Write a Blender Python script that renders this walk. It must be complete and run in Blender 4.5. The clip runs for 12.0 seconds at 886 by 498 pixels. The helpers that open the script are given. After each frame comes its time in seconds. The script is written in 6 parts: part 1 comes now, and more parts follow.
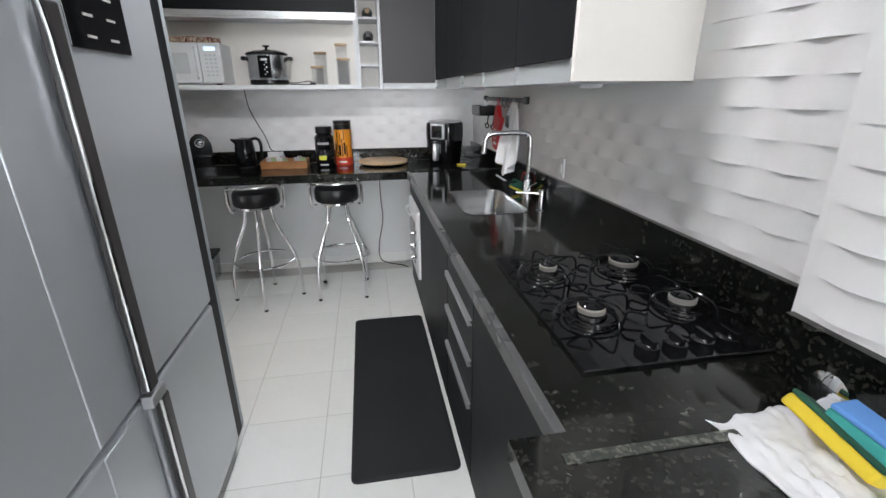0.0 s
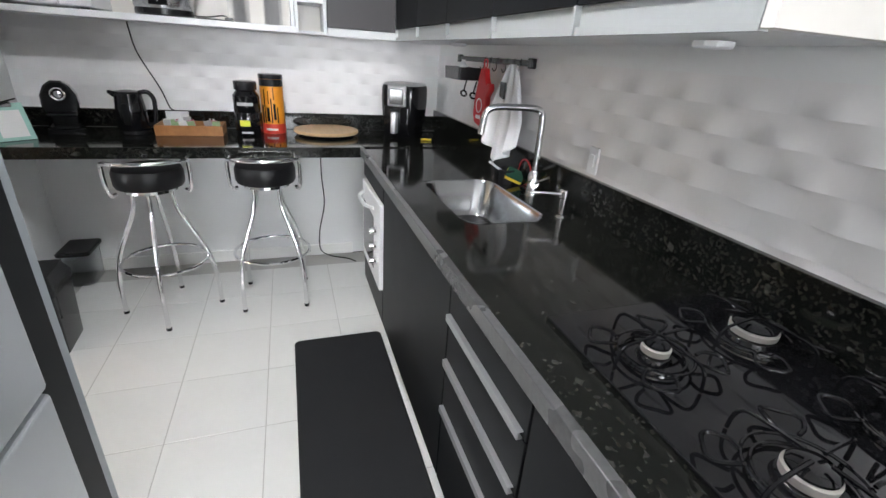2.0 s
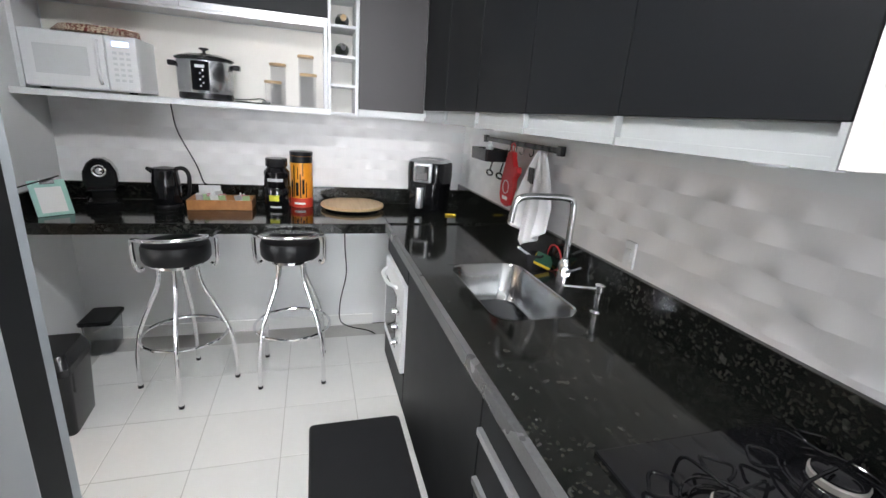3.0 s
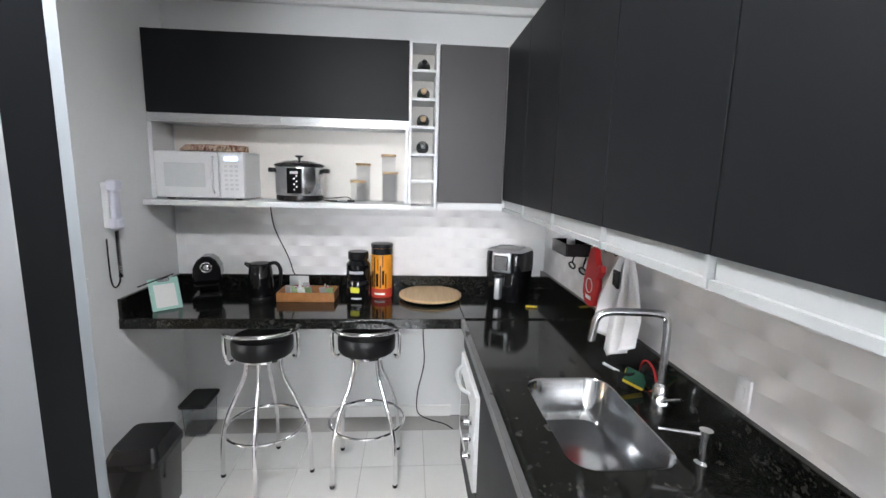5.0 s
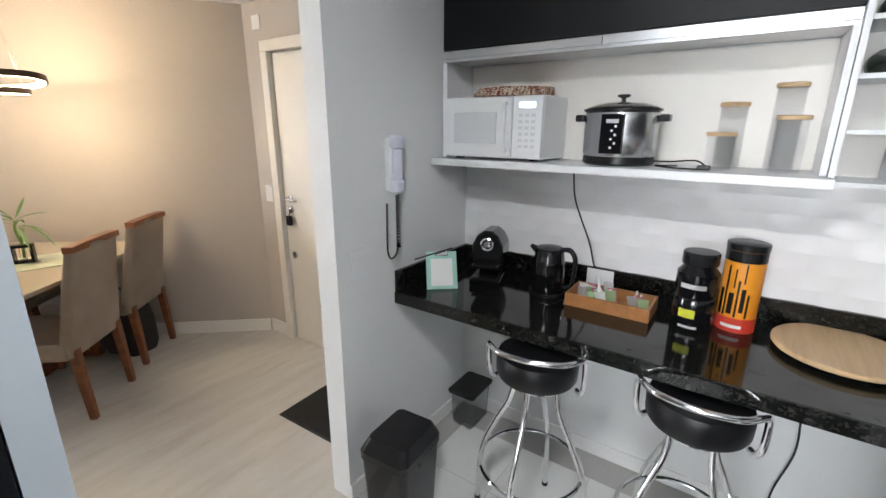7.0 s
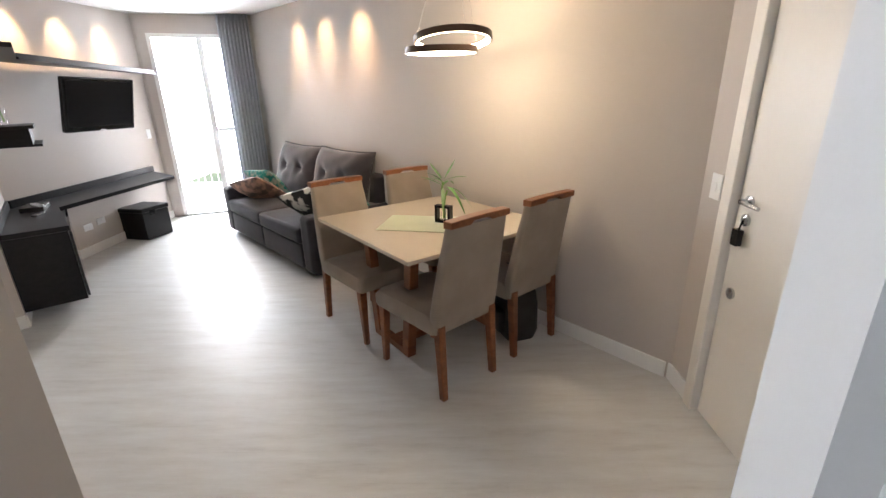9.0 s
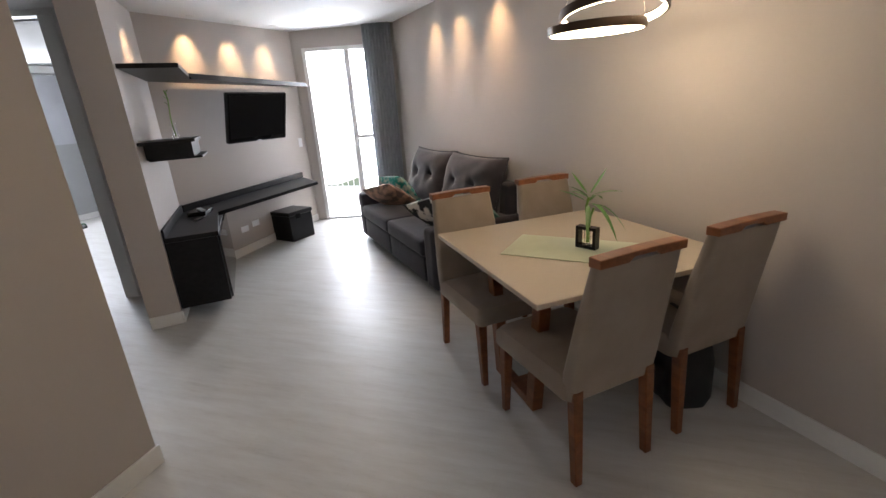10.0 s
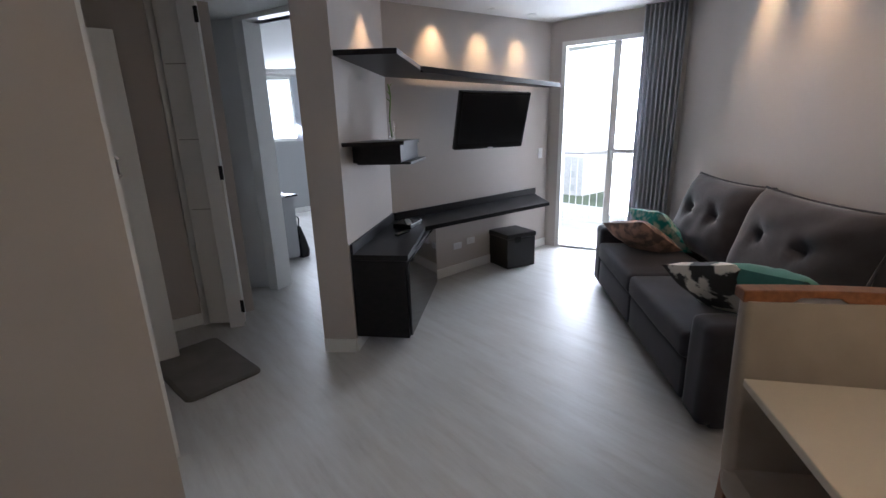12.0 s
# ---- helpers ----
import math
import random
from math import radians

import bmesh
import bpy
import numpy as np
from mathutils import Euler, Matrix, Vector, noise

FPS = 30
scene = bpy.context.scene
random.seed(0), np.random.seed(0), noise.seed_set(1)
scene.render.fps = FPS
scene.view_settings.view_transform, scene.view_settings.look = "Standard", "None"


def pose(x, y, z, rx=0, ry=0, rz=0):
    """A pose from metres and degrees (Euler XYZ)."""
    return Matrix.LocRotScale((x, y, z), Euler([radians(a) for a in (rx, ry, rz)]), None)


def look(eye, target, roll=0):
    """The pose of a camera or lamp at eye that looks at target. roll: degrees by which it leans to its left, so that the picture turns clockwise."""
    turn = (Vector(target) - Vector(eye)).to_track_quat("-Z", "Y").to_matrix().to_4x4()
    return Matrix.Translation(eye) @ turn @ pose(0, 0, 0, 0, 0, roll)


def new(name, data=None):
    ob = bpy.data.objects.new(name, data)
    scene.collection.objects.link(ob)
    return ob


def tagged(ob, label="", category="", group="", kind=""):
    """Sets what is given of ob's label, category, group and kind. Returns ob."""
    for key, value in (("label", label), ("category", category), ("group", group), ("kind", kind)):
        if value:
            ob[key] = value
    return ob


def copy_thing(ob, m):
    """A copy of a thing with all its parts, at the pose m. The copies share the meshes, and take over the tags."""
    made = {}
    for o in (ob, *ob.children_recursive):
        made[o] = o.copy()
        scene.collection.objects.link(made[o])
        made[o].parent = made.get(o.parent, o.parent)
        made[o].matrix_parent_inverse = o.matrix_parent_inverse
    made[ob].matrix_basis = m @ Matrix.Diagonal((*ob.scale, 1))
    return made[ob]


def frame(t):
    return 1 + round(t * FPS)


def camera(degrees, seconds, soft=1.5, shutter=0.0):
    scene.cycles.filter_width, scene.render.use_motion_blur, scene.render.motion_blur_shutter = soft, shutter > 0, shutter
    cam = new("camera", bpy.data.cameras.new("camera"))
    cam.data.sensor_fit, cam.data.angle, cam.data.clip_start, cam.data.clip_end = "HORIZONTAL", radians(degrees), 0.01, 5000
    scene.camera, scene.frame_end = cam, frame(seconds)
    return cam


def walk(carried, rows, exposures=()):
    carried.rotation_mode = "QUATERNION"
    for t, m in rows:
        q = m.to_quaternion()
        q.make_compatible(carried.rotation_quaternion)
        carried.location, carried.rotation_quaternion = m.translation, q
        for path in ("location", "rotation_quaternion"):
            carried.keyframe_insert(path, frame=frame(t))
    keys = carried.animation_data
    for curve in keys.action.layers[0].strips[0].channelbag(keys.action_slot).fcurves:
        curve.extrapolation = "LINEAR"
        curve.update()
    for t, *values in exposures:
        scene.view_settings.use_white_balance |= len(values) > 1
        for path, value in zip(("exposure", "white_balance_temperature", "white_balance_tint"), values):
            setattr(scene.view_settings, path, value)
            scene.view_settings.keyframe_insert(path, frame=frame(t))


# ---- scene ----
cam = camera(90.6, 12.0, soft=1.5)
PATH = [
    (0, (-0.898, -3.827, 1.43), (-0.579, -1.971, 0.756), -0.3),
    (0.5, (-0.902, -3.605, 1.424), (-0.605, -1.744, 0.754), -1.0),
    (1, (-0.911, -3.45, 1.424), (-0.571, -1.608, 0.721), -0.3),
    (1.5, (-0.946, -3.301, 1.393), (-0.425, -1.545, 0.59), 2.5),
    (2, (-0.98, -3.166, 1.392), (-0.357, -1.444, 0.586), 4.0),
    (2.5, (-0.991, -3.083, 1.425), (-0.362, -1.329, 0.698), 5.6),
    (3, (-0.996, -3.063, 1.484), (-0.435, -1.231, 0.91), 4.2),
    (3.2, (-0.997, -3.06, 1.523), (-0.506, -1.197, 0.986), 2.1),
    (4.8, (-0.908, -2.973, 1.646), (-0.676, -1.01, 1.346), 1.9),
    (5, (-0.898, -2.946, 1.644), (-0.746, -0.979, 1.319), 1.5),
    (5.5, (-0.891, -2.83, 1.624), (-0.905, -0.871, 1.223), 1.3),
    (6, (-0.964, -2.612, 1.637), (-1.123, -0.659, 1.232), 1.6),
    (6.5, (-1.05, -2.412, 1.609), (-1.573, -0.549, 1.104), 0.5),
    (7, (-1.098, -2.129, 1.623), (-2.201, -0.55, 1.086), 0.3),
    (7.2, (-1.139, -2.021, 1.631), (-2.449, -0.609, 1.089), 0.8),
    (8.8, (-1.908, -1.474, 1.571), (-3.769, -1.345, 0.933), -1.8),
    (9, (-1.975, -1.447, 1.557), (-3.846, -1.483, 0.912), -1.2),
    (9.5, (-2.199, -1.439, 1.529), (-4.052, -1.83, 0.888), -2.6),
    (10, (-2.458, -1.484, 1.535), (-4.253, -2.112, 0.917), -4.1),
    (10.5, (-2.728, -1.543, 1.514), (-4.377, -2.522, 0.945), -3.9),
    (11, (-2.994, -1.598, 1.505), (-4.446, -2.851, 0.935), -2.9),
    (11.5, (-3.285, -1.792, 1.481), (-4.651, -3.141, 0.921), -1.4),
    (12, (-3.527, -2.056, 1.503), (-4.764, -3.535, 0.972), -1.6),
]
walk(cam, [(t, look(eye, target, roll)) for t, eye, target, roll in PATH],
     exposures=[(0, 1.0, 6500, 12.5), (1, 1.15, 6500, 12.5), (3, 1.5, 6500, 13), (5, 1.5, 6500, 13.5), (7.2, 1.45, 6450, 12), (9, 1.35, 6250, 14), (10, 0.55, 6200, 15), (11, 0.2, 6000, 15), (12, 0.05, 5700, 14)])

# ---- world and lights ----
world = bpy.data.worlds.new("world")
scene.world = world
world.use_nodes = True
wt = world.node_tree
wt.nodes.clear()
w_out, w_bg, w_sky = wt.nodes.new("ShaderNodeOutputWorld"), wt.nodes.new("ShaderNodeBackground"), wt.nodes.new("ShaderNodeTexSky")
w_sky.sky_type, w_sky.sun_disc = "NISHITA", False
w_sky.sun_elevation, w_sky.sun_rotation = radians(52), radians(200)
w_sky.air_density, w_sky.dust_density = 1.0, 3.0
w_bg.inputs["Strength"].default_value = 0.15
wt.links.new(w_sky.outputs[0], w_bg.inputs[0])
wt.links.new(w_bg.outputs[0], w_out.inputs[0])

sun = new("sun", bpy.data.lights.new("sun", "SUN"))
sun.data.energy, sun.data.angle, sun.data.color = 3.5, radians(0.5), (1.0, 0.95, 0.88)
sun.rotation_euler = (radians(38), 0, radians(160))


def area(name, eye, target, sx, sy, watts, color):
    ob = new(name, bpy.data.lights.new(name, "AREA"))
    ob.data.shape, ob.data.size, ob.data.size_y = "RECTANGLE", sx, sy
    ob.data.energy, ob.data.color = watts, color
    ob.matrix_world = look(eye, target)
    return ob


def spot(name, eye, target, watts, color, degrees, blend=0.6, radius=0.02):
    ob = new(name, bpy.data.lights.new(name, "SPOT"))
    ob.data.energy, ob.data.color, ob.data.spot_size, ob.data.spot_blend, ob.data.shadow_soft_size = watts, color, radians(degrees), blend, radius
    ob.matrix_world = look(eye, target)
    return ob


# ---- materials ----
def shader(name):
    m = bpy.data.materials.new(name)
    m.use_nodes = True
    nt = m.node_tree
    return m, nt, nt.nodes["Principled BSDF"]


def coords(nt, scale=1.0, kind="Object", stretch=(1, 1, 1)):
    tc, mp = nt.nodes.new("ShaderNodeTexCoord"), nt.nodes.new("ShaderNodeMapping")
    mp.inputs["Scale"].default_value = tuple(scale * s for s in stretch)
    nt.links.new(tc.outputs[kind], mp.inputs[0])
    return mp.outputs[0]


def noise_tex(nt, vec, scale, detail=3.0, rough=0.5):
    n = nt.nodes.new("ShaderNodeTexNoise")
    n.inputs["Scale"].default_value, n.inputs["Detail"].default_value, n.inputs["Roughness"].default_value = scale, detail, rough
    nt.links.new(vec, n.inputs["Vector"])
    return n.outputs["Fac"]


def ramp(nt, fac, stops):
    r = nt.nodes.new("ShaderNodeValToRGB")
    els = r.color_ramp.elements
    while len(els) < len(stops):
        els.new(0.5)
    for e, (p, c) in zip(els, stops):
        e.position, e.color = p, (*c, 1)
    nt.links.new(fac, r.inputs[0])
    return r.outputs[0]


def bump(nt, p, height, strength, distance=0.002):
    b = nt.nodes.new("ShaderNodeBump")
    b.inputs["Strength"].default_value, b.inputs["Distance"].default_value = strength, distance
    nt.links.new(height, b.inputs["Height"])
    nt.links.new(b.outputs[0], p.inputs["Normal"])


def paint(name, color, rough=0.5, metal=0.0, vary=0.06, grain=60.0, relief=0.1, coat=0.0, wear=2.5):
    """A plain surface with large faint stains, fine grain and slight relief."""
    m, nt, p = shader(name)
    vec = coords(nt)
    big, fine = noise_tex(nt, vec, wear, 4), noise_tex(nt, vec, grain, 3)
    mixed = nt.nodes.new("ShaderNodeMath")
    mixed.operation = "MULTIPLY_ADD"
    nt.links.new(fine, mixed.inputs[0])
    mixed.inputs[1].default_value = 0.35
    nt.links.new(big, mixed.inputs[2])
    lo, hi = tuple(c * (1 - vary) for c in color), tuple(min(1, c * (1 + vary)) for c in color)
    nt.links.new(ramp(nt, mixed.outputs[0], [(0.4, lo), (0.9, hi)]), p.inputs["Base Color"])
    rr = nt.nodes.new("ShaderNodeMapRange")
    rr.inputs["To Min"].default_value, rr.inputs["To Max"].default_value = max(0.02, rough * 0.85), min(1, rough * 1.15)
    nt.links.new(big, rr.inputs["Value"])
    nt.links.new(rr.outputs[0], p.inputs["Roughness"])
    p.inputs["Metallic"].default_value, p.inputs["Coat Weight"].default_value = metal, coat
    if relief:
        bump(nt, p, fine, relief)
    return m


def wood(name, dark, light, rough=0.4, axis=(14, 1.2, 14), relief=0.15):
    m, nt, p = shader(name)
    vec = coords(nt, 1.0, "Object", axis)
    n1 = noise_tex(nt, vec, 2.2, 6, 0.65)
    nt.links.new(ramp(nt, n1, [(0.3, dark), (0.7, light)]), p.inputs["Base Color"])
    p.inputs["Roughness"].default_value = rough
    bump(nt, p, n1, relief)
    return m


def granite(name, bright=1.0):
    """Near-black stone crowded with olive-grey crystals of two sizes and a few pale flecks."""
    m, nt, p = shader(name)
    vec = coords(nt)
    wob = nt.nodes.new("ShaderNodeVectorMath")
    wob.operation = "MULTIPLY_ADD"
    nz = nt.nodes.new("ShaderNodeTexNoise")
    nz.inputs["Scale"].default_value = 70
    nt.links.new(vec, nz.inputs["Vector"])
    nt.links.new(nz.outputs["Color"], wob.inputs[0])
    wob.inputs[1].default_value = (0.012, 0.012, 0.012)
    nt.links.new(vec, wob.inputs[2])
    layers = []
    for scale, stops in ((150, [(0.0, (0.004, 0.005, 0.004)), (0.55, (0.007, 0.008, 0.007)), (0.76, (0.013, 0.013, 0.011)), (0.95, (0.028, 0.027, 0.023))]),
                         (62, [(0.0, (0.0, 0.0, 0.0)), (0.84, (0.001, 0.001, 0.001)), (0.93, (0.016, 0.016, 0.014)), (0.99, (0.05, 0.05, 0.046))])):
        v = nt.nodes.new("ShaderNodeTexVoronoi")
        v.inputs["Scale"].default_value = scale
        nt.links.new(wob.outputs[0], v.inputs["Vector"])
        sp = nt.nodes.new("ShaderNodeSeparateColor")
        nt.links.new(v.outputs["Color"], sp.inputs[0])
        layers.append(ramp(nt, sp.outputs[0], [(q, tuple(x * bright * 0.8 for x in c)) for q, c in stops]))
    mask = ramp(nt, noise_tex(nt, vec, 26, 4, 0.6), [(0.42, (0, 0, 0)), (0.62, (1, 1, 1))])
    mul = nt.nodes.new("ShaderNodeMix")
    mul.data_type, mul.blend_type = "RGBA", "MULTIPLY"
    mul.inputs[0].default_value = 1.0
    nt.links.new(layers[1], mul.inputs[6])
    nt.links.new(mask, mul.inputs[7])
    add = nt.nodes.new("ShaderNodeMix")
    add.data_type, add.blend_type = "RGBA", "ADD"
    add.inputs[0].default_value = 1.0
    nt.links.new(layers[0], add.inputs[6])
    nt.links.new(mul.outputs[2], add.inputs[7])
    nt.links.new(add.outputs[2], p.inputs["Base Color"])
    p.inputs["Roughness"].default_value = 0.09
    p.inputs["Specular IOR Level"].default_value = 0.42
    return m


def glass(name, color=(1, 1, 1), rough=0.0):
    m, nt, p = shader(name)
    p.inputs["Base Color"].default_value = (*color, 1)
    p.inputs["Transmission Weight"].default_value, p.inputs["Roughness"].default_value, p.inputs["IOR"].default_value = 1.0, rough, 1.45
    return m


def glow(name, color, strength):
    m, nt, p = shader(name)
    p.inputs["Base Color"].default_value = (0.8, 0.8, 0.8, 1)
    p.inputs["Emission Color"].default_value = (*color, 1)
    p.inputs["Emission Strength"].default_value = strength
    return m


def vinyl(name):
    """Pale washed-oak planks: long streaks, each plank a shade of its own, fine joints."""
    m, nt, p = shader(name)
    tc = nt.nodes.new("ShaderNodeTexCoord")
    rot = nt.nodes.new("ShaderNodeMapping")
    rot.inputs["Rotation"].default_value = (0, 0, radians(90))
    nt.links.new(tc.outputs["Object"], rot.inputs[0])
    br = nt.nodes.new("ShaderNodeTexBrick")
    br.inputs["Scale"].default_value = 1.0
    br.inputs["Brick Width"].default_value, br.inputs["Row Height"].default_value = 1.22, 0.18
    br.inputs["Mortar Size"].default_value = 0.0009
    br.inputs["Color1"].default_value, br.inputs["Color2"].default_value = (0.40, 0.40, 0.40, 1), (0.60, 0.60, 0.60, 1)
    br.inputs["Mortar"].default_value = (0.1, 0.1, 0.1, 1)
    nt.links.new(rot.outputs[0], br.inputs["Vector"])
    st = nt.nodes.new("ShaderNodeMapping")
    st.inputs["Scale"].default_value = (8, 1.1, 1)
    nt.links.new(tc.outputs["Object"], st.inputs[0])
    n1, n2 = noise_tex(nt, st.outputs[0], 1.6, 8, 0.72), noise_tex(nt, coords(nt), 0.9, 3)
    add = nt.nodes.new("ShaderNodeMath")
    add.operation = "MULTIPLY_ADD"
    nt.links.new(br.outputs["Color"], add.inputs[0])
    add.inputs[1].default_value = 0.22
    nt.links.new(n1, add.inputs[2])
    nt.links.new(ramp(nt, add.outputs[0], [(0.36, (0.45, 0.43, 0.40)), (0.54, (0.55, 0.535, 0.51)), (0.76, (0.62, 0.615, 0.595))]), p.inputs["Base Color"])
    rr = nt.nodes.new("ShaderNodeMapRange")
    rr.inputs["To Min"].default_value, rr.inputs["To Max"].default_value = 0.38, 0.52
    nt.links.new(n2, rr.inputs["Value"])
    nt.links.new(rr.outputs[0], p.inputs["Roughness"])
    bump(nt, p, n1, 0.06)
    return m


def fabric(name, color, color2, scale=350, sheen=0.3, rough=0.9, big=4.0, edge=0.2):
    m, nt, p = shader(name)
    vec = coords(nt)
    n1, n2 = noise_tex(nt, vec, big, 4), noise_tex(nt, vec, scale, 2)
    nt.links.new(ramp(nt, n1, [(0.5 - edge, color), (0.5 + edge, color2)]), p.inputs["Base Color"])
    p.inputs["Roughness"].default_value, p.inputs["Sheen Weight"].default_value, p.inputs["Sheen Roughness"].default_value = rough, sheen, 0.4
    bump(nt, p, n2, 0.3, 0.001)
    return m


WHITE = paint("white wall paint", (0.78, 0.79, 0.79), 0.6, relief=0.05, vary=0.02)
BEIGE = paint("warm grey wall paint", (0.51, 0.465, 0.43), 0.62, relief=0.06, vary=0.02)
GREYWALL = paint("soft grey wall paint", (0.42, 0.43, 0.435), 0.6, relief=0.05, vary=0.02)
CEIL = paint("ceiling paint", (0.82, 0.82, 0.81), 0.8, vary=0.015)
TRIM = paint("white gloss trim", (0.82, 0.82, 0.80), 0.3, vary=0.015, relief=0.0)
DOORWHITE = paint("off-white door lacquer", (0.80, 0.77, 0.72), 0.4, vary=0.02, relief=0.03)
MDF = paint("white laminate", (0.78, 0.79, 0.80), 0.35, vary=0.02, relief=0.02)
BLACKMATT = paint("matt charcoal laminate", (0.006, 0.007, 0.0085), 0.5, vary=0.1, relief=0.04, grain=300)
BLACKWOOD = wood("black textured laminate", (0.006, 0.006, 0.007), (0.015, 0.014, 0.015), 0.4)
TILE = paint("white floor tile", (0.72, 0.72, 0.70), 0.22, vary=0.03, relief=0.02, grain=25)
GROUT = paint("grey grout", (0.42, 0.41, 0.39), 0.9, vary=0.1)
RELIEF = paint("white relief tile", (0.78, 0.77, 0.77), 0.32, vary=0.02, relief=0.02)
GRANITE = granite("black granite")
STRIP = granite("broken granite edge", 7.0)
STRIP.node_tree.nodes["Principled BSDF"].inputs["Roughness"].default_value = 0.4
EDGE = paint("granite edge filler", (0.085, 0.085, 0.085), 0.28, vary=0.4, grain=90)
CHROME = paint("chrome", (0.85, 0.85, 0.86), 0.08, 1.0, vary=0.02, relief=0.0)
STEEL = paint("brushed steel", (0.55, 0.56, 0.57), 0.24, 1.0, vary=0.06, relief=0.05, grain=200)
ALU = paint("satin aluminium", (0.62, 0.63, 0.64), 0.35, 0.8, vary=0.04)
SILVER = paint("silver fridge steel", (0.60, 0.63, 0.66), 0.32, 0.45, vary=0.01, relief=0.0)
BLACKGLASS = paint("black glass", (0.006, 0.006, 0.007), 0.06, vary=0.05, relief=0.0)
BLACKPLASTIC = paint("black plastic", (0.012, 0.012, 0.013), 0.25, vary=0.1, relief=0.03)
BLACKGLOSS = paint("gloss black plastic", (0.006, 0.006, 0.007), 0.1, vary=0.05, relief=0.0)
IRON = paint("enamelled trivet iron", (0.006, 0.006, 0.007), 0.2, vary=0.2, relief=0.2, grain=150)
RUBBER = paint("black rubber mat", (0.006, 0.0065, 0.008), 0.75, vary=0.15, relief=0.25, grain=240)
VINYL = vinyl("washed oak vinyl planks")
LEATHER = paint("black vinyl leather", (0.007, 0.007, 0.008), 0.36, vary=0.1, relief=0.3, grain=120)
for m_, v_ in ((BLACKMATT, 0.25), (BLACKWOOD, 0.22), (BLACKPLASTIC, 0.35), (LEATHER, 0.35), (IRON, 0.28)):
    m_.node_tree.nodes["Principled BSDF"].inputs["Specular IOR Level"].default_value = v_
WHITEPLASTIC = paint("white plastic", (0.78, 0.79, 0.80), 0.3, vary=0.02, relief=0.0)
GLASS = glass("clear glass")
THINGLASS = paint("thin jar glass", (0.96, 0.97, 0.97), 0.08, vary=0.02, relief=0.0)
THINGLASS.node_tree.nodes["Principled BSDF"].inputs["Alpha"].default_value = 0.06
THINGLASS.node_tree.nodes["Principled BSDF"].inputs["Specular IOR Level"].default_value = 0.3
PANE = glass("window glass")
SOFA = fabric("charcoal velvet", (0.018, 0.016, 0.022), (0.034, 0.031, 0.040), sheen=0.3, big=7)
SUEDE = fabric("taupe suede", (0.27, 0.222, 0.175), (0.34, 0.28, 0.225), sheen=0.25, big=5)
CURTAIN = fabric("grey curtain linen", (0.50, 0.51, 0.54), (0.60, 0.61, 0.64), sheen=0.1, big=2)
TABLETOP = paint("cream lacquered table top", (0.52, 0.445, 0.35), 0.12, vary=0.02, relief=0.0)
LEAFDARK = paint("dark green rubber", (0.03, 0.11, 0.05), 0.5)
REDWOOD = wood("reddish-brown wood", (0.14, 0.045, 0.015), (0.28, 0.10, 0.035), 0.35)
PALEWOOD = wood("pale bamboo", (0.50, 0.33, 0.17), (0.66, 0.47, 0.27), 0.45)
ORANGEWOOD = wood("orange pine", (0.30, 0.12, 0.035), (0.42, 0.19, 0.06), 0.45)


nt = CURTAIN.node_tree
tl, mx = nt.nodes.new("ShaderNodeBsdfTranslucent"), nt.nodes.new("ShaderNodeMixShader")
tl.inputs["Color"].default_value = (0.62, 0.63, 0.67, 1)
mx.inputs[0].default_value = 0.3
nt.links.new(nt.nodes["Principled BSDF"].outputs[0], mx.inputs[1])
nt.links.new(tl.outputs[0], mx.inputs[2])
nt.links.new(mx.outputs[0], nt.nodes["Material Output"].inputs["Surface"])


# ---- building helpers ----
def thing(name, label="", category="", group="", at=(0, 0, 0), turn=0.0, kind=""):
    ob = new(name)
    ob.matrix_world = pose(*at, 0, 0, turn)
    return tagged(ob, label, category, group, kind)


def part(name, bm, material, parent=None, label="", smooth=False, bevel=0.0, **tags):
    me = bpy.data.meshes.new(name)
    bmesh.ops.recalc_face_normals(bm, faces=bm.faces)
    if smooth:
        for f in bm.faces:
            f.smooth = True
    bm.to_mesh(me)
    bm.free()
    me.materials.append(material)
    ob = new(name, me)
    ob.parent = parent
    if smooth:
        me.set_sharp_from_angle(angle=radians(40))
    if bevel:
        mod = ob.modifiers.new("bevel", "BEVEL")
        mod.width, mod.segments, mod.limit_method, mod.angle_limit = bevel, 2, "ANGLE", radians(40)
    return tagged(ob, label, **tags)


def box(bm, x0, x1, y0, y1, z0, z1, m=None):
    r = bmesh.ops.create_cube(bm, size=1.0)
    t = Matrix.Translation(((x0 + x1) / 2, (y0 + y1) / 2, (z0 + z1) / 2)) @ Matrix.Diagonal((abs(x1 - x0), abs(y1 - y0), abs(z1 - z0), 1))
    bmesh.ops.transform(bm, matrix=(m @ t) if m else t, verts=r["verts"])
    return bm


def one(x0, x1, y0, y1, z0, z1, m=None):
    return box(bmesh.new(), x0, x1, y0, y1, z0, z1, m)


def rod(bm, a, b, r, r2=None, n=12):
    a, b = Vector(a), Vector(b)
    r2 = r if r2 is None else r2
    q = (b - a).to_track_quat("Z", "Y").to_matrix().to_4x4()
    bmesh.ops.create_cone(bm, cap_ends=True, segments=n, radius1=r, radius2=r2, depth=(b - a).length, matrix=Matrix.Translation((a + b) / 2) @ q)
    return bm


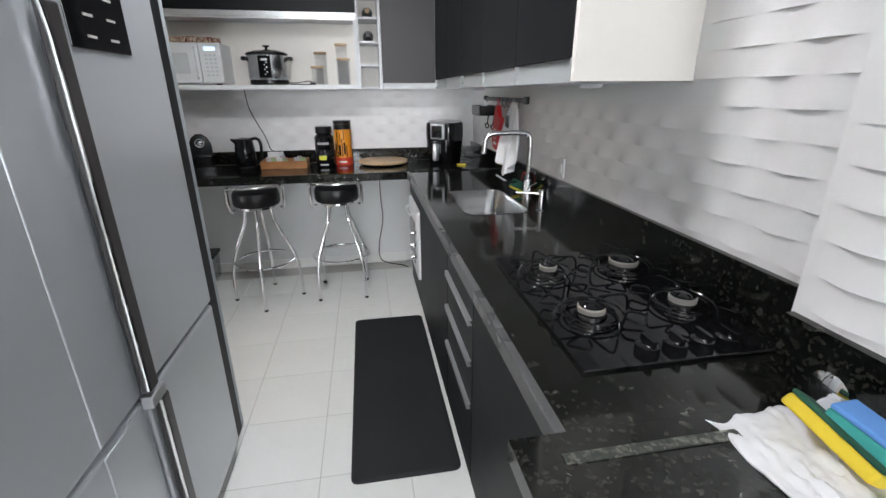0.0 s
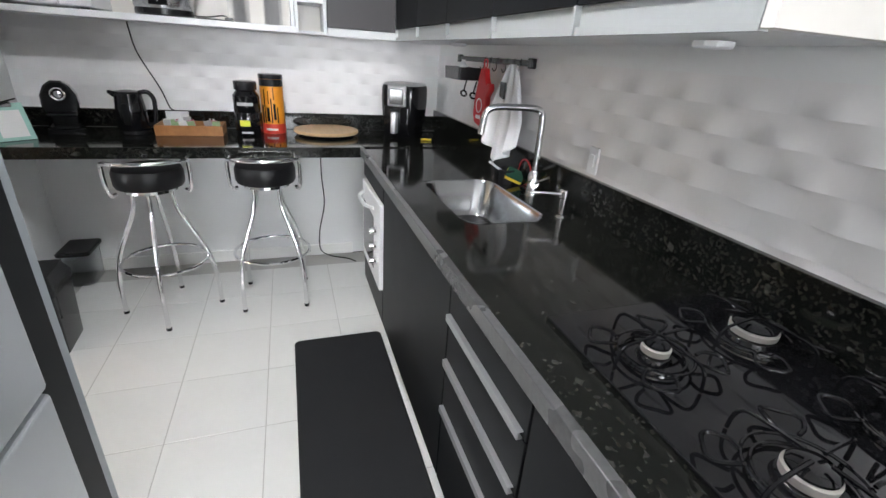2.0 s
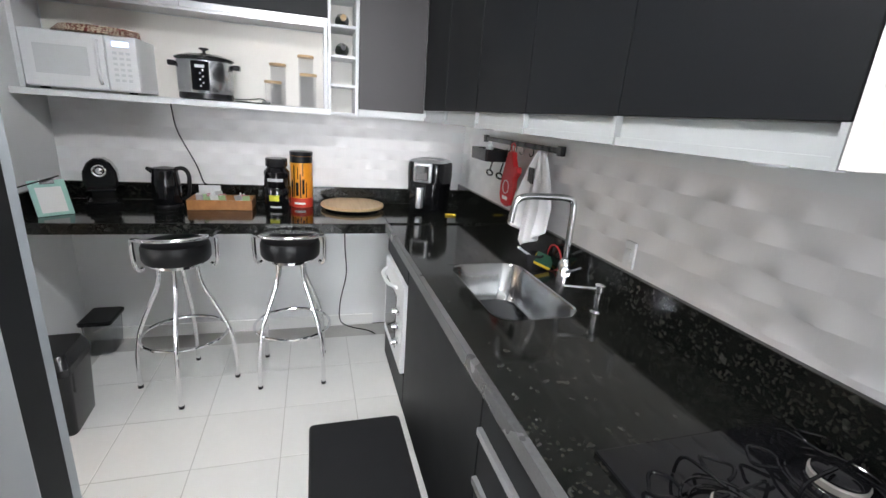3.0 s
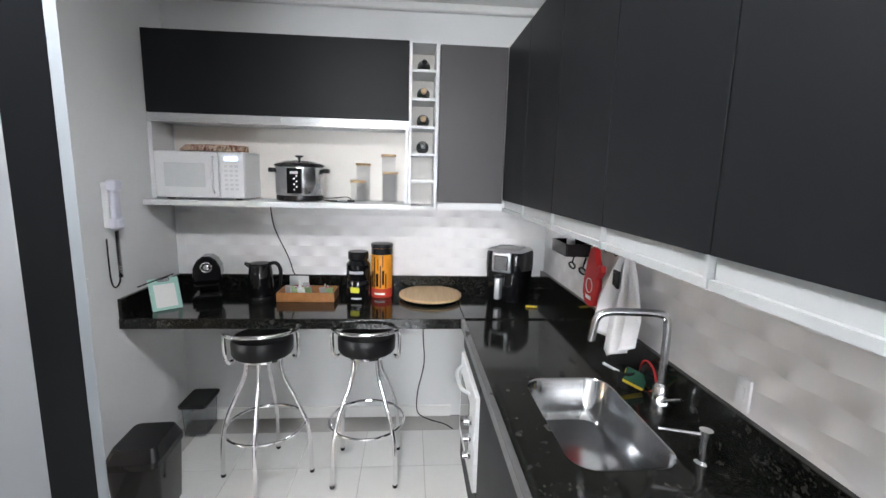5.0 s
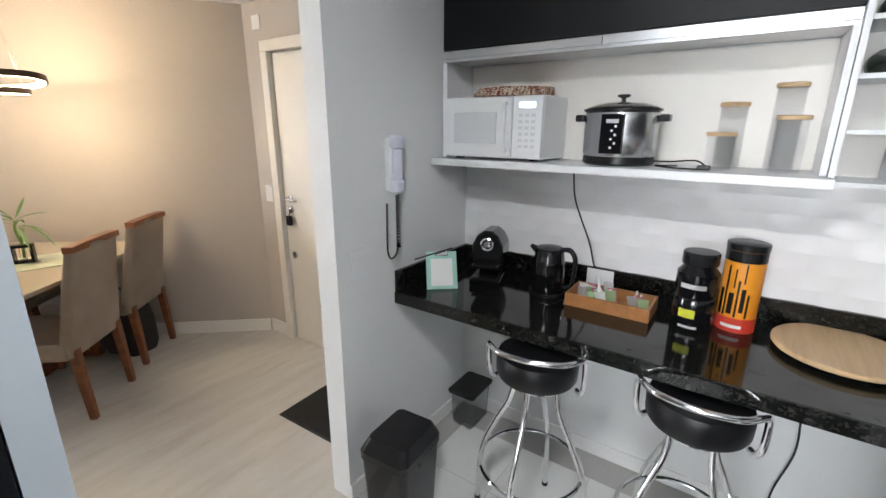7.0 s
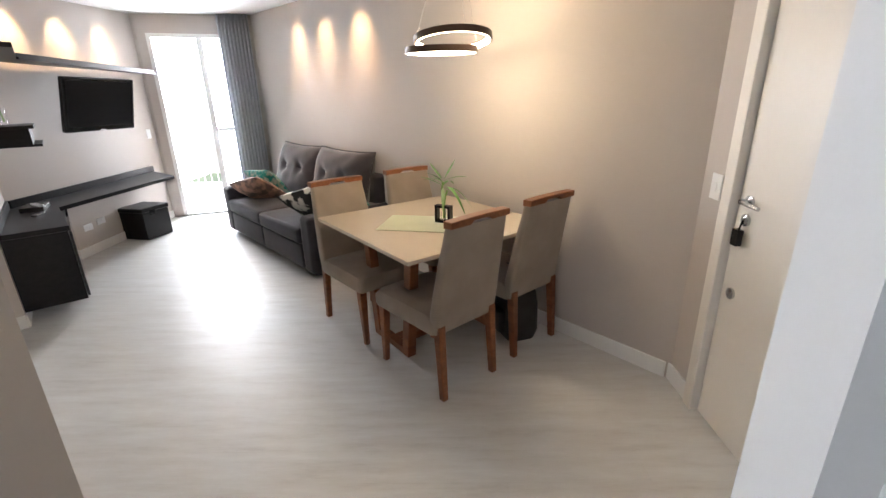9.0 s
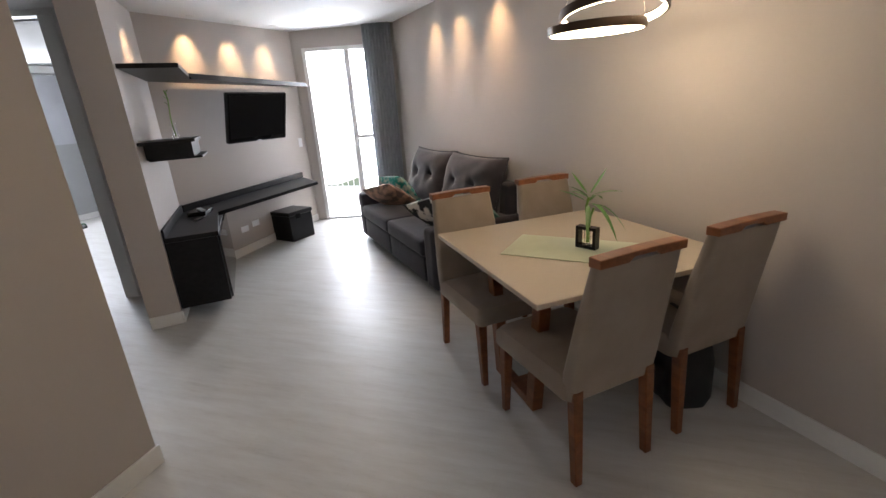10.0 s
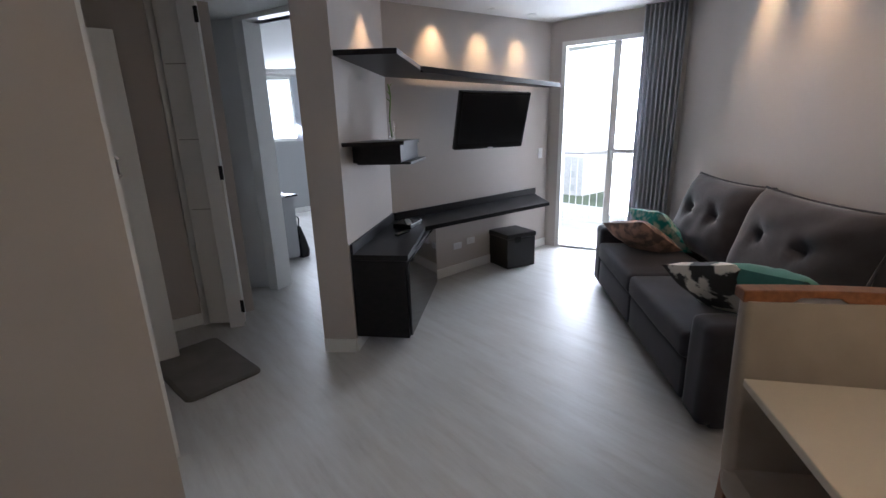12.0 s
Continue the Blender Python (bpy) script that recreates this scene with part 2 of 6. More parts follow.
def tube(bm, pts, r, n=8, closed=False):
    """A round bar swept along points."""
    pts = [Vector(p) for p in pts]
    rings = []
    k = len(pts)
    side = None
    for i, p in enumerate(pts):
        a, b = (pts[i - 1], pts[(i + 1) % k]) if closed else (pts[max(i - 1, 0)], pts[min(i + 1, k - 1)])
        t = (b - a).normalized()
        if side is None:
            side = t.orthogonal().normalized()
        side = (side - t * side.dot(t)).normalized()
        up = t.cross(side)
        rings.append([bm.verts.new(p + r * (math.cos(v) * side + math.sin(v) * up)) for v in (2 * math.pi * j / n for j in range(n))])
    for i in range(k if closed else k - 1):
        a, b = rings[i], rings[(i + 1) % k]
        for j in range(n):
            bm.faces.new((a[j], a[(j + 1) % n], b[(j + 1) % n], b[j]))
    if not closed:
        bm.faces.new(rings[0][::-1])
        bm.faces.new(rings[-1])
    return bm


def lathe(profile, n=24, at=(0, 0, 0), bm=None):
    """Turns (radius, height) pairs about the z axis."""
    bm = bm or bmesh.new()
    rings = [[bm.verts.new((at[0] + r * math.cos(2 * math.pi * j / n), at[1] + r * math.sin(2 * math.pi * j / n), at[2] + z)) for j in range(n)] for r, z in profile]
    for a, b in zip(rings, rings[1:]):
        for j in range(n):
            bm.faces.new((a[j], a[(j + 1) % n], b[(j + 1) % n], b[j]))
    bm.faces.new(rings[0][::-1])
    bm.faces.new(rings[-1])
    return bm


def smooth_line(pts, steps=6):
    """Catmull-Rom through the points."""
    p = [Vector(v) for v in pts]
    p = [2 * p[0] - p[1], *p, 2 * p[-1] - p[-2]]
    out = []
    for i in range(1, len(p) - 2):
        for s in range(steps):
            t = s / steps
            out.append(0.5 * (2 * p[i] + (p[i + 1] - p[i - 1]) * t + (2 * p[i - 1] - 5 * p[i] + 4 * p[i + 1] - p[i + 2]) * t * t + (3 * p[i] - p[i - 1] - 3 * p[i + 1] + p[i + 2]) * t ** 3))
    return out + [p[-2]]


def prism(pts, z0, z1, bm=None):
    """An upright block over a plan outline."""
    bm = bm or bmesh.new()
    lo, hi = [bm.verts.new((x, y, z0)) for x, y in pts], [bm.verts.new((x, y, z1)) for x, y in pts]
    bm.faces.new(lo[::-1])
    bm.faces.new(hi)
    for i in range(len(pts)):
        j = (i + 1) % len(pts)
        bm.faces.new((lo[i], lo[j], hi[j], hi[i]))
    return bm


def slab(bm, a, b, thick, z0, z1):
    """An upright wall piece from a to b in plan, its thickness to the left of that line."""
    a, b = Vector(a), Vector(b)
    n = Vector((-(b - a).y, (b - a).x)).normalized() * thick
    return prism([a, b, b + n, a + n], z0, z1, bm)


def rounded(x0, x1, y0, y1, z0, z1, r, seg=3, m=None, bm=None):
    """A box with rounded edges, of its own geometry."""
    t = bmesh.new()
    box(t, x0, x1, y0, y1, z0, z1)
    bmesh.ops.bevel(t, geom=list(t.edges), offset=r, segments=seg, affect="EDGES", profile=0.5)
    if m:
        t.transform(m)
    if bm is None:
        return t
    me = bpy.data.meshes.new("t")
    t.to_mesh(me)
    t.free()
    bm.from_mesh(me)
    bpy.data.meshes.remove(me)
    return bm


def rrect(x0, x1, y0, y1, r, z, n=6):
    out = []
    for cx, cy, a0 in ((x1 - r, y1 - r, 0), (x0 + r, y1 - r, 90), (x0 + r, y0 + r, 180), (x1 - r, y0 + r, 270)):
        out += [(cx + r * math.cos(radians(a0 + 90 * i / n)), cy + r * math.sin(radians(a0 + 90 * i / n)), z) for i in range(n + 1)]
    return out


def skin(loops, cap=True, bm=None):
    bm = bm or bmesh.new()
    vs = [[bm.verts.new(p) for p in lp] for lp in loops]
    for a, b in zip(vs, vs[1:]):
        for j in range(len(a)):
            bm.faces.new((a[j], a[(j + 1) % len(a)], b[(j + 1) % len(a)], b[j]))
    if cap:
        bm.faces.new(vs[-1])
    return bm


S = dict(kind="structure")

# ---- plan ----
FAR, LEFT, KCEIL, LCEIL = -0.12, -2.35, 2.66, 2.75
ANG = 41.5
DIR = Vector((-math.cos(radians(ANG)), -math.sin(radians(ANG))))
INW = Vector((math.sin(radians(ANG)), -math.cos(radians(ANG))))
CORN = Vector((-4.16, -0.22))


def L(s, w):
    """Plan point s along the long wall of the living room and w out from it."""
    return CORN + s * DIR + w * INW


END = 5.87          # length of the long wall
BAY = (-8.10, -5.42)

# floors
part("floor_kitchen", prism([(LEFT, FAR), (0, FAR), (0, -7.4), (LEFT, -7.4)], -0.1, -0.004), GROUT, label="pale grey grout bed under white kitchen tiles", **S)
part("floor_living", prism([(LEFT, 0.2), (LEFT, -5.4), (-2.6, -12), (-11, -12), (-11, 0.2)], -0.1, 0), VINYL, label="pale washed-oak vinyl plank floor, slightly glossy", **S)

# kitchen walls
bm = one(LEFT - 0.2, 0.15, FAR, FAR + 0.15, 0, KCEIL)
part("wall_north", bm, WHITE, label="white painted wall behind the breakfast bar", **S)
part("wall_east", one(0, 0.15, FAR, -7.4, 0, KCEIL), WHITE, label="white painted wall behind the worktop", **S)
part("wall_divider", one(LEFT - 0.11, LEFT, FAR, -1.05, 0, KCEIL), WHITE, label="white painted partition with the door phone", **S)
part("wall_lintel", one(LEFT - 0.16, LEFT, -1.05, -2.05, 2.35, KCEIL), WHITE, **S)
part("wall_fridge", one(LEFT - 0.16, LEFT, -2.05, -7.4, 0, KCEIL), BEIGE, **S)
bm = one(LEFT, 0.15, -7.55, -7.4, 0, 1.0)
box(bm, LEFT, 0.15, -7.55, -7.4, 2.3, KCEIL)
box(bm, LEFT, -2.0, -7.55, -7.4, 1.0, 2.3)
box(bm, -0.3, 0.15, -7.55, -7.4, 1.0, 2.3)
part("wall_south", bm, WHITE, label="white wall with the laundry window", **S)
part("ceiling_kitchen", one(LEFT - 0.16, 0.15, FAR + 0.15, -7.55, KCEIL, KCEIL + 0.1), CEIL, label="white kitchen ceiling", **S)

# living walls
bm = bmesh.new()
slab(bm, (-3.05, -0.2), (LEFT - 0.11, -0.2), 0.15, 0, LCEIL)
slab(bm, (-3.92, -0.2), (-3.05, -0.2), 0.15, 2.12, LCEIL)
slab(bm, (-4.18, -0.2), (-3.92, -0.2), 0.15, 0, LCEIL)
box(bm, -4.3, LEFT, -0.049, 0.0, 0, LCEIL)
part("wall_entrance", bm, BEIGE, label="warm grey wall round the entrance door", **S)
bm = bmesh.new()
slab(bm, L(END + 1.2, 0), L(-0.03, 0), 0.15, 0, LCEIL + 0.2)
part("wall_long", bm, BEIGE, label="long warm grey wall behind sofa and table", **S)
bm = bmesh.new()
slab(bm, (-3.61, -3.40), (LEFT - 0.16, -3.40), -0.15, 0, LCEIL)
slab(bm, (-3.61, -4.30), (-3.61, -3.55), -0.15, 0, LCEIL)
slab(bm, (-2.95, -5.95), (-2.95, -4.30), -0.1, 0, LCEIL)
slab(bm, (-2.95, -4.30), (-3.455, -4.30), -0.1, 0, LCEIL)
part("wall_corridor", bm, BEIGE, label="warm grey corner of the corridor", **S)
NIC = Vector((-4.84, -4.60))
PIL = Vector((-4.68, -4.76))
NEND = NIC + DIR * 1.16
bm = prism([PIL, NIC, NEND, (BAY[0], -5.46), BAY, (-8.3, -5.62), (-5.66, -5.62)], 0, LCEIL)
part("wall_tv", bm, BEIGE, label="warm grey wall with pillar and television niche", **S)
bay = Vector(BAY)
OH = 2.42
far_dir = (L(END, 0) - bay).normalized()
far_len = (L(END, 0) - bay).length
bm = bmesh.new()
slab(bm, L(END, 0) + far_dir * 0.2, bay, -0.15, OH, LCEIL + 0.3)
slab(bm, bay + far_dir * 0.10, bay, -0.15, 0, OH)
slab(bm, L(END, 0) + far_dir * 0.2, bay + far_dir * 1.04, -0.15, 0, OH)
part("wall_balcony", bm, BEIGE, label="warm grey wall round the balcony door", **S)


def lc(x):
    """Height of the living room ceiling, which rises a little towards the balcony."""
    return 2.42 + 0.055 * max(0.0, -4.1 - x)


bm = bmesh.new()
rows = [[bm.verts.new((x, y, lc(x) + dz)) for y, dz in ((0.2, 0), (-12, 0), (-12, 0.1), (0.2, 0.1))] for x in (LEFT - 0.16, -4.1, -11)]
for a, b in zip(rows, rows[1:]):
    for k in range(4):
        bm.faces.new((a[k], a[(k + 1) % 4], b[(k + 1) % 4], b[k]))
bm.faces.new(rows[0])
bm.faces.new(rows[-1])
part("ceiling_living", bm, CEIL, label="white plasterboard ceiling with recessed spots", **S)
# corridor and bedroom
part("wall_hall_end", slab(bmesh.new(), (-4.55, -5.90), (-2.90, -5.90), -0.12, 0, LCEIL), BEIGE, label="warm grey wall behind the corridor doors", **S)
bm = bmesh.new()
slab(bm, (-4.70, -6.54), (-4.38, -5.62), -0.1, 0, LCEIL)
slab(bm, (-4.95, -6.36), (-4.70, -6.54), -0.1, 0, LCEIL)
slab(bm, (-5.27, -5.62), (-4.95, -6.36), -0.12, 2.43, LCEIL)
slab(bm, (-4.70, -6.54), (-4.2, -10.3), 0.12, 0, LCEIL)
part("wall_hall", bm, WHITE, label="pale grey walls at the end of the corridor", **S)
bm = bmesh.new()
slab(bm, (-8.35, -10.3), (-4.2, -10.3), -0.15, 0, 1.35)
slab(bm, (-8.35, -10.3), (-4.2, -10.3), -0.15, 2.5, LCEIL)
slab(bm, (-6.38, -10.3), (-4.2, -10.3), -0.15, 1.35, 2.5)
slab(bm, (-8.35, -10.3), (-8.0, -10.3), -0.15, 1.35, 2.5)
slab(bm, (-8.35, -5.6), (-8.35, -10.4), 0.12, 0, LCEIL)
part("wall_bedroom", bm, GREYWALL, label="soft grey bedroom walls", **S)


# ---- openings, doors and trim ----
def door_frame(name, a, b, h, w=0.07, d=0.19, mat=TRIM, label="white painted door frame"):
    """A frame standing in an opening from a to b in plan."""
    a, b = Vector(a), Vector(b)
    u = (b - a).normalized()
    n = Vector((-u.y, u.x)) * d
    fr = thing(name, label, "door frame", at=(*a, 0), kind="structure")
    bm = bmesh.new()
    for p in (a - u * w * 0.6, b - u * w * 0.4):
        prism([p - n / 2 - a, p + u * w - n / 2 - a, p + u * w + n / 2 - a, p + n / 2 - a], 0, h, bm)
    prism([-u * w * 0.6 - n / 2, b - a + u * w * 0.6 - n / 2, b - a + u * w * 0.6 + n / 2, -u * w * 0.6 + n / 2], h, h + w, bm)
    part("frame", bm, mat, fr, bevel=0.004)
    return fr


door_frame("door_frame_entrance", (-3.90, -0.13), (-3.03, -0.13), 2.10, mat=DOORWHITE)
ent = thing("entrance_door", "closed off-white entrance door with metal lever and locks", "door", at=(-3.86, -0.17, 0))
part("leaf", one(0, 0.80, -0.02, 0.02, 0.01, 2.09), DOORWHITE, ent, bevel=0.003)
bm = lathe([(0.026, 0), (0.026, 0.008), (0.011, 0.012), (0.011, 0.045)], 16)
bm.transform(Matrix.Translation((0.07, -0.02, 1.12)) @ Matrix.Rotation(radians(90), 4, "X"))
tube(bm, [(0.07, -0.06, 1.12), (0.10, -0.065, 1.12), (0.18, -0.06, 1.115)], 0.009)
part("handle", bm, STEEL, ent, "satin metal lever handle", smooth=True)
for z in (1.04, 0.70):
    bm = lathe([(0.026, 0), (0.026, 0.01), (0.014, 0.016)], 16)
    bm.transform(Matrix.Translation((0.07, -0.02, z)) @ Matrix.Rotation(radians(90), 4, "X"))
    part("lock", bm, STEEL, ent, "round metal lock plate", smooth=True)
bm = one(0.05, 0.09, -0.06, -0.035, 0.93, 1.0)
rod(bm, (0.07, -0.035, 1.04), (0.07, -0.05, 0.98), 0.004)
part("keys", bm, BLACKPLASTIC, ent, "bunch of keys in the lock")


def wall_plate(name, label, at, turn, w=0.08, h=0.12, knobs=1, cat="light switch"):
    t = thing(name, label, cat, at=at, turn=turn)
    part("plate", rounded(-w / 2, w / 2, -0.008, 0, -h / 2, h / 2, 0.003), WHITEPLASTIC, t)
    for i in range(knobs):
        x = (i - (knobs - 1) / 2) * 0.03
        part("rocker", rounded(x - 0.012, x + 0.012, -0.012, -0.008, -0.02, 0.02, 0.0015), WHITEPLASTIC, t, "white rocker")
    return t


wall_plate("light_switch", "white light switch by the entrance door", (-4.02, -0.2, 1.14), 0)
wall_plate("light_switch", "white light switch below the door phone", (LEFT, -0.94, 1.09), 90)
wall_plate("wall_socket", "white wall socket above the granite splashback", (-0.012, -1.93, 1.10), -90, 0.05, 0.09, 1, "socket")
wall_plate("door_chime", "small white door chime box above the entrance", (-3.98, -0.2, 2.29), 0, 0.09, 0.09, 0, "door chime")
wall_plate("light_switch", "white switch by the balcony door", (-7.95, -5.455, 1.18), 180)
wall_plate("wall_socket", "white low wall socket under the desk", (-6.52, -5.397, 0.30), 180, 0.12, 0.07, 2, "socket")
wall_plate("wall_socket", "white low wall socket under the desk", (-6.72, -5.405, 0.32), 180, 0.12, 0.07, 2, "socket")
wall_plate("wall_socket", "white socket on the breakfast bar wall", (-1.60, FAR - 0.022, 0.955), 0, 0.12, 0.08, 2, "socket")

# skirting boards
bm = bmesh.new()
sk = 0.013
slab(bm, L(END, 0), L(-0.0, 0), -sk, 0, 0.10)
slab(bm, (-4.16, -0.2), (-3.95, -0.2), -sk, 0, 0.10)
slab(bm, (LEFT - 0.16, -3.40), (-3.61 - sk, -3.40), -sk, 0, 0.10)
slab(bm, (-3.61, -3.45), (-3.61, -4.3), -sk, 0, 0.10)
slab(bm, PIL, NIC, -sk, 0, 0.10)
slab(bm, NIC, NEND, -sk, 0, 0.10)
slab(bm, NEND, (BAY[0], -5.46), -sk, 0, 0.10)
slab(bm, (-4.15, -5.90), (-3.0, -5.90), sk, 0, 0.10)
slab(bm, (-4.0, -10.3), (-9.6, -10.3), -sk, 0, 0.10)
part("baseboard_living", bm, TRIM, label="white skirting board", bevel=0.003, **S)
bm = one(LEFT, -0.6, FAR - 0.012, FAR, 0, 0.08)
box(bm, LEFT, LEFT + 0.012, FAR - 0.012, -1.05, 0, 0.08)
part("baseboard_kitchen", bm, TRIM, label="white tile skirting", bevel=0.002, **S)
bm = bmesh.new()
for a in ((LEFT, 0, FAR - 0.05, FAR),):
    box(bm, *a, KCEIL - 0.05, KCEIL)
box(bm, LEFT, LEFT + 0.05, -7.4, FAR - 0.05, KCEIL - 0.05, KCEIL)
part("trim_ceiling", bm, CEIL, label="white ceiling moulding", bevel=0.015, **S)

# balcony door, rail and outdoors
bd = thing("balcony_door", "white aluminium sliding balcony door, half open to bright daylight", "door", at=(*(bay + far_dir * 0.10), 0), turn=math.degrees(math.atan2(far_dir.y, far_dir.x)), kind="structure")
OW = 0.94
part("frame", box(box(box(one(0, 0.05, 0.0, 0.10, 0, OH), OW - 0.05, OW, 0.0, 0.10, 0, OH), 0.05, OW - 0.05, 0.0, 0.10, OH - 0.05, OH), 0.05, OW - 0.05, 0.0, 0.10, 0, 0.03), TRIM, bd)
bm = one(0.57, 0.64, 0.03, 0.07, 0.03, OH - 0.05)
box(bm, 0.64, OW - 0.05, 0.03, 0.07, 1.17, 1.22)
box(bm, 0.64, OW - 0.05, 0.03, 0.07, 0.03, 0.09)
part("sash", bm, TRIM, bd, "white sliding sash")
for z0, z1 in ((0.09, 1.17), (1.22, OH - 0.05)):
    pane = part("pane", one(0.64, OW - 0.05, 0.048, 0.054, z0, z1), PANE, bd)
    pane.visible_shadow = False
part("latch", rounded(0.60, 0.615, -0.02, 0.03, 1.05, 1.20, 0.004), TRIM, bd, "white pull handle")
# window colour of the far blocks, paled to imitate haze
OUTW = paint("haze-paled far window", (0.7, 0.7, 0.68), 0.8)
part("balcony_floor", prism([(-8.15, -7.4), (-8.3, -2.6), (-9.5, -2.6), (-9.5, -7.4)], -0.12, -0.015), TILE, label="pale balcony floor", **S)
rail = thing("balcony_railing", "white metal balcony railing with thin vertical bars", "railing", at=(-9.42, -5, 0))
part("top_rail", one(-0.02, 0.02, -2.3, 2.3, 1.02, 1.07), TRIM, rail)
part("bottom_rail", one(-0.015, 0.015, -2.3, 2.3, 0.06, 0.10), TRIM, rail)
for i in range(40):
    y = -2.28 + i * 0.117
    part("bar", rod(bmesh.new(), (0, y, 0.10), (0, y, 1.02), 0.007, n=6), TRIM, rail)
FOLIAGE = paint("far foliage", (0.10, 0.13, 0.08), 0.9, vary=0.4)
# wall colour lightened so the blocks fade as in bright haze
RENDER = paint("haze-paled far wall", (0.82, 0.80, 0.78), 0.9, vary=0.1)
part("ground", prism([(-9.8, -200), (-9.8, 200), (-400, 200), (-400, -200)], -14.2, -14), FOLIAGE, label="distant green ground far below", **S)
rng = random.Random(4)
for i in range(14):
    hse = thing("apartment_building", "distant apartment block beyond the balcony, haze put into its pale colours", "building", "far buildings", at=(-60 - rng.random() * 90, -75 + i * 9 + rng.random() * 4, -14))
    w, d, h = 7 + rng.random() * 5, 8 + rng.random() * 5, 7 + rng.random() * 9
    part("wall", one(-d / 2, d / 2, -w / 2, w / 2, 0, h), RENDER, hse)
    part("roof", one(-d / 2 - 0.3, d / 2 + 0.3, -w / 2 - 0.3, w / 2 + 0.3, h, h + 0.5), GROUT, hse)
    bm = bmesh.new()
    for fl in range(int(h // 3)):
        for k in range(3):
            box(bm, d / 2, d / 2 + 0.05, -w / 2 + 1 + k * w / 3.3, -w / 2 + 2.3 + k * w / 3.3, 1 + fl * 3, 2.4 + fl * 3)
    part("window", bm, OUTW, hse, kind="stuff")

# added glowing sheet in place of a blown-out sky; it also lights the rooms
SKYGLOW = glow("glowing sky backdrop", (0.93, 0.97, 1.0), 2.2)
bm = bmesh.new()
arc = [(-5 + 170 * math.cos(radians(a)), -5 + 170 * math.sin(radians(a))) for a in range(90, 331, 12)]
lo, hi = [bm.verts.new((x, y, -13.9)) for x, y in arc], [bm.verts.new((x, y, 120)) for x, y in arc]
for i in range(len(arc) - 1):
    bm.faces.new((lo[i], lo[i + 1], hi[i + 1], hi[i]))
part("backdrop", bm, SKYGLOW, label="glowing white backdrop standing in for the overexposed sky beyond the blocks", **S)

# corridor doors and bedroom
bm = bmesh.new()
TRIMCOL = TRIM
bt = thing("bathroom_door", "white bathroom door standing ajar with a metal handle", "door", at=(-3.04, -5.42, 0.0), turn=178)
part("leaf", one(0, 0.84, -0.02, 0.02, 0.01, 2.1), TRIM, bt, bevel=0.003)
bm = bmesh.new()
tube(bm, smooth_line([(0.72, -0.02, 1.38), (0.72, -0.05, 1.37), (0.72, -0.055, 1.33), (0.72, -0.05, 1.29), (0.72, -0.02, 1.28)], 3), 0.008)
rod(bm, (0.72, -0.0205, 1.38), (0.72, -0.026, 1.38), 0.016)
rod(bm, (0.72, -0.0205, 1.28), (0.72, -0.026, 1.28), 0.016)
part("handle", bm, CHROME, bt, "chrome pull handle", smooth=True)
d2 = thing("closet_door", "white panelled closet door standing ajar with dark hinges", "door", at=(-4.17, -5.79, 0), turn=142)
part("leaf", one(0, 0.28, 0.0, 0.03, 0.03, 2.41), TRIM, d2, bevel=0.003)
for z in (0.96, 1.47, 1.98):
    part("groove", one(0.02, 0.26, -0.0015, 0.0005, z, z + 0.007), GROUT, d2)
HINGE = paint("dark hinge metal", (0.05, 0.05, 0.055), 0.35, 0.8)
for z in (0.17, 1.23, 2.29):
    h = part("hinge", one(0.245, 0.285, -0.006, -0.0005, z - 0.05, z + 0.05), HINGE, d2, "dark metal hinge")
    part("knuckle", rod(bmesh.new(), (0.288, -0.006, z - 0.05), (0.288, -0.006, z + 0.05), 0.007), HINGE, h)
part("trim_closet", one(-4.20, -4.14, -5.899, -5.86, 0, 2.41), TRIM, label="white closet door frame edge", **S)
part("trim_hall", one(-3.68, -3.612, -4.31, -4.27, 0, 2.41), TRIM, label="white door frame edge at the corridor corner", **S)
door_frame("door_frame_bedroom", (-5.25, -5.66), (-4.96, -6.33), 2.43, w=0.12)
bl = thing("bedroom_door", "white bedroom door standing wide open with metal hinges", "door", at=(-5.315, -5.741, 0), turn=201.7)
part("leaf", one(0.0, 0.72, 0.0, 0.036, 0.012, 2.41), TRIM, bl, bevel=0.002)
for z in (0.27, 1.25, 2.22):
    h = part("hinge", one(-0.004, -0.0005, -0.008, 0.034, z - 0.05, z + 0.05), STEEL, bl, "brushed metal hinge")
    part("knuckle", rod(bmesh.new(), (-0.006, -0.006, z - 0.05), (-0.006, -0.006, z + 0.05), 0.007), STEEL, h, smooth=True)
sl = thing("slipper", "dark green slipper lying on the bedroom floor", "slipper", at=(-7.35, -9.6, 0), turn=70)
part("sole", skin([rrect(-0.12, 0.12, -0.045, 0.045, 0.04, 0.0), rrect(-0.125, 0.125, -0.048, 0.048, 0.04, 0.02)]), BLACKPLASTIC, sl)
part("strap", tube(bmesh.new(), smooth_line([(0.03, -0.045, 0.02), (0.03, -0.03, 0.06), (0.03, 0.03, 0.06), (0.03, 0.045, 0.02)], 4), 0.012), LEAFDARK, sl, "green strap", smooth=True)
bw = thing("bedroom_window", "white bedroom window with a roller blind box", "window", at=(-8.0, -10.3, 1.35), kind="structure")
bm = one(0, 1.62, 0.05, 0.12, 0, 0.05)
for x in (0.0, 1.08, 1.57):
    box(bm, x, x + 0.05, 0.05, 0.12, 0.05, 1.10)
box(bm, 0, 1.62, 0.05, 0.12, 1.10, 1.15)
part("frame", bm, TRIM, bw)
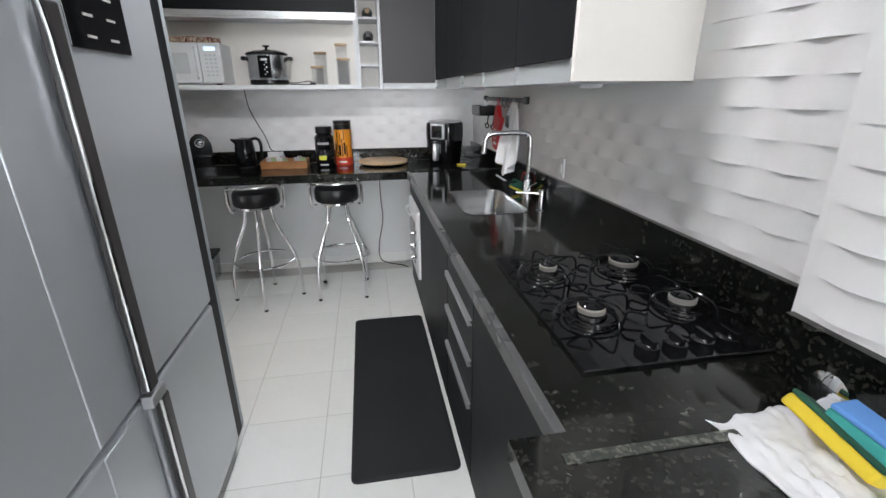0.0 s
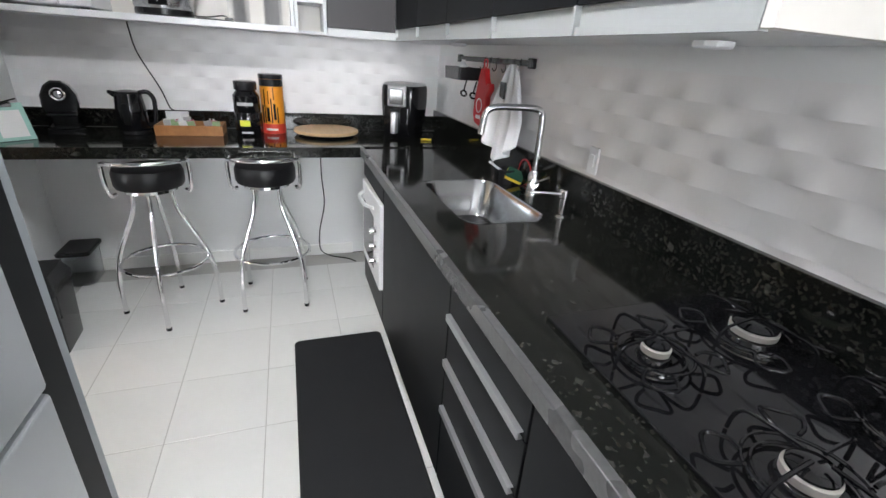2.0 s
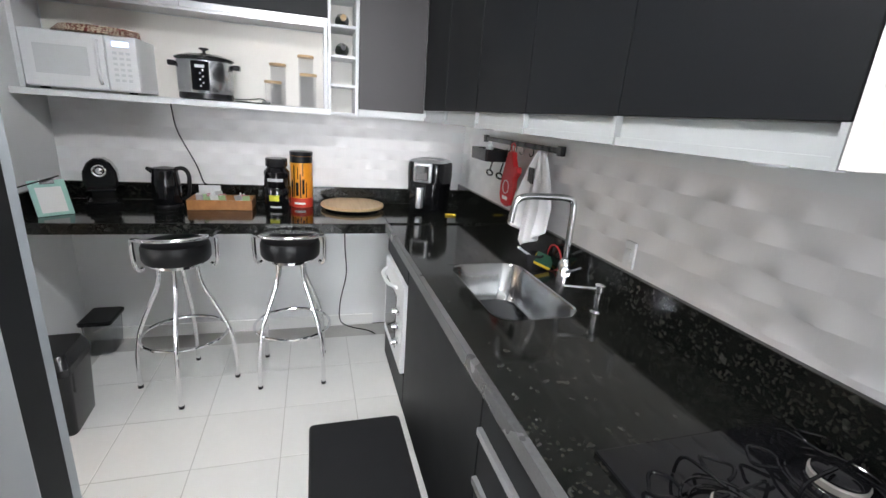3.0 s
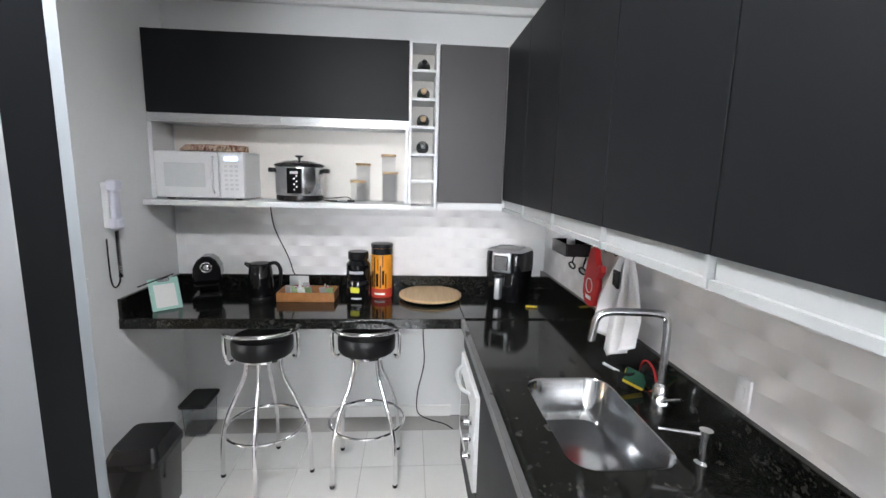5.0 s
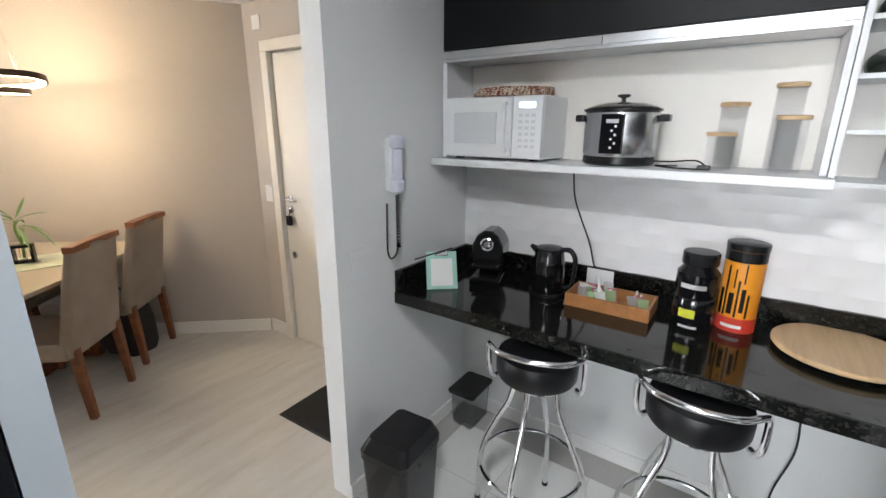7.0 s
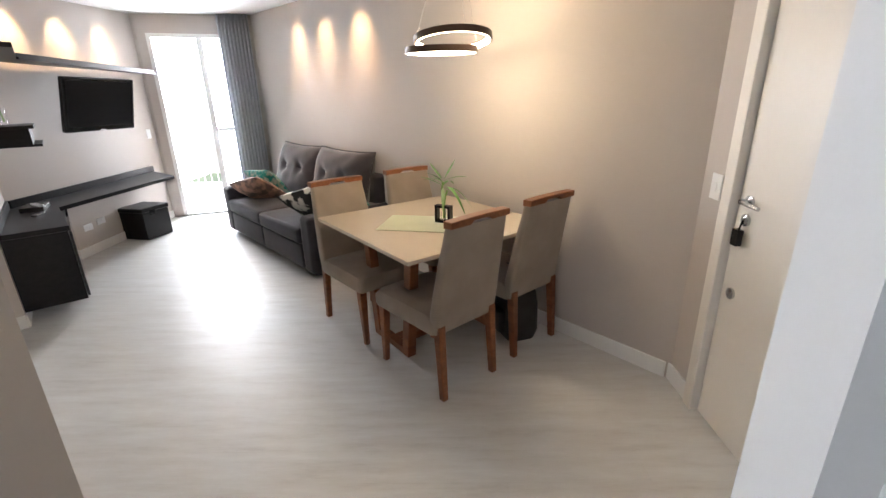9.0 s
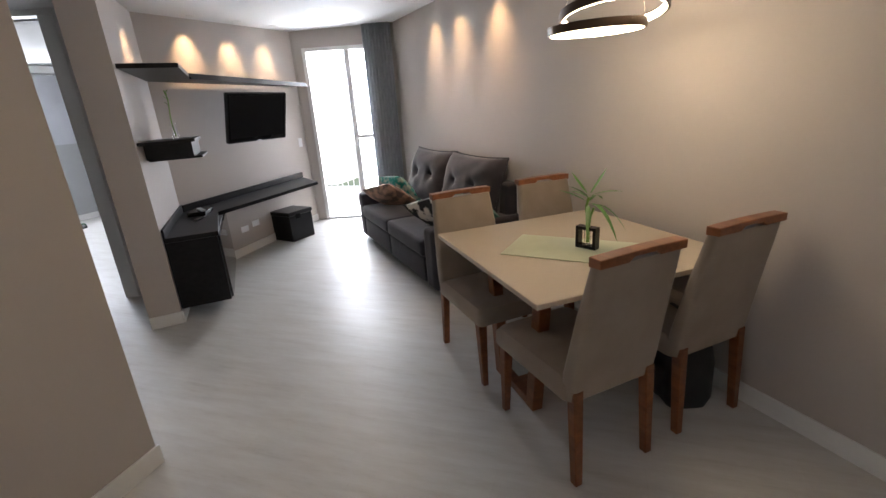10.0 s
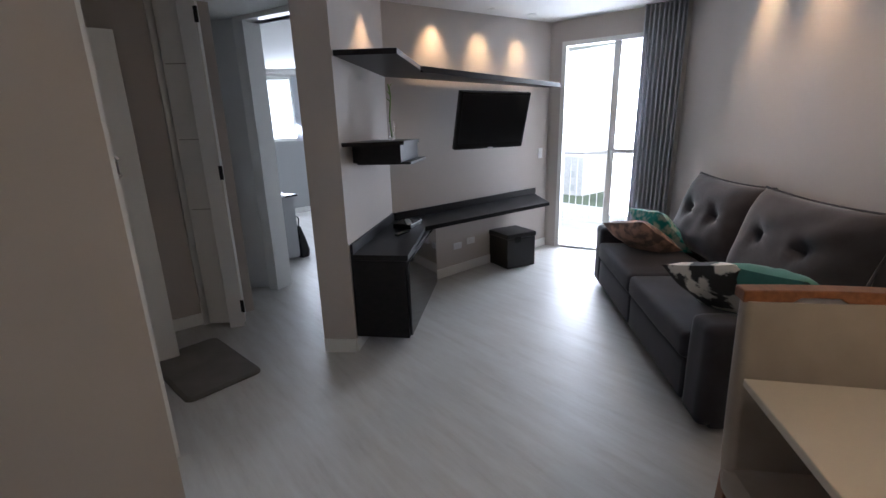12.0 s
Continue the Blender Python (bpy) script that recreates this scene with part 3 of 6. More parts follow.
part("blind", one(-0.05, 1.12, 0.125, 0.15, 0.0, 1.12), CURTAIN, bw, "grey closed blind half")
part("blind_box", one(-0.1, 1.75, 0.13, 0.22, 1.14, 1.26), TRIM, bw, "white blind box")
GREYLAM = paint("pale grey laminate", (0.42, 0.43, 0.44), 0.4, vary=0.03)
bc = thing("bedroom_cabinet", "pale grey low cabinet in the bedroom", "cabinet", at=(-5.35, -7.3, 0))
part("body", one(-0.13, 0.1, -0.5, 0.2, 0.05, 0.8), GREYLAM, bc, bevel=0.004)
part("door", one(-0.145, -0.13, -0.48, 0.18, 0.08, 0.78), GREYLAM, bc)
bk = thing("closed_book", "dark closed book lying on the grey cabinet", "book", at=(-5.38, -7.05, 0.801), turn=12)
part("cover", rounded(-0.08, 0.08, -0.11, 0.11, 0, 0.022, 0.003), BLACKPLASTIC, bk)
part("pages", one(-0.074, 0.0815, -0.104, 0.104, 0.004, 0.018), WHITEPLASTIC, bk, "white page block")
hb = thing("tote_bag", "slack black bag standing against the grey cabinet", "bag", at=(-5.56, -7.35, 0), turn=15)
bm = skin([rrect(-0.06, 0.06, -0.16, 0.16, 0.03, 0.0), rrect(-0.075, 0.075, -0.17, 0.17, 0.04, 0.08), rrect(-0.05, 0.05, -0.13, 0.13, 0.03, 0.24), rrect(-0.02, 0.02, -0.08, 0.08, 0.01, 0.38)])
part("body", bm, BLACKPLASTIC, hb, smooth=True)
part("strap", tube(bmesh.new(), smooth_line([(0, -0.06, 0.36), (-0.02, -0.05, 0.48), (-0.02, 0.05, 0.48), (0, 0.06, 0.36)], 4), 0.008), BLACKPLASTIC, hb, smooth=True)

# ---- ceiling lamps and light ----
WARMBULB = glow("warm spot lamp", (1.0, 0.72, 0.42), 12)
WALLSPOTS = [(Vector((x, -5.24)), Vector((x, -5.47))) for x in (-6.25, -6.87, -7.47)] + [(L(s, 0.2), L(s, 0.0)) for s in (3.06, 3.78, 4.42)] + [(NIC + DIR * 0.62 - INW * 0.2, NIC + DIR * 0.62)]
SPOTS = [(a.x, a.y) for a, b in WALLSPOTS]
for i, (x, y) in enumerate(SPOTS):
    t = thing("ceiling_spot", "small round white recessed ceiling spot, lit warm", "ceiling spot", "ceiling spots", at=(x, y, lc(x)))
    part("rim", lathe([(0.030, -0.001), (0.045, -0.001), (0.045, -0.005), (0.032, -0.006)], 20), TRIM, t)
    part("bulb", lathe([(0.004, -0.002), (0.029, -0.002), (0.029, -0.003), (0.004, -0.003)], 16), WARMBULB, t)
for x, y in ((-6.93, -4.25), (-7.05, -3.45)):
    t = thing("ceiling_speaker", "round grey recessed ceiling speaker grille", "ceiling speaker", at=(x, y, lc(x)))
    part("rim", lathe([(0.08, -0.001), (0.10, -0.001), (0.10, -0.008), (0.085, -0.01)], 24), TRIM, t)
    part("grille", lathe([(0.01, -0.003), (0.08, -0.003), (0.08, -0.005), (0.01, -0.005)], 24), GROUT, t)

pend = thing("ring_pendant_lamp", "dining pendant of two lit bronze rings hung on thin wires", "pendant lamp", at=(-4.66, -1.42, 1.89))
BRONZE = paint("dark bronze", (0.07, 0.045, 0.03), 0.35, 0.6)
RINGLIGHT = glow("ring diffuser", (1.0, 0.80, 0.52), 14)
for name, r, m in (("ring", 0.205, pose(-0.01, -0.065, -0.08, 0, 2, 0)), ("ring", 0.218, pose(0.02, 0.0, -0.03, 2, -8, 0))):
    bm = bmesh.new()
    rings = [[bm.verts.new((rr * math.cos(a), rr * math.sin(a), z)) for rr, z in ((r - 0.012, -0.016), (r, -0.016), (r, 0.018), (r - 0.012, 0.018))] for a in (2 * math.pi * i / 64 for i in range(64))]
    for i in range(64):
        a, b = rings[i], rings[(i + 1) % 64]
        for j in range(4):
            bm.faces.new((a[j], b[j], b[(j + 1) % 4], a[(j + 1) % 4]))
    bm.transform(m)
    ring = part(name, bm, BRONZE, pend, "dark bronze ring")
    bm = bmesh.new()
    rings = [[bm.verts.new((rr * math.cos(a), rr * math.sin(a), z)) for rr, z in ((r - 0.020, -0.014), (r - 0.013, -0.018), (r - 0.013, 0.012), (r - 0.020, 0.010))] for a in (2 * math.pi * i / 64 for i in range(64))]
    for i in range(64):
        a, b = rings[i], rings[(i + 1) % 64]
        for j in range(4):
            bm.faces.new((a[j], b[j], b[(j + 1) % 4], a[(j + 1) % 4]))
    bm.transform(m)
    part("diffuser", bm, RINGLIGHT, ring, "glowing white diffuser strip")
for a in (0.3, 2.4, 4.5):
    part("wire", rod(bmesh.new(), (0.02 + 0.212 * math.cos(a), 0.212 * math.sin(a), -0.02 + 0.028 * math.cos(a)), (0.03 * math.cos(a), 0.03 * math.sin(a), lc(-4.66) - 1.90), 0.0012, n=5), STEEL, pend)
part("canopy", lathe([(0.01, 0), (0.07, 0), (0.07, 0.03), (0.01, 0.03)], 20, at=(0, 0, lc(-4.66) - 1.89 - 0.032)), BRONZE, pend)


# ---- kitchen: fixed furniture ----
def handle_strip(x, y0, y1, z, parent):
    bm = one(x - 0.014, x - 0.011, y0, y1, z, z + 0.020)
    box(bm, x - 0.011, x - 0.001, y0, y1, z + 0.017, z + 0.020)
    box(bm, x - 0.011, x - 0.001, y0, y1, z, z + 0.003)
    return part("handle", bm, ALU, parent, "long satin aluminium pull")


RAILGREY = paint("pale grey rail", (0.38, 0.40, 0.40), 0.4, vary=0.04)
SX0, SX1, SY0, SY1 = -0.465, -0.155, -1.95, -1.42
wt_ = thing("worktop", "long polished black granite worktop with a cut-out for the sink", "worktop", at=(0, 0, 0))
bm = one(-0.5995, -0.003, FAR - 0.003, SY1, 0.862, 0.9)
box(bm, -0.5995, SX0, SY1, SY0, 0.862, 0.9)
box(bm, SX1, -0.003, SY1, SY0, 0.862, 0.9)
box(bm, -0.5995, -0.003, SY0, -3.289, 0.862, 0.9)
bmesh.ops.remove_doubles(bm, verts=bm.verts, dist=0.0005)
part("slab", bm, GRANITE, wt_, "speckled black granite")
part("front_edge", rounded(-0.621, -0.600, -3.289, -0.725, 0.858, 0.901, 0.0025, 2), EDGE, wt_, "worn grey polished granite edge")
part("splashback", one(-0.022, -0.002, FAR - 0.003, -3.18, 0.902, 1.04), GRANITE, wt_, bevel=0.002)
part("joint", one(-0.60, -0.022, -0.722, -0.728, 0.9005, 0.908), GRANITE, wt_)
bar = thing("breakfast_bar", "polished black granite breakfast bar across the far wall", "bar counter", at=(0, 0, 0))
part("slab", one(LEFT + 0.002, -0.601, FAR - 0.003, -0.72, 0.845, 0.9), GRANITE, bar, bevel=0.003)
part("front_edge", one(LEFT + 0.002, -0.625, -0.7215, -0.7235, 0.846, 0.899), GRANITE, bar)
part("splashback", one(LEFT + 0.022, -0.022, FAR - 0.022, FAR - 0.002, 0.902, 1.0), GRANITE, bar, bevel=0.002)
part("side_splashback", one(LEFT + 0.002, LEFT + 0.021, FAR - 0.003, -0.72, 0.902, 1.0), GRANITE, bar, bevel=0.002)
nc = thing("near_counter", "black granite laundry counter with a chipped pale edge strip", "worktop", at=(0, 0, 0))
part("slab", one(-0.70, -0.106, -3.2895, -5.0, 0.862, 0.9), GRANITE, nc)
part("edge_strip", one(-0.628, -0.30, -3.335, -3.354, 0.9002, 0.9035), STRIP, nc, "rough broken granite edge")
part("splashback", one(-0.125, -0.105, -3.20, -5.0, 0.902, 1.03), GRANITE, nc)
ncab = thing("laundry_cabinet", "grey cabinet under the near counter with a metal pull", "cabinet")
part("body", one(-0.66, -0.003, -3.30, -5.0, 0.1, 0.860), BLACKMATT, ncab)
handle_strip(-0.66, -3.40, -3.8, 0.78, ncab)
part("column", one(-0.105, 0, -3.195, -5.3, 0, KCEIL), WHITE, label="white tiled wall projection", **S)

base = thing("base_cabinet", "matt charcoal base cabinet with an oven bay", "kitchen cabinet", "base cabinets")
part("body", one(-0.58, -0.003, -0.73, -1.285, 0.12, 0.858), MDF, base)
part("top_panel", one(-0.602, -0.582, -0.735, -1.283, 0.755, 0.855), BLACKMATT, base)
part("bottom_panel", one(-0.602, -0.582, -0.735, -1.283, 0.12, 0.292), BLACKMATT, base)
part("plinth", one(-0.54, -0.52, -0.73, -3.3, 0.0, 0.118), MDF, base, "white plinth strip")
for y0, y1 in ((-1.29, -2.205), (-2.655, -3.305)):
    c = thing("base_cabinet", "matt charcoal base cabinet with a plain door", "kitchen cabinet", "base cabinets")
    part("body", one(-0.58, -0.003, y0, y1, 0.12, 0.858 if y0 < -2 else 0.70), MDF, c)
    part("door", one(-0.602, -0.582, y0 - 0.003, y1 + 0.002, 0.12, 0.855), BLACKMATT, c, bevel=0.0015)
dr = thing("drawer_cabinet", "matt charcoal cabinet with drawers and long aluminium pulls", "kitchen cabinet", "base cabinets")
part("body", one(-0.58, -0.003, -2.207, -2.653, 0.12, 0.858), MDF, dr)
for z0, z1 in ((0.735, 0.855), (0.585, 0.732), (0.415, 0.582), (0.12, 0.412)):
    d = part("drawer", one(-0.602, -0.582, -2.21, -2.65, z0, z1), BLACKMATT, dr, bevel=0.0015)
for z in (0.735, 0.585, 0.415):
    handle_strip(-0.602, -2.22, -2.64, z, dr)

ov = thing("built_in_oven", "white built-in electric oven with chrome knobs", "oven", at=(-0.583, -1.025, 0.30))
part("front", rounded(-0.035, 0, -0.245, 0.245, 0, 0.445, 0.006), WHITEPLASTIC, ov)
part("window", one(-0.038, -0.0355, -0.10, 0.20, 0.06, 0.34), BLACKGLASS, ov, "dark glass oven window")
bm = bmesh.new()
tube(bm, smooth_line([(-0.035, -0.10, 0.385), (-0.07, -0.05, 0.39), (-0.075, 0.10, 0.39), (-0.035, 0.20, 0.385)]), 0.009)
part("handle", bm, WHITEPLASTIC, ov, "curved white oven handle", smooth=True)
for z in (0.14, 0.22, 0.30):
    bm = lathe([(0.022, 0), (0.022, 0.012), (0.016, 0.016), (0.014, 0.035)], 18)
    bm.transform(Matrix.Translation((-0.036, -0.18, z)) @ Matrix.Rotation(radians(-90), 4, "Y"))
    part("knob", bm, CHROME, ov, "chrome knob", smooth=True)

# upper cabinets on the long wall
for i in range(5):
    y0 = -0.36 - i * 0.459
    c = thing("wall_cabinet", "matt charcoal wall cabinet with a white rail below the door", "kitchen cabinet", "wall cabinets")
    part("body", one(-0.33, -0.002, y0 - 0.001, y0 - 0.458, 1.455, 2.37), MDF, c)
    part("door", one(-0.352, -0.332, y0 - 0.002, y0 - 0.457, 1.515, 2.372), BLACKMATT, c, bevel=0.0015)
    bm = one(-0.350, -0.332, y0 - 0.003, y0 - 0.456, 1.452, 1.470)
    box(bm, -0.338, -0.332, y0 - 0.003, y0 - 0.456, 1.470, 1.512)
    box(bm, -0.352, -0.332, y0 - 0.448, y0 - 0.458, 1.452, 1.514)
    part("rail", bm, RAILGREY, c, "pale grey grip rail")
c = thing("cabinet_end_panel", "cream white end panel of the wall cabinets", "panel")
part("panel", one(-0.352, -0.002, -2.656, -2.676, 1.455, 2.372), DOORWHITE, c, bevel=0.001)
for y in (-2.42, -0.95):
    c = thing("puck_light", "round white puck light under the wall cabinet, off", "puck light", at=(-0.17, y, 1.453))
    part("body", lathe([(0.035, -0.014), (0.038, -0.010), (0.038, -0.001)], 20), WHITEPLASTIC, c)

# far wall cabinets
c = thing("lift_up_cabinet", "matt charcoal lift-up wall cabinet over the open shelf", "kitchen cabinet")
part("body", one(-2.34, -0.915, FAR - 0.002, -0.33, 1.91, 2.38), MDF, c)
part("door", one(-2.342, -0.913, -0.332, -0.352, 1.955, 2.385), BLACKMATT, c, bevel=0.0015)
bm = one(-2.34, -1.632, -0.332, -0.35, 1.92, 1.948)
box(bm, -1.628, -0.915, -0.332, -0.35, 1.92, 1.948)
box(bm, -2.34, -0.915, -0.332, -0.337, 1.948, 1.954)
box(bm, -2.34, -0.915, -0.332, -0.356, 1.905, 1.917)
part("rail", bm, ALU, c, "pale aluminium grip rail")
c = thing("open_shelf_unit", "open white shelf unit holding microwave, cooker and jars", "shelf")
part("shelf", one(-2.345, -0.90, FAR - 0.002, -0.445, 1.452, 1.482), MDF, c, "white shelf board", bevel=0.002)
part("back", one(-2.31, -0.915, FAR - 0.003, FAR - 0.012, 1.484, 1.903), DOORWHITE, c)
part("side", one(-2.345, -2.322, FAR - 0.003, -0.35, 1.484, 1.903), MDF, c)
part("side", one(-0.933, -0.915, FAR - 0.003, -0.37, 1.484, 1.903), MDF, c)
c = thing("wine_rack", "narrow white wine rack with six square cells", "wine rack")
for x in (-0.912, -0.762):
    part("side", one(x, x + 0.016, FAR - 0.002, -0.372, 1.455, 2.385), MDF, c)
part("back", one(-0.896, -0.762, FAR - 0.003, FAR - 0.012, 1.455, 2.385), DOORWHITE, c)
for i in range(7):
    z = 1.455 + i * 0.1525
    part("divider", one(-0.895, -0.763, FAR - 0.013, -0.370, z, z + 0.014), MDF, c)
BOTTLE = paint("dark green bottle", (0.012, 0.03, 0.014), 0.08, vary=0.1, relief=0.0)
for i, gold in ((5, 0), (4, 1), (3, 1), (2, 0)):
    z = 1.469 + i * 0.1525 + 0.040
    b = thing("wine_bottle", "dark wine bottle lying in its cell" + (", gold cap" if gold else ""), "bottle", "wine bottles", at=(-0.829, -0.36, z))
    bm = lathe([(0.014, 0), (0.015, 0.01), (0.014, 0.06), (0.037, 0.11), (0.038, 0.20)], 18)
    bm.transform(Matrix.Rotation(radians(-90), 4, "X"))
    part("glass", bm, BOTTLE, b, smooth=True)
    bm = lathe([(0.004, -0.004), (0.0145, -0.004), (0.016, 0.03)], 16)
    bm.transform(Matrix.Rotation(radians(-90), 4, "X"))
    part("cap", bm, PALEWOOD if gold else BLACKPLASTIC, b, smooth=True)
GREY = paint("graphite laminate", (0.058, 0.053, 0.056), 0.45, vary=0.06, relief=0.04, grain=300)
c = thing("corner_wall_cabinet", "graphite grey corner wall cabinet with a white rail", "kitchen cabinet")
part("body", one(-0.742, -0.003, FAR - 0.002, -0.335, 1.455, 2.37), MDF, c)
part("door", one(-0.740, -0.354, -0.337, -0.357, 1.495, 2.372), GREY, c, bevel=0.0015)
part("rail", one(-0.740, -0.354, -0.337, -0.352, 1.453, 1.49), MDF, c, "white grip rail")

# fridge and its housing
PALEBLUE = paint("pale blue-grey laminate", (0.40, 0.44, 0.47), 0.4, vary=0.03)
hs = thing("fridge_housing", "tall charcoal fridge housing panel with a white edge", "panel")
part("front_panel", one(-1.55, -1.53, -2.205, -2.09, 0.0, KCEIL - 0.002), BLACKMATT, hs)
part("side_panel", one(LEFT + 0.002, -1.531, -2.088, -2.058, 0.0, KCEIL - 0.002), PALEBLUE, hs, "pale blue-grey side panel")
part("inner_panel", one(LEFT + 0.002, -1.551, -2.205, -2.187, 0.0, KCEIL - 0.002), BLACKMATT, hs)
FX = -1.50
fr = thing("refrigerator", "large silver four-door refrigerator with long handles, closed", "refrigerator", at=(FX, -2.77, 0))
part("body", one(-0.72, -0.06, -0.5, 0.54, 0.03, 1.86), SILVER, fr, bevel=0.01)
for y0, y1 in ((-0.502, -0.006), (0.006, 0.545)):
    part("door", rounded(-0.055, 0, y0, y1, 0.70, 1.86, 0.012), SILVER, fr, "smooth silver upper door")
    part("drawer", rounded(-0.055, 0, y0, y1, 0.05, 0.69, 0.012), SILVER, fr, "smooth silver lower door")
part("gasket", one(-0.053, -0.03, 0.545, 0.558, 0.04, 1.87), BLACKPLASTIC, fr)
GRIP = paint("dark bronze grip", (0.085, 0.08, 0.08), 0.35, 0.5)
for y0, y1, z0, z1, hook in ((-0.022, 0.024, 0.715, 1.60, 1), (0.018, 0.060, 0.10, 0.668, 0)):
    h = part("handle", rounded(0.006, 0.030, y0, y1, z0, z1, 0.006), GRIP, fr, "long flat dark grip")
    top = [(0.026, y0 - 0.002, z1 - 0.12), (0.026, y0 - 0.004, z1 - 0.05), (0.024, y0 - 0.02, z1 + 0.02), (0.012, y0 - 0.07, z1 + 0.06)] if hook else [(0.026, y0 - 0.002, z1)]
    part("edge", tube(bmesh.new(), smooth_line([(0.026, y0 - 0.002, z0 + 0.01), (0.026, y0 - 0.002, (z0 + z1) / 2)] + top, 5), 0.005), CHROME, h, "bright chrome edge", smooth=True)
part("handle_bridge", rounded(0.002, 0.032, -0.03, 0.045, 0.672, 0.708, 0.005), ALU, fr, "pale metal bridge between the grips")
part("bulge", rounded(-0.01, 0.003, -0.20, -0.035, 0.71, 1.84, 0.0028), SILVER, fr, "raised silver door edge")
part("bulge", rounded(-0.01, 0.003, -0.20, -0.035, 0.06, 0.68, 0.0028), SILVER, fr, "raised silver drawer edge")
cp = part("control_panel", rounded(-0.001, 0.003, 0.085, 0.345, 1.525, 1.78, 0.0015), BLACKGLASS, fr, "black touch control panel")
for i in range(5):
    for j in range(2):
        part("key", one(0.0032, 0.0036, 0.15 + j * 0.10, 0.19 + j * 0.10, 1.55 + i * 0.045, 1.556 + i * 0.045), GROUT, cp)

# ---- hob, sink, tap ----
HX, HY = -0.27, -2.82
hob = thing("gas_hob", "black glass four-burner gas hob with iron trivets", "gas hob", at=(HX, HY, 0.9))
part("glass_top", rounded(-0.23, 0.225, -0.33, 0.32, 0.0005, 0.009, 0.003), BLACKGLASS, hob)
BURN = paint("brushed burner ring", (0.72, 0.68, 0.62), 0.3, 0.8, vary=0.1)
for bx, by, br in ((-0.11, 0.145, 0.022), (-0.11, -0.125, 0.030), (0.14, 0.15, 0.040), (0.145, -0.115, 0.030)):
    b = part("burner", lathe([(br + 0.034, 0.009), (br + 0.032, 0.013), (br + 0.010, 0.014), (br + 0.006, 0.022), (br - 0.004, 0.026)], 28, at=(bx, by, 0)), BLACKGLOSS, hob, smooth=True)
    part("crown", lathe([(br - 0.002, 0.024), (br + 0.003, 0.026), (br + 0.004, 0.038), (br - 0.002, 0.041)], 28, at=(bx, by, 0)), BURN, b, "pale metal flame crown")
    part("cap", lathe([(br + 0.001, 0.0412), (br + 0.001, 0.045), (br * 0.85, 0.050), (br * 0.4, 0.053), (0.002, 0.0535)], 24, at=(bx, by, 0)), BLACKGLOSS, b, smooth=True)
    bm = bmesh.new()
    for k, rr in enumerate((br + 0.032, br + 0.045)):
        tube(bm, [(bx + rr * math.cos(a), by + rr * math.sin(a), 0.020 + 0.005 * k) for a in (2 * math.pi * i / 32 for i in range(32))], 0.0028, 6, True)
    part("drip_ring", bm, BLACKGLOSS, b, smooth=True)
    bm = bmesh.new()
    for q in range(4):
        a0 = math.pi / 4 + q * math.pi / 2 + 0.12
        c0, s0 = math.cos(a0), math.sin(a0)

        def at_(u, v, z):
            return (bx + u * c0 - v * s0, by + u * s0 + v * c0, z)
        ro = br + 0.092
        tube(bm, smooth_line([at_(br + 0.046, 0.013, 0.030), at_(br + 0.058, 0.022, 0.034), at_(ro - 0.010, 0.027, 0.032), at_(ro, 0.019, 0.030), at_(ro + 0.001, 0.0, 0.029), at_(ro, -0.019, 0.030), at_(ro - 0.010, -0.027, 0.032), at_(br + 0.058, -0.022, 0.034), at_(br + 0.046, -0.013, 0.030)], 4), 0.0034, 6)
        a1 = q * math.pi / 2 + 0.12
        c1, s1 = math.cos(a1), math.sin(a1)
        tube(bm, smooth_line([(bx + u * c1, by + u * s1, z) for u, z in ((br + 0.075, 0.012), (br + 0.072, 0.040), (br + 0.060, 0.056), (br + 0.03, 0.060), (br * 0.5, 0.061))], 3), 0.0032, 6)
    part("trivet", bm, IRON, b, "looped black iron trivet", smooth=True)
for kx in (-0.064, 0.003, 0.068, 0.130):
    k = part("knob", lathe([(0.026, 0.009), (0.025, 0.024), (0.020, 0.027)], 22, at=(kx, -0.285, 0)), BLACKGLOSS, hob, smooth=True)
    part("grip", rounded(kx - 0.005, kx + 0.005, -0.308, -0.262, 0.027, 0.042, 0.002), BLACKGLOSS, k)


sk_ = thing("kitchen_sink", "single rounded stainless steel sink bowl, empty", "sink", at=((SX0 + SX1) / 2, (SY0 + SY1) / 2, 0.9))
hx, hy = (SX1 - SX0) / 2, (SY1 - SY0) / 2
loops = [rrect(-hx, hx, -hy, hy, 0.075, 0.002), rrect(-hx + 0.004, hx - 0.004, -hy + 0.004, hy - 0.004, 0.075, -0.004), rrect(-hx + 0.012, hx - 0.012, -hy + 0.012, hy - 0.012, 0.075, -0.12),
         rrect(-hx + 0.03, hx - 0.03, -hy + 0.03, hy - 0.03, 0.07, -0.152), rrect(-hx + 0.07, hx - 0.07, -hy + 0.07, hy - 0.07, 0.05, -0.16), rrect(-0.05, 0.05, -0.14, -0.04, 0.045, -0.164)]
BOWL = paint("polished bowl steel", (0.50, 0.51, 0.52), 0.15, 1.0, vary=0.08, relief=0.12, grain=18)
part("bowl", skin(loops), BOWL, sk_, smooth=True)
part("corner_fill", skin([rrect(-hx - 0.0, hx + 0.0, -hy - 0.0, hy + 0.0, 0.002, -0.001), rrect(-hx + 0.001, hx - 0.001, -hy + 0.001, hy - 0.001, 0.074, -0.001)], False), GRANITE, sk_)
part("drain", lathe([(0.045, 0), (0.043, 0.004), (0.03, 0.003), (0.028, -0.002), (0.004, 0.002)], 24, at=(0, -0.09, -0.163)), CHROME, sk_, "chrome basket strainer", smooth=True)
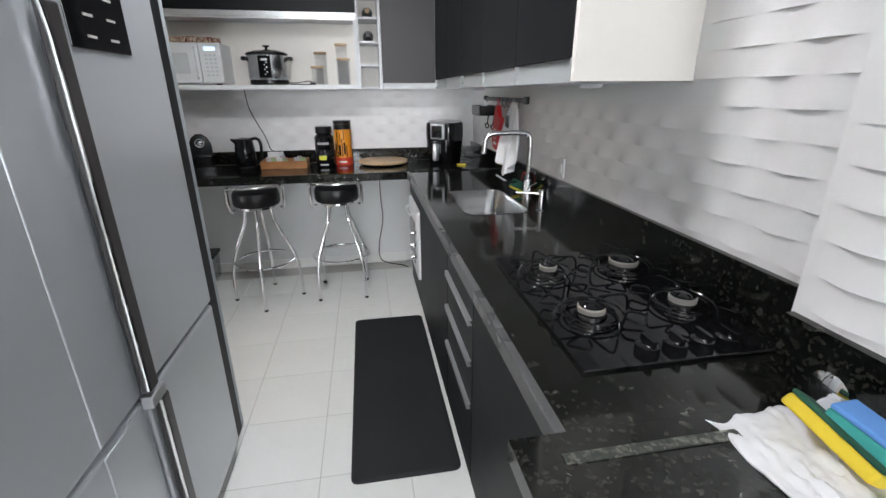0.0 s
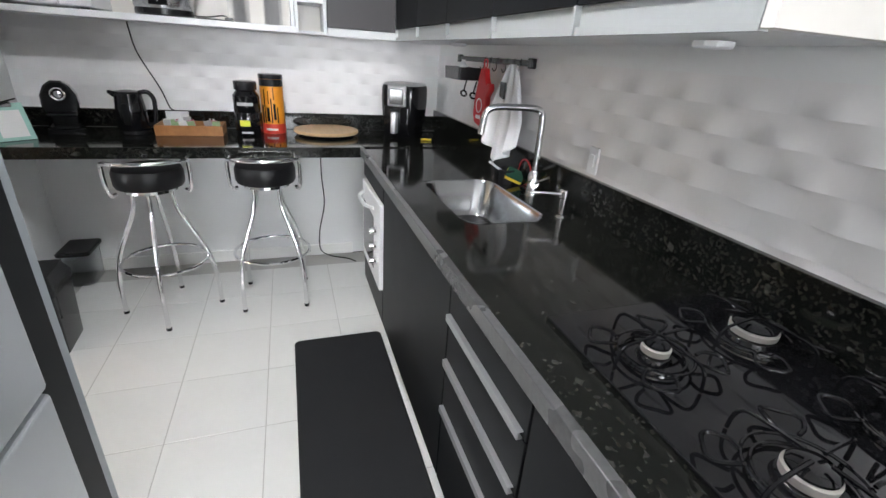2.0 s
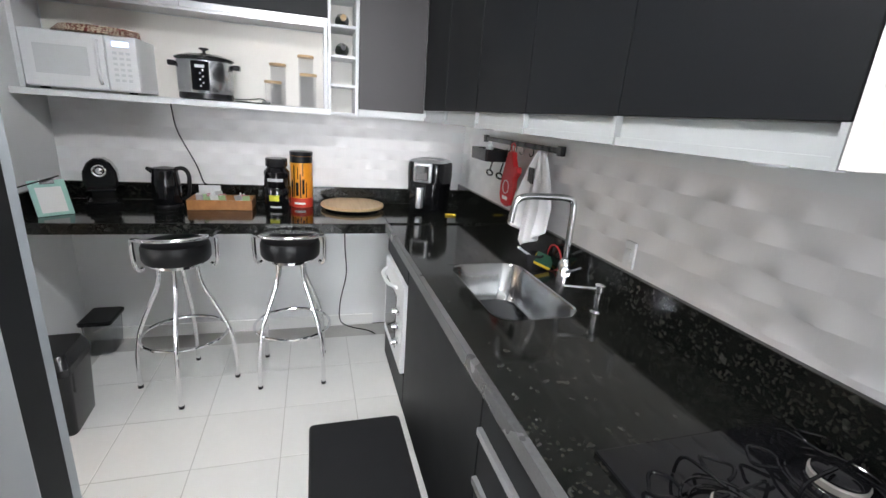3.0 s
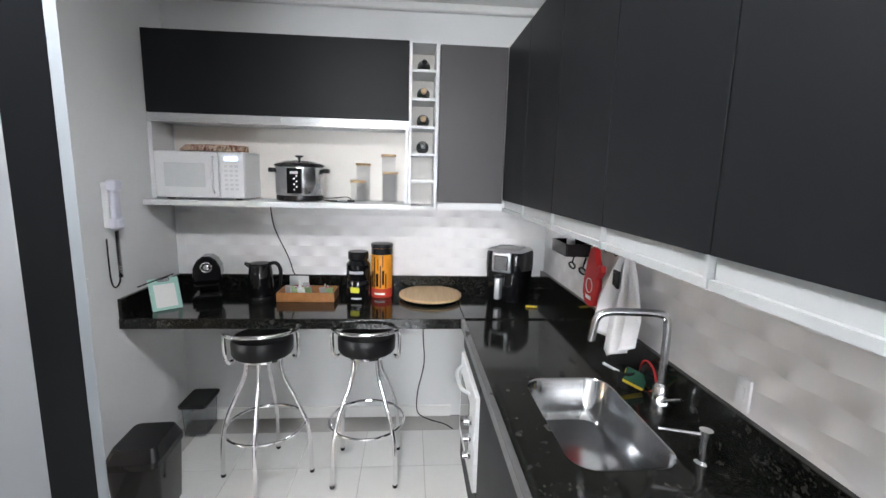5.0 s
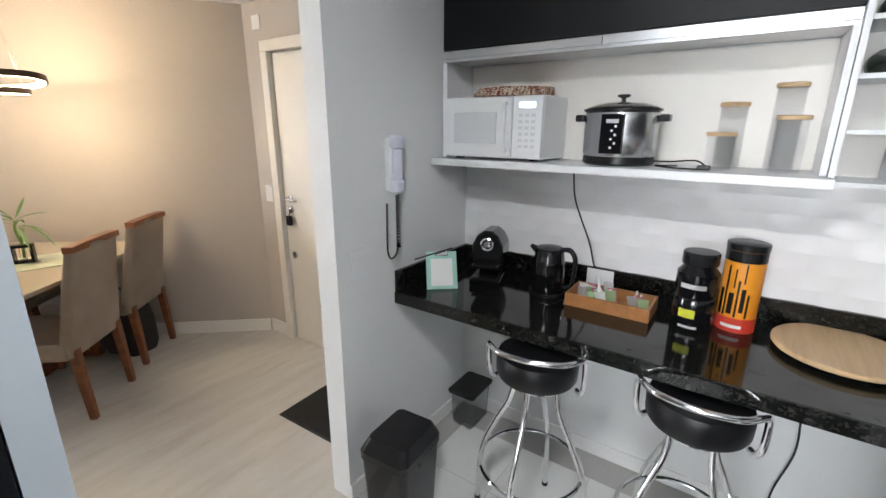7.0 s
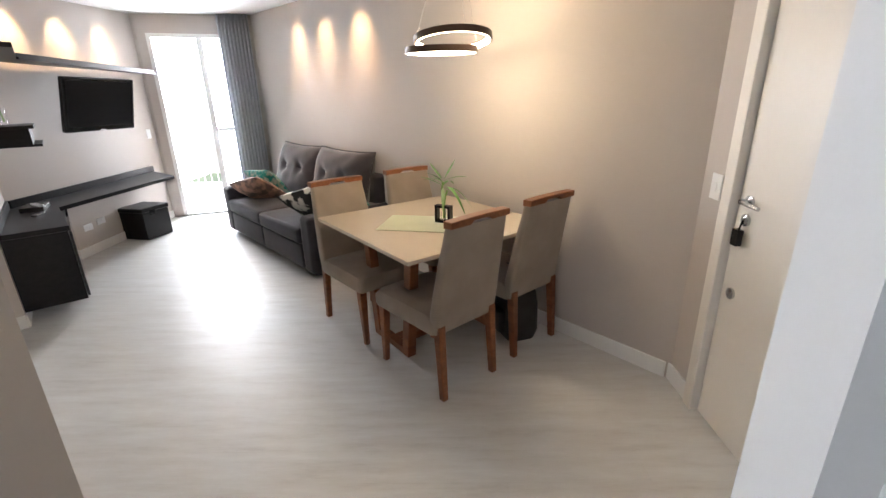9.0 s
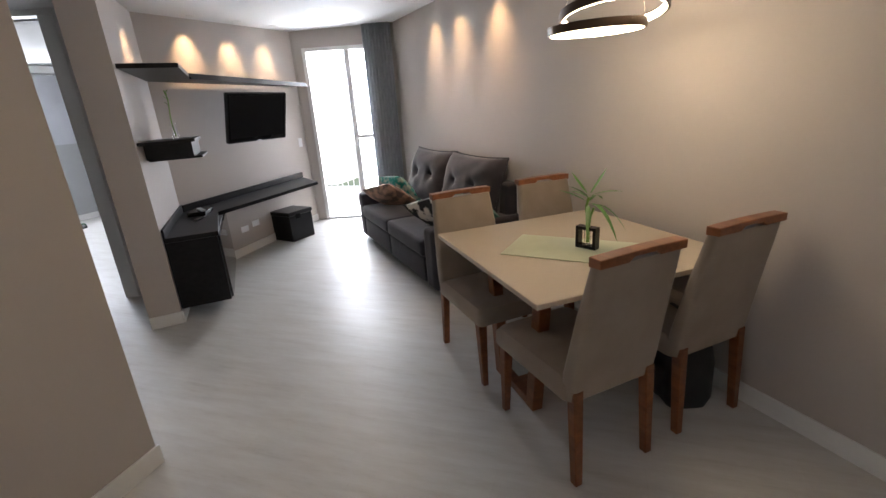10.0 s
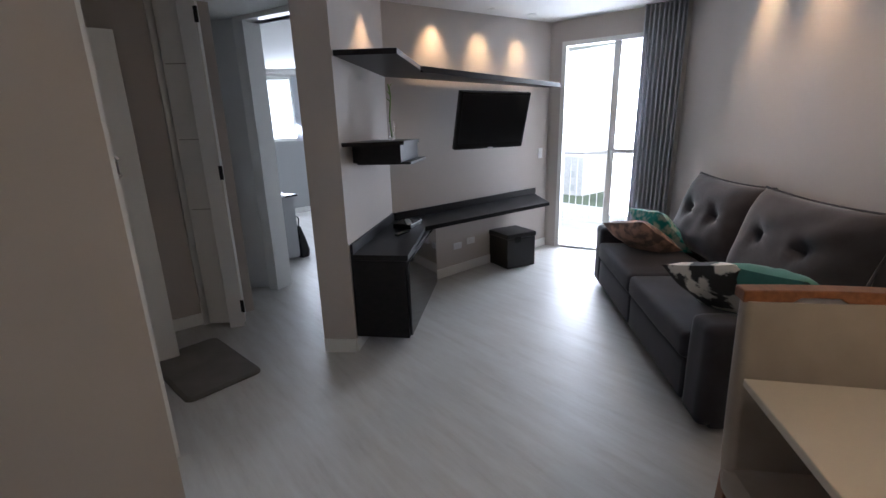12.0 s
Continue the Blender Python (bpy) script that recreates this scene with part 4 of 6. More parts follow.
tap = thing("kitchen_tap", "tall brushed steel swan-neck kitchen tap", "tap", at=(-0.075, -1.665, 0.9))
part("base", lathe([(0.027, 0), (0.027, 0.012), (0.024, 0.03), (0.024, 0.085), (0.014, 0.10)], 20), STEEL, tap, smooth=True)
bm = bmesh.new()
tube(bm, smooth_line([(0, 0, 0.09), (0, 0, 0.20), (0, 0, 0.28), (-0.006, 0.002, 0.318), (-0.035, 0.005, 0.333), (-0.12, 0.014, 0.335), (-0.19, 0.022, 0.332), (-0.222, 0.026, 0.312), (-0.232, 0.028, 0.26), (-0.235, 0.028, 0.235)], 6), 0.0125, 12)
part("spout", bm, STEEL, tap, smooth=True)
part("lever", rod(rod(bmesh.new(), (0, 0.0, 0.055), (-0.02, -0.045, 0.06), 0.02, 0.018), (-0.02, -0.045, 0.06), (0.0, -0.11, 0.10), 0.005), STEEL, tap, smooth=True)
sd = thing("soap_dispenser", "chrome built-in soap dispenser with a thin spout", "soap dispenser", at=(-0.105, -1.93, 0.9))
part("body", lathe([(0.021, 0), (0.021, 0.005), (0.012, 0.01), (0.012, 0.07), (0.017, 0.075), (0.017, 0.098)], 18), CHROME, sd, smooth=True)
part("spout", rod(bmesh.new(), (-0.01, 0, 0.085), (-0.115, 0.03, 0.088), 0.0055, 0.004), CHROME, sd, smooth=True)
dr2 = thing("dish_caddy", "small dark caddy behind the sink with sponge and brush", "sink caddy", at=(-0.10, -1.47, 0.9))
part("cup", lathe([(0.04, 0), (0.045, 0.06), (0.04, 0.062), (0.037, 0.01)], 20), BLACKPLASTIC, dr2)
YEL, GRN, RED = paint("yellow sponge", (0.75, 0.55, 0.04), 0.9, relief=0.6, grain=140), paint("green scouring pad", (0.014, 0.075, 0.045), 0.95, relief=0.8, grain=200), paint("red silicone", (0.55, 0.015, 0.02), 0.45)
part("sponge", rounded(-0.04, 0.035, -0.006, 0.010, 0.0, 0.055, 0.004, m=pose(0.01, -0.055, 0.02, -48, 20, -25)), YEL, dr2, "yellow sponge layer")
part("pad", rounded(-0.04, 0.035, -0.0145, -0.0062, 0.003, 0.055, 0.003, m=pose(0.01, -0.055, 0.02, -48, 20, -25)), GRN, dr2, "green scouring layer")
part("brush", rod(bmesh.new(), (-0.02, 0.0, 0.05), (-0.10, -0.04, 0.10), 0.005), WHITEPLASTIC, dr2, "white brush handle")
dish = thing("leaning_lid", "dark lid with a red rim leaning behind the sink", "pan lid", at=(-0.036, -1.525, 0.905))
bm = lathe([(0.05, 0.0), (0.052, 0.004), (0.02, 0.010), (0.004, 0.012)], 28)
bm.transform(Matrix.Translation((0, 0, 0.053)) @ Matrix.Rotation(radians(-84), 4, "Y"))
part("disc", bm, BLACKGLASS, dish, smooth=True)
part("rim", tube(bmesh.new(), [(-0.002 - 0.004 * math.sin(a), 0.053 * math.cos(a), 0.053 + 0.053 * math.sin(a)) for a in (2 * math.pi * i / 28 for i in range(28))], 0.0035, 6, True), RED, dish, "red silicone rim", smooth=True)

# ---- hanging rail ----
rl = thing("utensil_rail", "black wall rail with hooks", "rail", at=(-0.002, -1.02, 1.385))
part("bar", one(-0.032, -0.022, -0.42, 0.42, -0.012, 0.012), BLACKPLASTIC, rl, bevel=0.002)
for y in (-0.42, 0.42):
    part("bracket", rounded(-0.036, -0.012, y - 0.018, y + 0.018, -0.02, 0.02, 0.004), BLACKPLASTIC, rl)
for y in (0.05, -0.02, -0.10, -0.20, -0.27, -0.33):
    part("hook", tube(bmesh.new(), smooth_line([(-0.027, y, 0.014), (-0.036, y, 0.0), (-0.034, y, -0.03), (-0.045, y, -0.045), (-0.055, y, -0.032)], 4), 0.0025, 6), BLACKPLASTIC, rl, smooth=True)
bx = thing("hanging_caddy", "small black box hanging on the rail", "caddy", at=(-0.10, -0.845, 1.315))
part("box", skin([rrect(-0.06, 0.06, -0.11, 0.11, 0.01, -0.03), rrect(-0.062, 0.062, -0.112, 0.112, 0.01, 0.03), rrect(-0.056, 0.056, -0.106, 0.106, 0.008, 0.03), rrect(-0.054, 0.054, -0.104, 0.104, 0.008, -0.024)]), BLACKPLASTIC, bx)
part("bottle", lathe([(0.02, -0.024), (0.02, 0.04), (0.01, 0.05), (0.01, 0.065)], 16), WHITEPLASTIC, bx, "pale bottle cap")
for y in (-0.78, -0.92):
    o = thing("bottle_opener", "black metal opener hanging from the rail", "opener", "hanging openers", at=(-0.06, y, 1.24))
    part("loop", tube(bmesh.new(), [(0.0, 0.03 * math.cos(a) * 1.4, 0.014 * math.sin(a) - 0.03) for a in (2 * math.pi * i / 16 for i in range(16))], 0.005, 6, True), BLACKPLASTIC, o, smooth=True)
    part("stem", rod(bmesh.new(), (0, 0.0, -0.016), (0.0, -0.03, 0.04), 0.004), BLACKPLASTIC, o)


def cloth(name, label, cat, mat, y0, y1, z0, z1, spread, depth, seed, tip=0.0):
    """A hanging cloth gathered at a hook: it widens and folds downwards."""
    t = thing(name, label, cat, at=(-0.04, (y0 + y1) / 2, z1))
    bm = bmesh.new()
    nx, nz = 26, 22
    r = random.Random(seed)
    ph = [r.random() * 6 for _ in range(4)]
    front = []
    for i in range(nz + 1):
        v = i / nz
        row = []
        for j in range(nx + 1):
            u = j / nx - 0.5
            wid = (0.12 + 0.88 * min(1, v * 1.5) ** 0.7) * (y1 - y0)
            fold = math.sin(u * 17 + ph[0]) * 0.5 + math.sin(u * 31 + ph[1] + v) * 0.25
            x = -depth * (0.3 + 0.7 * v) * (0.6 + 0.4 * fold)
            z = -(z1 - z0) * v * (1 - tip * abs(u) * 1.6)
            row.append(bm.verts.new((x, u * wid + spread * v, z)))
        front.append(row)
    for a, b in zip(front, front[1:]):
        for j in range(nx):
            bm.faces.new((a[j], a[j + 1], b[j + 1], b[j]))
    ob = part("cloth", bm, mat, t, smooth=True)
    mod = ob.modifiers.new("thick", "SOLIDIFY")
    mod.thickness = 0.004
    return t


TOWEL = fabric("white cotton towel", (0.72, 0.72, 0.74), (0.80, 0.80, 0.82), scale=260, sheen=0.2)
tw = cloth("dish_towel", "white cotton dish towel with dark print hanging in folds", "towel", TOWEL, -1.51, -1.17, 0.965, 1.375, -0.02, 0.11, 3, 0.30)
for i in range(3):
    part("print", one(-0.066, -0.058, 0.00 - i * 0.016, 0.012 - i * 0.016, -0.13 - i * 0.004, -0.07), BLACKPLASTIC, tw, "dark printed mark")
mt = thing("oven_mitt", "red silicone-printed oven mitt hanging from a hook", "oven mitt", at=(-0.075, -1.085, 1.35))
mt.scale = (1.0, 1.15, 1.14)
bm = bmesh.new()
pts = [(0.02, 0.0), (0.035, -0.03), (0.05, -0.08), (0.068, -0.14), (0.07, -0.19), (0.05, -0.225), (0.0, -0.235), (-0.045, -0.22), (-0.06, -0.17), (-0.055, -0.11), (-0.085, -0.08), (-0.08, -0.055), (-0.05, -0.06), (-0.03, -0.03), (-0.02, 0.0)]
prism(pts, -0.014, 0.014, bm)
bm.transform(Matrix(((0, 0, 1, 0), (1, 0, 0, 0), (0, 1, 0, 0), (0, 0, 0, 1))))
part("mitt", bm, RED, mt, bevel=0.006)
part("print", tube(bmesh.new(), [(-0.016, 0.005 + 0.028 * math.cos(a), -0.15 + 0.028 * math.sin(a)) for a in (2 * math.pi * i / 20 for i in range(20))], 0.002, 5, True), WHITEPLASTIC, mt, "pale printed ring")
part("print", one(-0.0165, -0.015, -0.02, 0.03, -0.205, -0.19), WHITEPLASTIC, mt, "pale printed bar")
part("loop", tube(bmesh.new(), smooth_line([(0, 0.01, 0), (0, 0.015, 0.03), (0, -0.015, 0.03), (0, -0.01, 0)], 4), 0.003, 6), RED, mt, smooth=True)

# ---- on the near counter ----
cl = thing("cleaning_cloth", "crumpled white cleaning cloth on the near granite counter", "cloth", at=(-0.24, -3.43, 0.899))
bm = bmesh.new()
bmesh.ops.create_grid(bm, x_segments=40, y_segments=30, size=1)
for v in bm.verts:
    x, y = v.co.x, v.co.y
    r = (abs(x) ** 2.6 + abs(y) ** 2.6) ** (1 / 2.6)
    h = noise.noise(Vector((x * 2.3, y * 2.6, 4.2))) * 0.5 + abs(noise.noise(Vector((x * 5 + 9, y * 4, 1.0)))) * 0.7
    v.co = Vector((x * 0.115 * (1 + 0.15 * noise.noise(Vector((y * 2, 3, 0)))), y * 0.125 + 0.04 * noise.noise(Vector((x * 2, 7, 0))), max(0.002, (0.012 + 0.045 * h) * max(0.08, 1 - r * 0.75))))
ob = part("cloth", bm, TOWEL, cl, smooth=True)
ob.modifiers.new("thick", "SOLIDIFY").thickness = 0.004
BLU, TEAL = paint("blue sponge", (0.12, 0.30, 0.68), 0.9, relief=0.6, grain=140), paint("teal scouring pad", (0.05, 0.36, 0.32), 0.95, relief=0.8, grain=200)
for name, col, col2, m, lab in (("sponge", YEL, GRN, pose(-0.243, -3.412, 0.932, -34, 14, -86), "yellow and green kitchen sponge lying on the cloth"), ("sponge", TEAL, BLU, pose(-0.205, -3.455, 0.945, -12, 12, -80), "teal and blue kitchen sponge lying on the cloth")):
    s_ = new(name)
    s_.matrix_world = m
    tagged(s_, lab, "sponge", "sponges")
    part("foam", rounded(-0.07, 0.07, -0.035, 0.035, 0, 0.022, 0.005), col, s_)
    part("scourer", rounded(-0.07, 0.07, -0.035, 0.035, 0.0222, 0.031, 0.003), col2, s_)
hk = thing("suction_hook", "round chrome suction hook on the granite splashback", "hook", at=(-0.126, -3.315, 0.935))
bm = lathe([(0.036, 0), (0.036, 0.006), (0.024, 0.014), (0.006, 0.016)], 24)
bm.transform(Matrix.Rotation(radians(-90), 4, "Y"))
part("disc", bm, CHROME, hk, smooth=True)


# ---- on the shelf ----
mw = thing("microwave", "white microwave oven with a lit blue clock", "microwave", at=(-2.055, -0.27, 1.484))
part("body", rounded(-0.235, 0.235, -0.12, 0.14, 0.008, 0.265, 0.006), WHITEPLASTIC, mw)
part("door", rounded(-0.235, 0.10, -0.14, -0.121, 0.012, 0.262, 0.006), WHITEPLASTIC, mw, "white microwave door")
# pale base colour carries the window's white reflection; keys and cooker display share it
MWG = paint("microwave grey with painted reflection", (0.66, 0.68, 0.69), 0.2, vary=0.04)
part("window", rounded(-0.185, 0.03, -0.1425, -0.1405, 0.07, 0.20, 0.0008), MWG, mw, "grey dotted window, a white reflection put into its colour")
bm = bmesh.new()
tube(bm, smooth_line([(0.075, -0.141, 0.235), (0.078, -0.165, 0.22), (0.078, -0.168, 0.14), (0.078, -0.165, 0.06), (0.075, -0.141, 0.04)]), 0.008)
part("handle", bm, WHITEPLASTIC, mw, "curved white handle", smooth=True)
pn = part("panel", rounded(0.104, 0.235, -0.139, -0.121, 0.012, 0.262, 0.005), WHITEPLASTIC, mw, "white key panel")
part("display", one(0.135, 0.205, -0.1405, -0.1392, 0.215, 0.238), glow("microwave clock", (0.40, 0.62, 1.0), 1.0), pn)
for i in range(6):
    for j in range(3):
        part("key", one(0.132 + j * 0.028, 0.150 + j * 0.028, -0.1402, -0.1392, 0.055 + i * 0.025, 0.067 + i * 0.025), MWG, pn)
for x in (-0.2, 0.17):
    part("foot", one(x, x + 0.03, -0.1, -0.07, 0, 0.009), BLACKPLASTIC, mw)
STRAW = fabric("red and straw weave", (0.16, 0.02, 0.015), (0.66, 0.56, 0.42), scale=300, sheen=0.0, big=110, edge=0.05)
for i in range(4):
    p = thing("woven_placemat", "round woven placemat in straw, red and black on the microwave", "placemat", "stack of placemats", at=(-2.03 + 0.004 * i, -0.25, 1.7505 + 0.0095 * i))
    bm = bmesh.new()
    for rr in [0.02 + 0.013 * k for k in range(13)]:
        tube(bm, [(rr * math.cos(a), rr * math.sin(a), 0.0047) for a in (2 * math.pi * i2 / 30 for i2 in range(30))], 0.0060 if rr < 0.17 else 0.0047, 5, True)
    bm.transform(pose(0, 0, 0, 0.6 * (i - 1), 0.5 * (2 - i), 0) @ Matrix.Diagonal((1 - 0.025 * i, 1 - 0.025 * i, 1, 1)))
    part("weave", bm, STRAW, p, smooth=True)
ck = thing("slow_cooker", "stainless electric cooker with black rim, handles and key panel", "rice cooker", at=(-1.545, -0.29, 1.484))
ck.scale = (1.09, 1.0, 1.09)
part("foot", lathe([(0.112, 0), (0.122, 0.006), (0.122, 0.028), (0.118, 0.03)], 36), BLACKPLASTIC, ck, smooth=True)
part("body", lathe([(0.119, 0.03), (0.124, 0.04), (0.124, 0.175), (0.121, 0.18)], 40), STEEL, ck, "brushed steel body", smooth=True)
part("rim", lathe([(0.122, 0.18), (0.130, 0.183), (0.131, 0.190), (0.10, 0.196)], 40), BLACKPLASTIC, ck, smooth=True)
lid = part("lid", lathe([(0.122, 0.188), (0.12, 0.195), (0.08, 0.208), (0.02, 0.214)], 40), GLASS, ck, "glass lid", smooth=True)
part("knob", lathe([(0.008, 0.212), (0.007, 0.226), (0.022, 0.232), (0.022, 0.238), (0.01, 0.24)], 20), BLACKPLASTIC, lid, smooth=True)
for s in (-1, 1):
    part("handle", rounded(s * 0.125, s * 0.158, -0.03, 0.03, 0.148, 0.172, 0.006), BLACKPLASTIC, ck)
kp = part("panel", rounded(-0.038, 0.038, -0.129, -0.118, 0.042, 0.172, 0.003), BLACKGLASS, ck, "black control panel")
for i in range(6):
    part("key", lathe([(0.001, 0), (0.0042, 0), (0.0042, 0.001), (0.001, 0.001)], 10, at=(0, 0, 0)), WHITEPLASTIC, kp).matrix_basis = Matrix.Translation((0.012 * (i % 2), -0.1295, 0.062 + i * 0.014)) @ Matrix.Rotation(radians(90), 4, "X")
part("display", one(-0.02, 0.02, -0.1305, -0.1292, 0.142, 0.155), MWG, kp)
cb = thing("cooker_cord", "black power cord lying on the shelf", "cord", at=(0, 0, 0))
part("cord", tube(bmesh.new(), smooth_line([(-1.42, -0.26, 1.50), (-1.36, -0.24, 1.50), (-1.27, -0.30, 1.51), (-1.24, -0.36, 1.488), (-1.32, -0.38, 1.487), (-1.40, -0.33, 1.489), (-1.33, -0.30, 1.489)], 8), 0.003, 6), BLACKPLASTIC, cb, smooth=True)
part("plug", rounded(-1.26, -1.22, -0.375, -0.35, 1.484, 1.50, 0.004), BLACKPLASTIC, cb)


def jar(x, y, r, h):
    j = thing("glass_jar", "clear storage jar with a pale wooden lid, empty", "jar", "storage jars", at=(x, y, 1.484))
    part("glass", lathe([(r - 0.003, 0), (r, 0.004), (r, h - 0.012), (r - 0.001, h - 0.01), (r - 0.003, h - 0.012), (r - 0.003, 0.006), (0.002, 0.005)], 28), THINGLASS, j, smooth=True)
    part("lid", lathe([(r + 0.002, h - 0.012), (r + 0.003, h - 0.008), (r + 0.003, h), (r, h + 0.002)], 28), PALEWOOD, j, "pale bamboo lid", smooth=True)


jar(-1.206, -0.31, 0.043, 0.125)
jar(-1.187, -0.19, 0.043, 0.226)
jar(-1.018, -0.305, 0.044, 0.178)
jar(-1.033, -0.19, 0.043, 0.284)

# ---- on the breakfast bar ----
Z = 0.901
MINT = paint("mint card", (0.36, 0.62, 0.54), 0.6, vary=0.03)
PAPER = paint("white paper", (0.80, 0.80, 0.78), 0.8, vary=0.03)
cbd = thing("clipboard", "mint clipboard with a white sheet, leaning on the splashback", "clipboard", at=(-2.185, -0.575, Z), turn=42)
cbd.scale = (0.84, 0.84, 0.84)
M = pose(0, 0, 0, -24, 0, 0)
b = part("board", one(-0.085, 0.085, 0, 0.004, 0.002, 0.21, M), MINT, cbd)
part("sheet", one(-0.06, 0.06, -0.0015, -0.0002, 0.02, 0.17, M), PAPER, b)
part("clip", rounded(-0.035, 0.035, -0.012, -0.002, 0.185, 0.215, 0.003, m=M), STEEL, b, "metal clip")
part("rest", rod(bmesh.new(), (-0.15, 0.02, 0.17), (0.06, 0.07, 0.215), 0.004), BLACKPLASTIC, cbd, "thin dark stick")
cm = thing("coffee_machine", "small black capsule coffee machine with a chrome ring", "coffee machine", at=(-2.085, -0.31, Z), turn=18)
part("base", rounded(-0.075, 0.075, -0.13, 0.09, 0, 0.035, 0.008), BLACKGLOSS, cm)
bm = bmesh.new()
prof = [(-0.06, 0.09), (-0.075, 0.14), (-0.072, 0.19), (-0.05, 0.235), (-0.02, 0.258), (0.02, 0.258), (0.05, 0.235), (0.072, 0.19), (0.075, 0.14), (0.06, 0.09)]
lo, hi = [bm.verts.new((x, -0.085 - 0.02 * (0.26 - z), z)) for x, z in prof], [bm.verts.new((x, 0.10, z * 0.95)) for x, z in prof]
bm.faces.new(lo)
bm.faces.new(hi[::-1])
for i in range(len(prof)):
    j = (i + 1) % len(prof)
    bm.faces.new((lo[i], lo[j], hi[j], hi[i]))
part("head", bm, BLACKGLOSS, cm, bevel=0.008)
part("column", rounded(-0.055, 0.055, 0.0, 0.09, 0.035, 0.10, 0.008), BLACKPLASTIC, cm)
part("tray", rounded(-0.06, 0.06, -0.145, -0.01, 0.036, 0.046, 0.003), BLACKPLASTIC, cm, "drip tray")
part("lip", rounded(-0.06, 0.06, -0.15, -0.085, 0.095, 0.108, 0.004), BLACKGLOSS, cm)
bm = bmesh.new()
tube(bm, [(0.027 * math.cos(a), -0.094, 0.195 + 0.027 * math.sin(a)) for a in (2 * math.pi * i / 28 for i in range(28))], 0.006, 8, True)
part("ring", bm, CHROME, cm, "chrome ring", smooth=True)
bm = lathe([(0.016, 0), (0.016, 0.006), (0.004, 0.008)], 18)
bm.transform(Matrix.Translation((0, -0.090, 0.195)) @ Matrix.Rotation(radians(90), 4, "X"))
part("nozzle", bm, CHROME, cm, "chrome nozzle", smooth=True)
kt = thing("electric_kettle", "glossy black electric kettle with a water window", "kettle", at=(-1.775, -0.34, Z))
part("base", lathe([(0.075, 0), (0.078, 0.006), (0.076, 0.02), (0.06, 0.022)], 28), BLACKPLASTIC, kt, smooth=True)
part("body", lathe([(0.070, 0.022), (0.074, 0.03), (0.072, 0.12), (0.062, 0.20), (0.060, 0.205)], 32), BLACKGLOSS, kt, smooth=True)
part("lid", lathe([(0.060, 0.205), (0.058, 0.215), (0.02, 0.222)], 28), BLACKPLASTIC, kt, smooth=True)
part("spout", rod(bmesh.new(), (-0.045, 0, 0.19), (-0.088, 0, 0.212), 0.022, 0.008, 10), BLACKGLOSS, kt, smooth=True)
part("handle", tube(bmesh.new(), smooth_line([(0.05, 0, 0.21), (0.09, 0, 0.215), (0.115, 0, 0.18), (0.112, 0, 0.11), (0.10, 0, 0.055), (0.068, 0, 0.045)], 6), 0.011, 10), BLACKPLASTIC, kt, smooth=True)
part("window", rounded(-0.022, 0.012, -0.077, -0.066, 0.05, 0.16, 0.003), BLACKGLASS, kt, "grey water gauge")
tr = thing("tray", "orange pine tray full of small coffee sachets and bottles", "tray", at=(-1.50, -0.325, Z))
bm = one(-0.165, 0.165, -0.095, 0.085, 0, 0.006)
for a in ((-0.165, 0.165, -0.095, -0.087), (-0.165, 0.165, 0.077, 0.085), (-0.165, -0.157, -0.087, 0.077), (0.157, 0.165, -0.087, 0.077)):
    box(bm, *a, 0.006, 0.055)
part("box", bm, ORANGEWOOD, tr, bevel=0.001)
rng = random.Random(8)
SACH = [paint("sachet white", (0.72, 0.72, 0.70), 0.4), paint("sachet green", (0.30, 0.42, 0.22), 0.5), paint("sachet pink", (0.5, 0.16, 0.2), 0.5), paint("sachet silver", (0.5, 0.5, 0.52), 0.3, 0.5)]
for i in range(18):
    s_ = thing("sachet", "small paper sachet standing in the tray", "sachet", "sachets in the tray", at=(-1.50 - 0.13 + 0.26 * rng.random(), -0.325 - 0.06 + 0.12 * rng.random(), Z + 0.007), turn=rng.random() * 60 - 30)
    m = pose(0, 0, 0, rng.random() * 30 - 15, rng.random() * 30 - 15, 0)
    part("packet", rounded(-0.02, 0.02, -0.004, 0.004, 0.002, 0.055 + rng.random() * 0.02, 0.0018, 2, m), SACH[i % 4], s_)
for x, y, h in ((-1.545, -0.36, 0.11), (-1.385, -0.34, 0.075), (-1.41, -0.29, 0.07), (-1.60, -0.35, 0.06)):
    s_ = thing("small_bottle", "small white sweetener bottle in the tray", "bottle", "small bottles in the tray", at=(x, y, Z + 0.007))
    part("bottle", lathe([(0.017, 0), (0.018, 0.004), (0.018, h * 0.55), (0.006, h * 0.72), (0.004, h)], 16), WHITEPLASTIC, s_, smooth=True)
j = thing("supplement_jar", "large black screw-top jar with a yellow label patch", "jar", at=(-1.2025, -0.34, Z))
j.scale = (1.04, 1.04, 1.2)
part("jar", lathe([(0.064, 0), (0.068, 0.006), (0.068, 0.10), (0.065, 0.105), (0.068, 0.11), (0.068, 0.18), (0.05, 0.20), (0.048, 0.205)], 32), BLACKGLOSS, j, smooth=True)
part("lid", lathe([(0.056, 0.205), (0.058, 0.208), (0.058, 0.24), (0.054, 0.244)], 32), BLACKPLASTIC, j, smooth=True)
LIME, LAB = paint("lime label", (0.62, 0.62, 0.04), 0.5), paint("grey label bar", (0.45, 0.45, 0.45), 0.5)


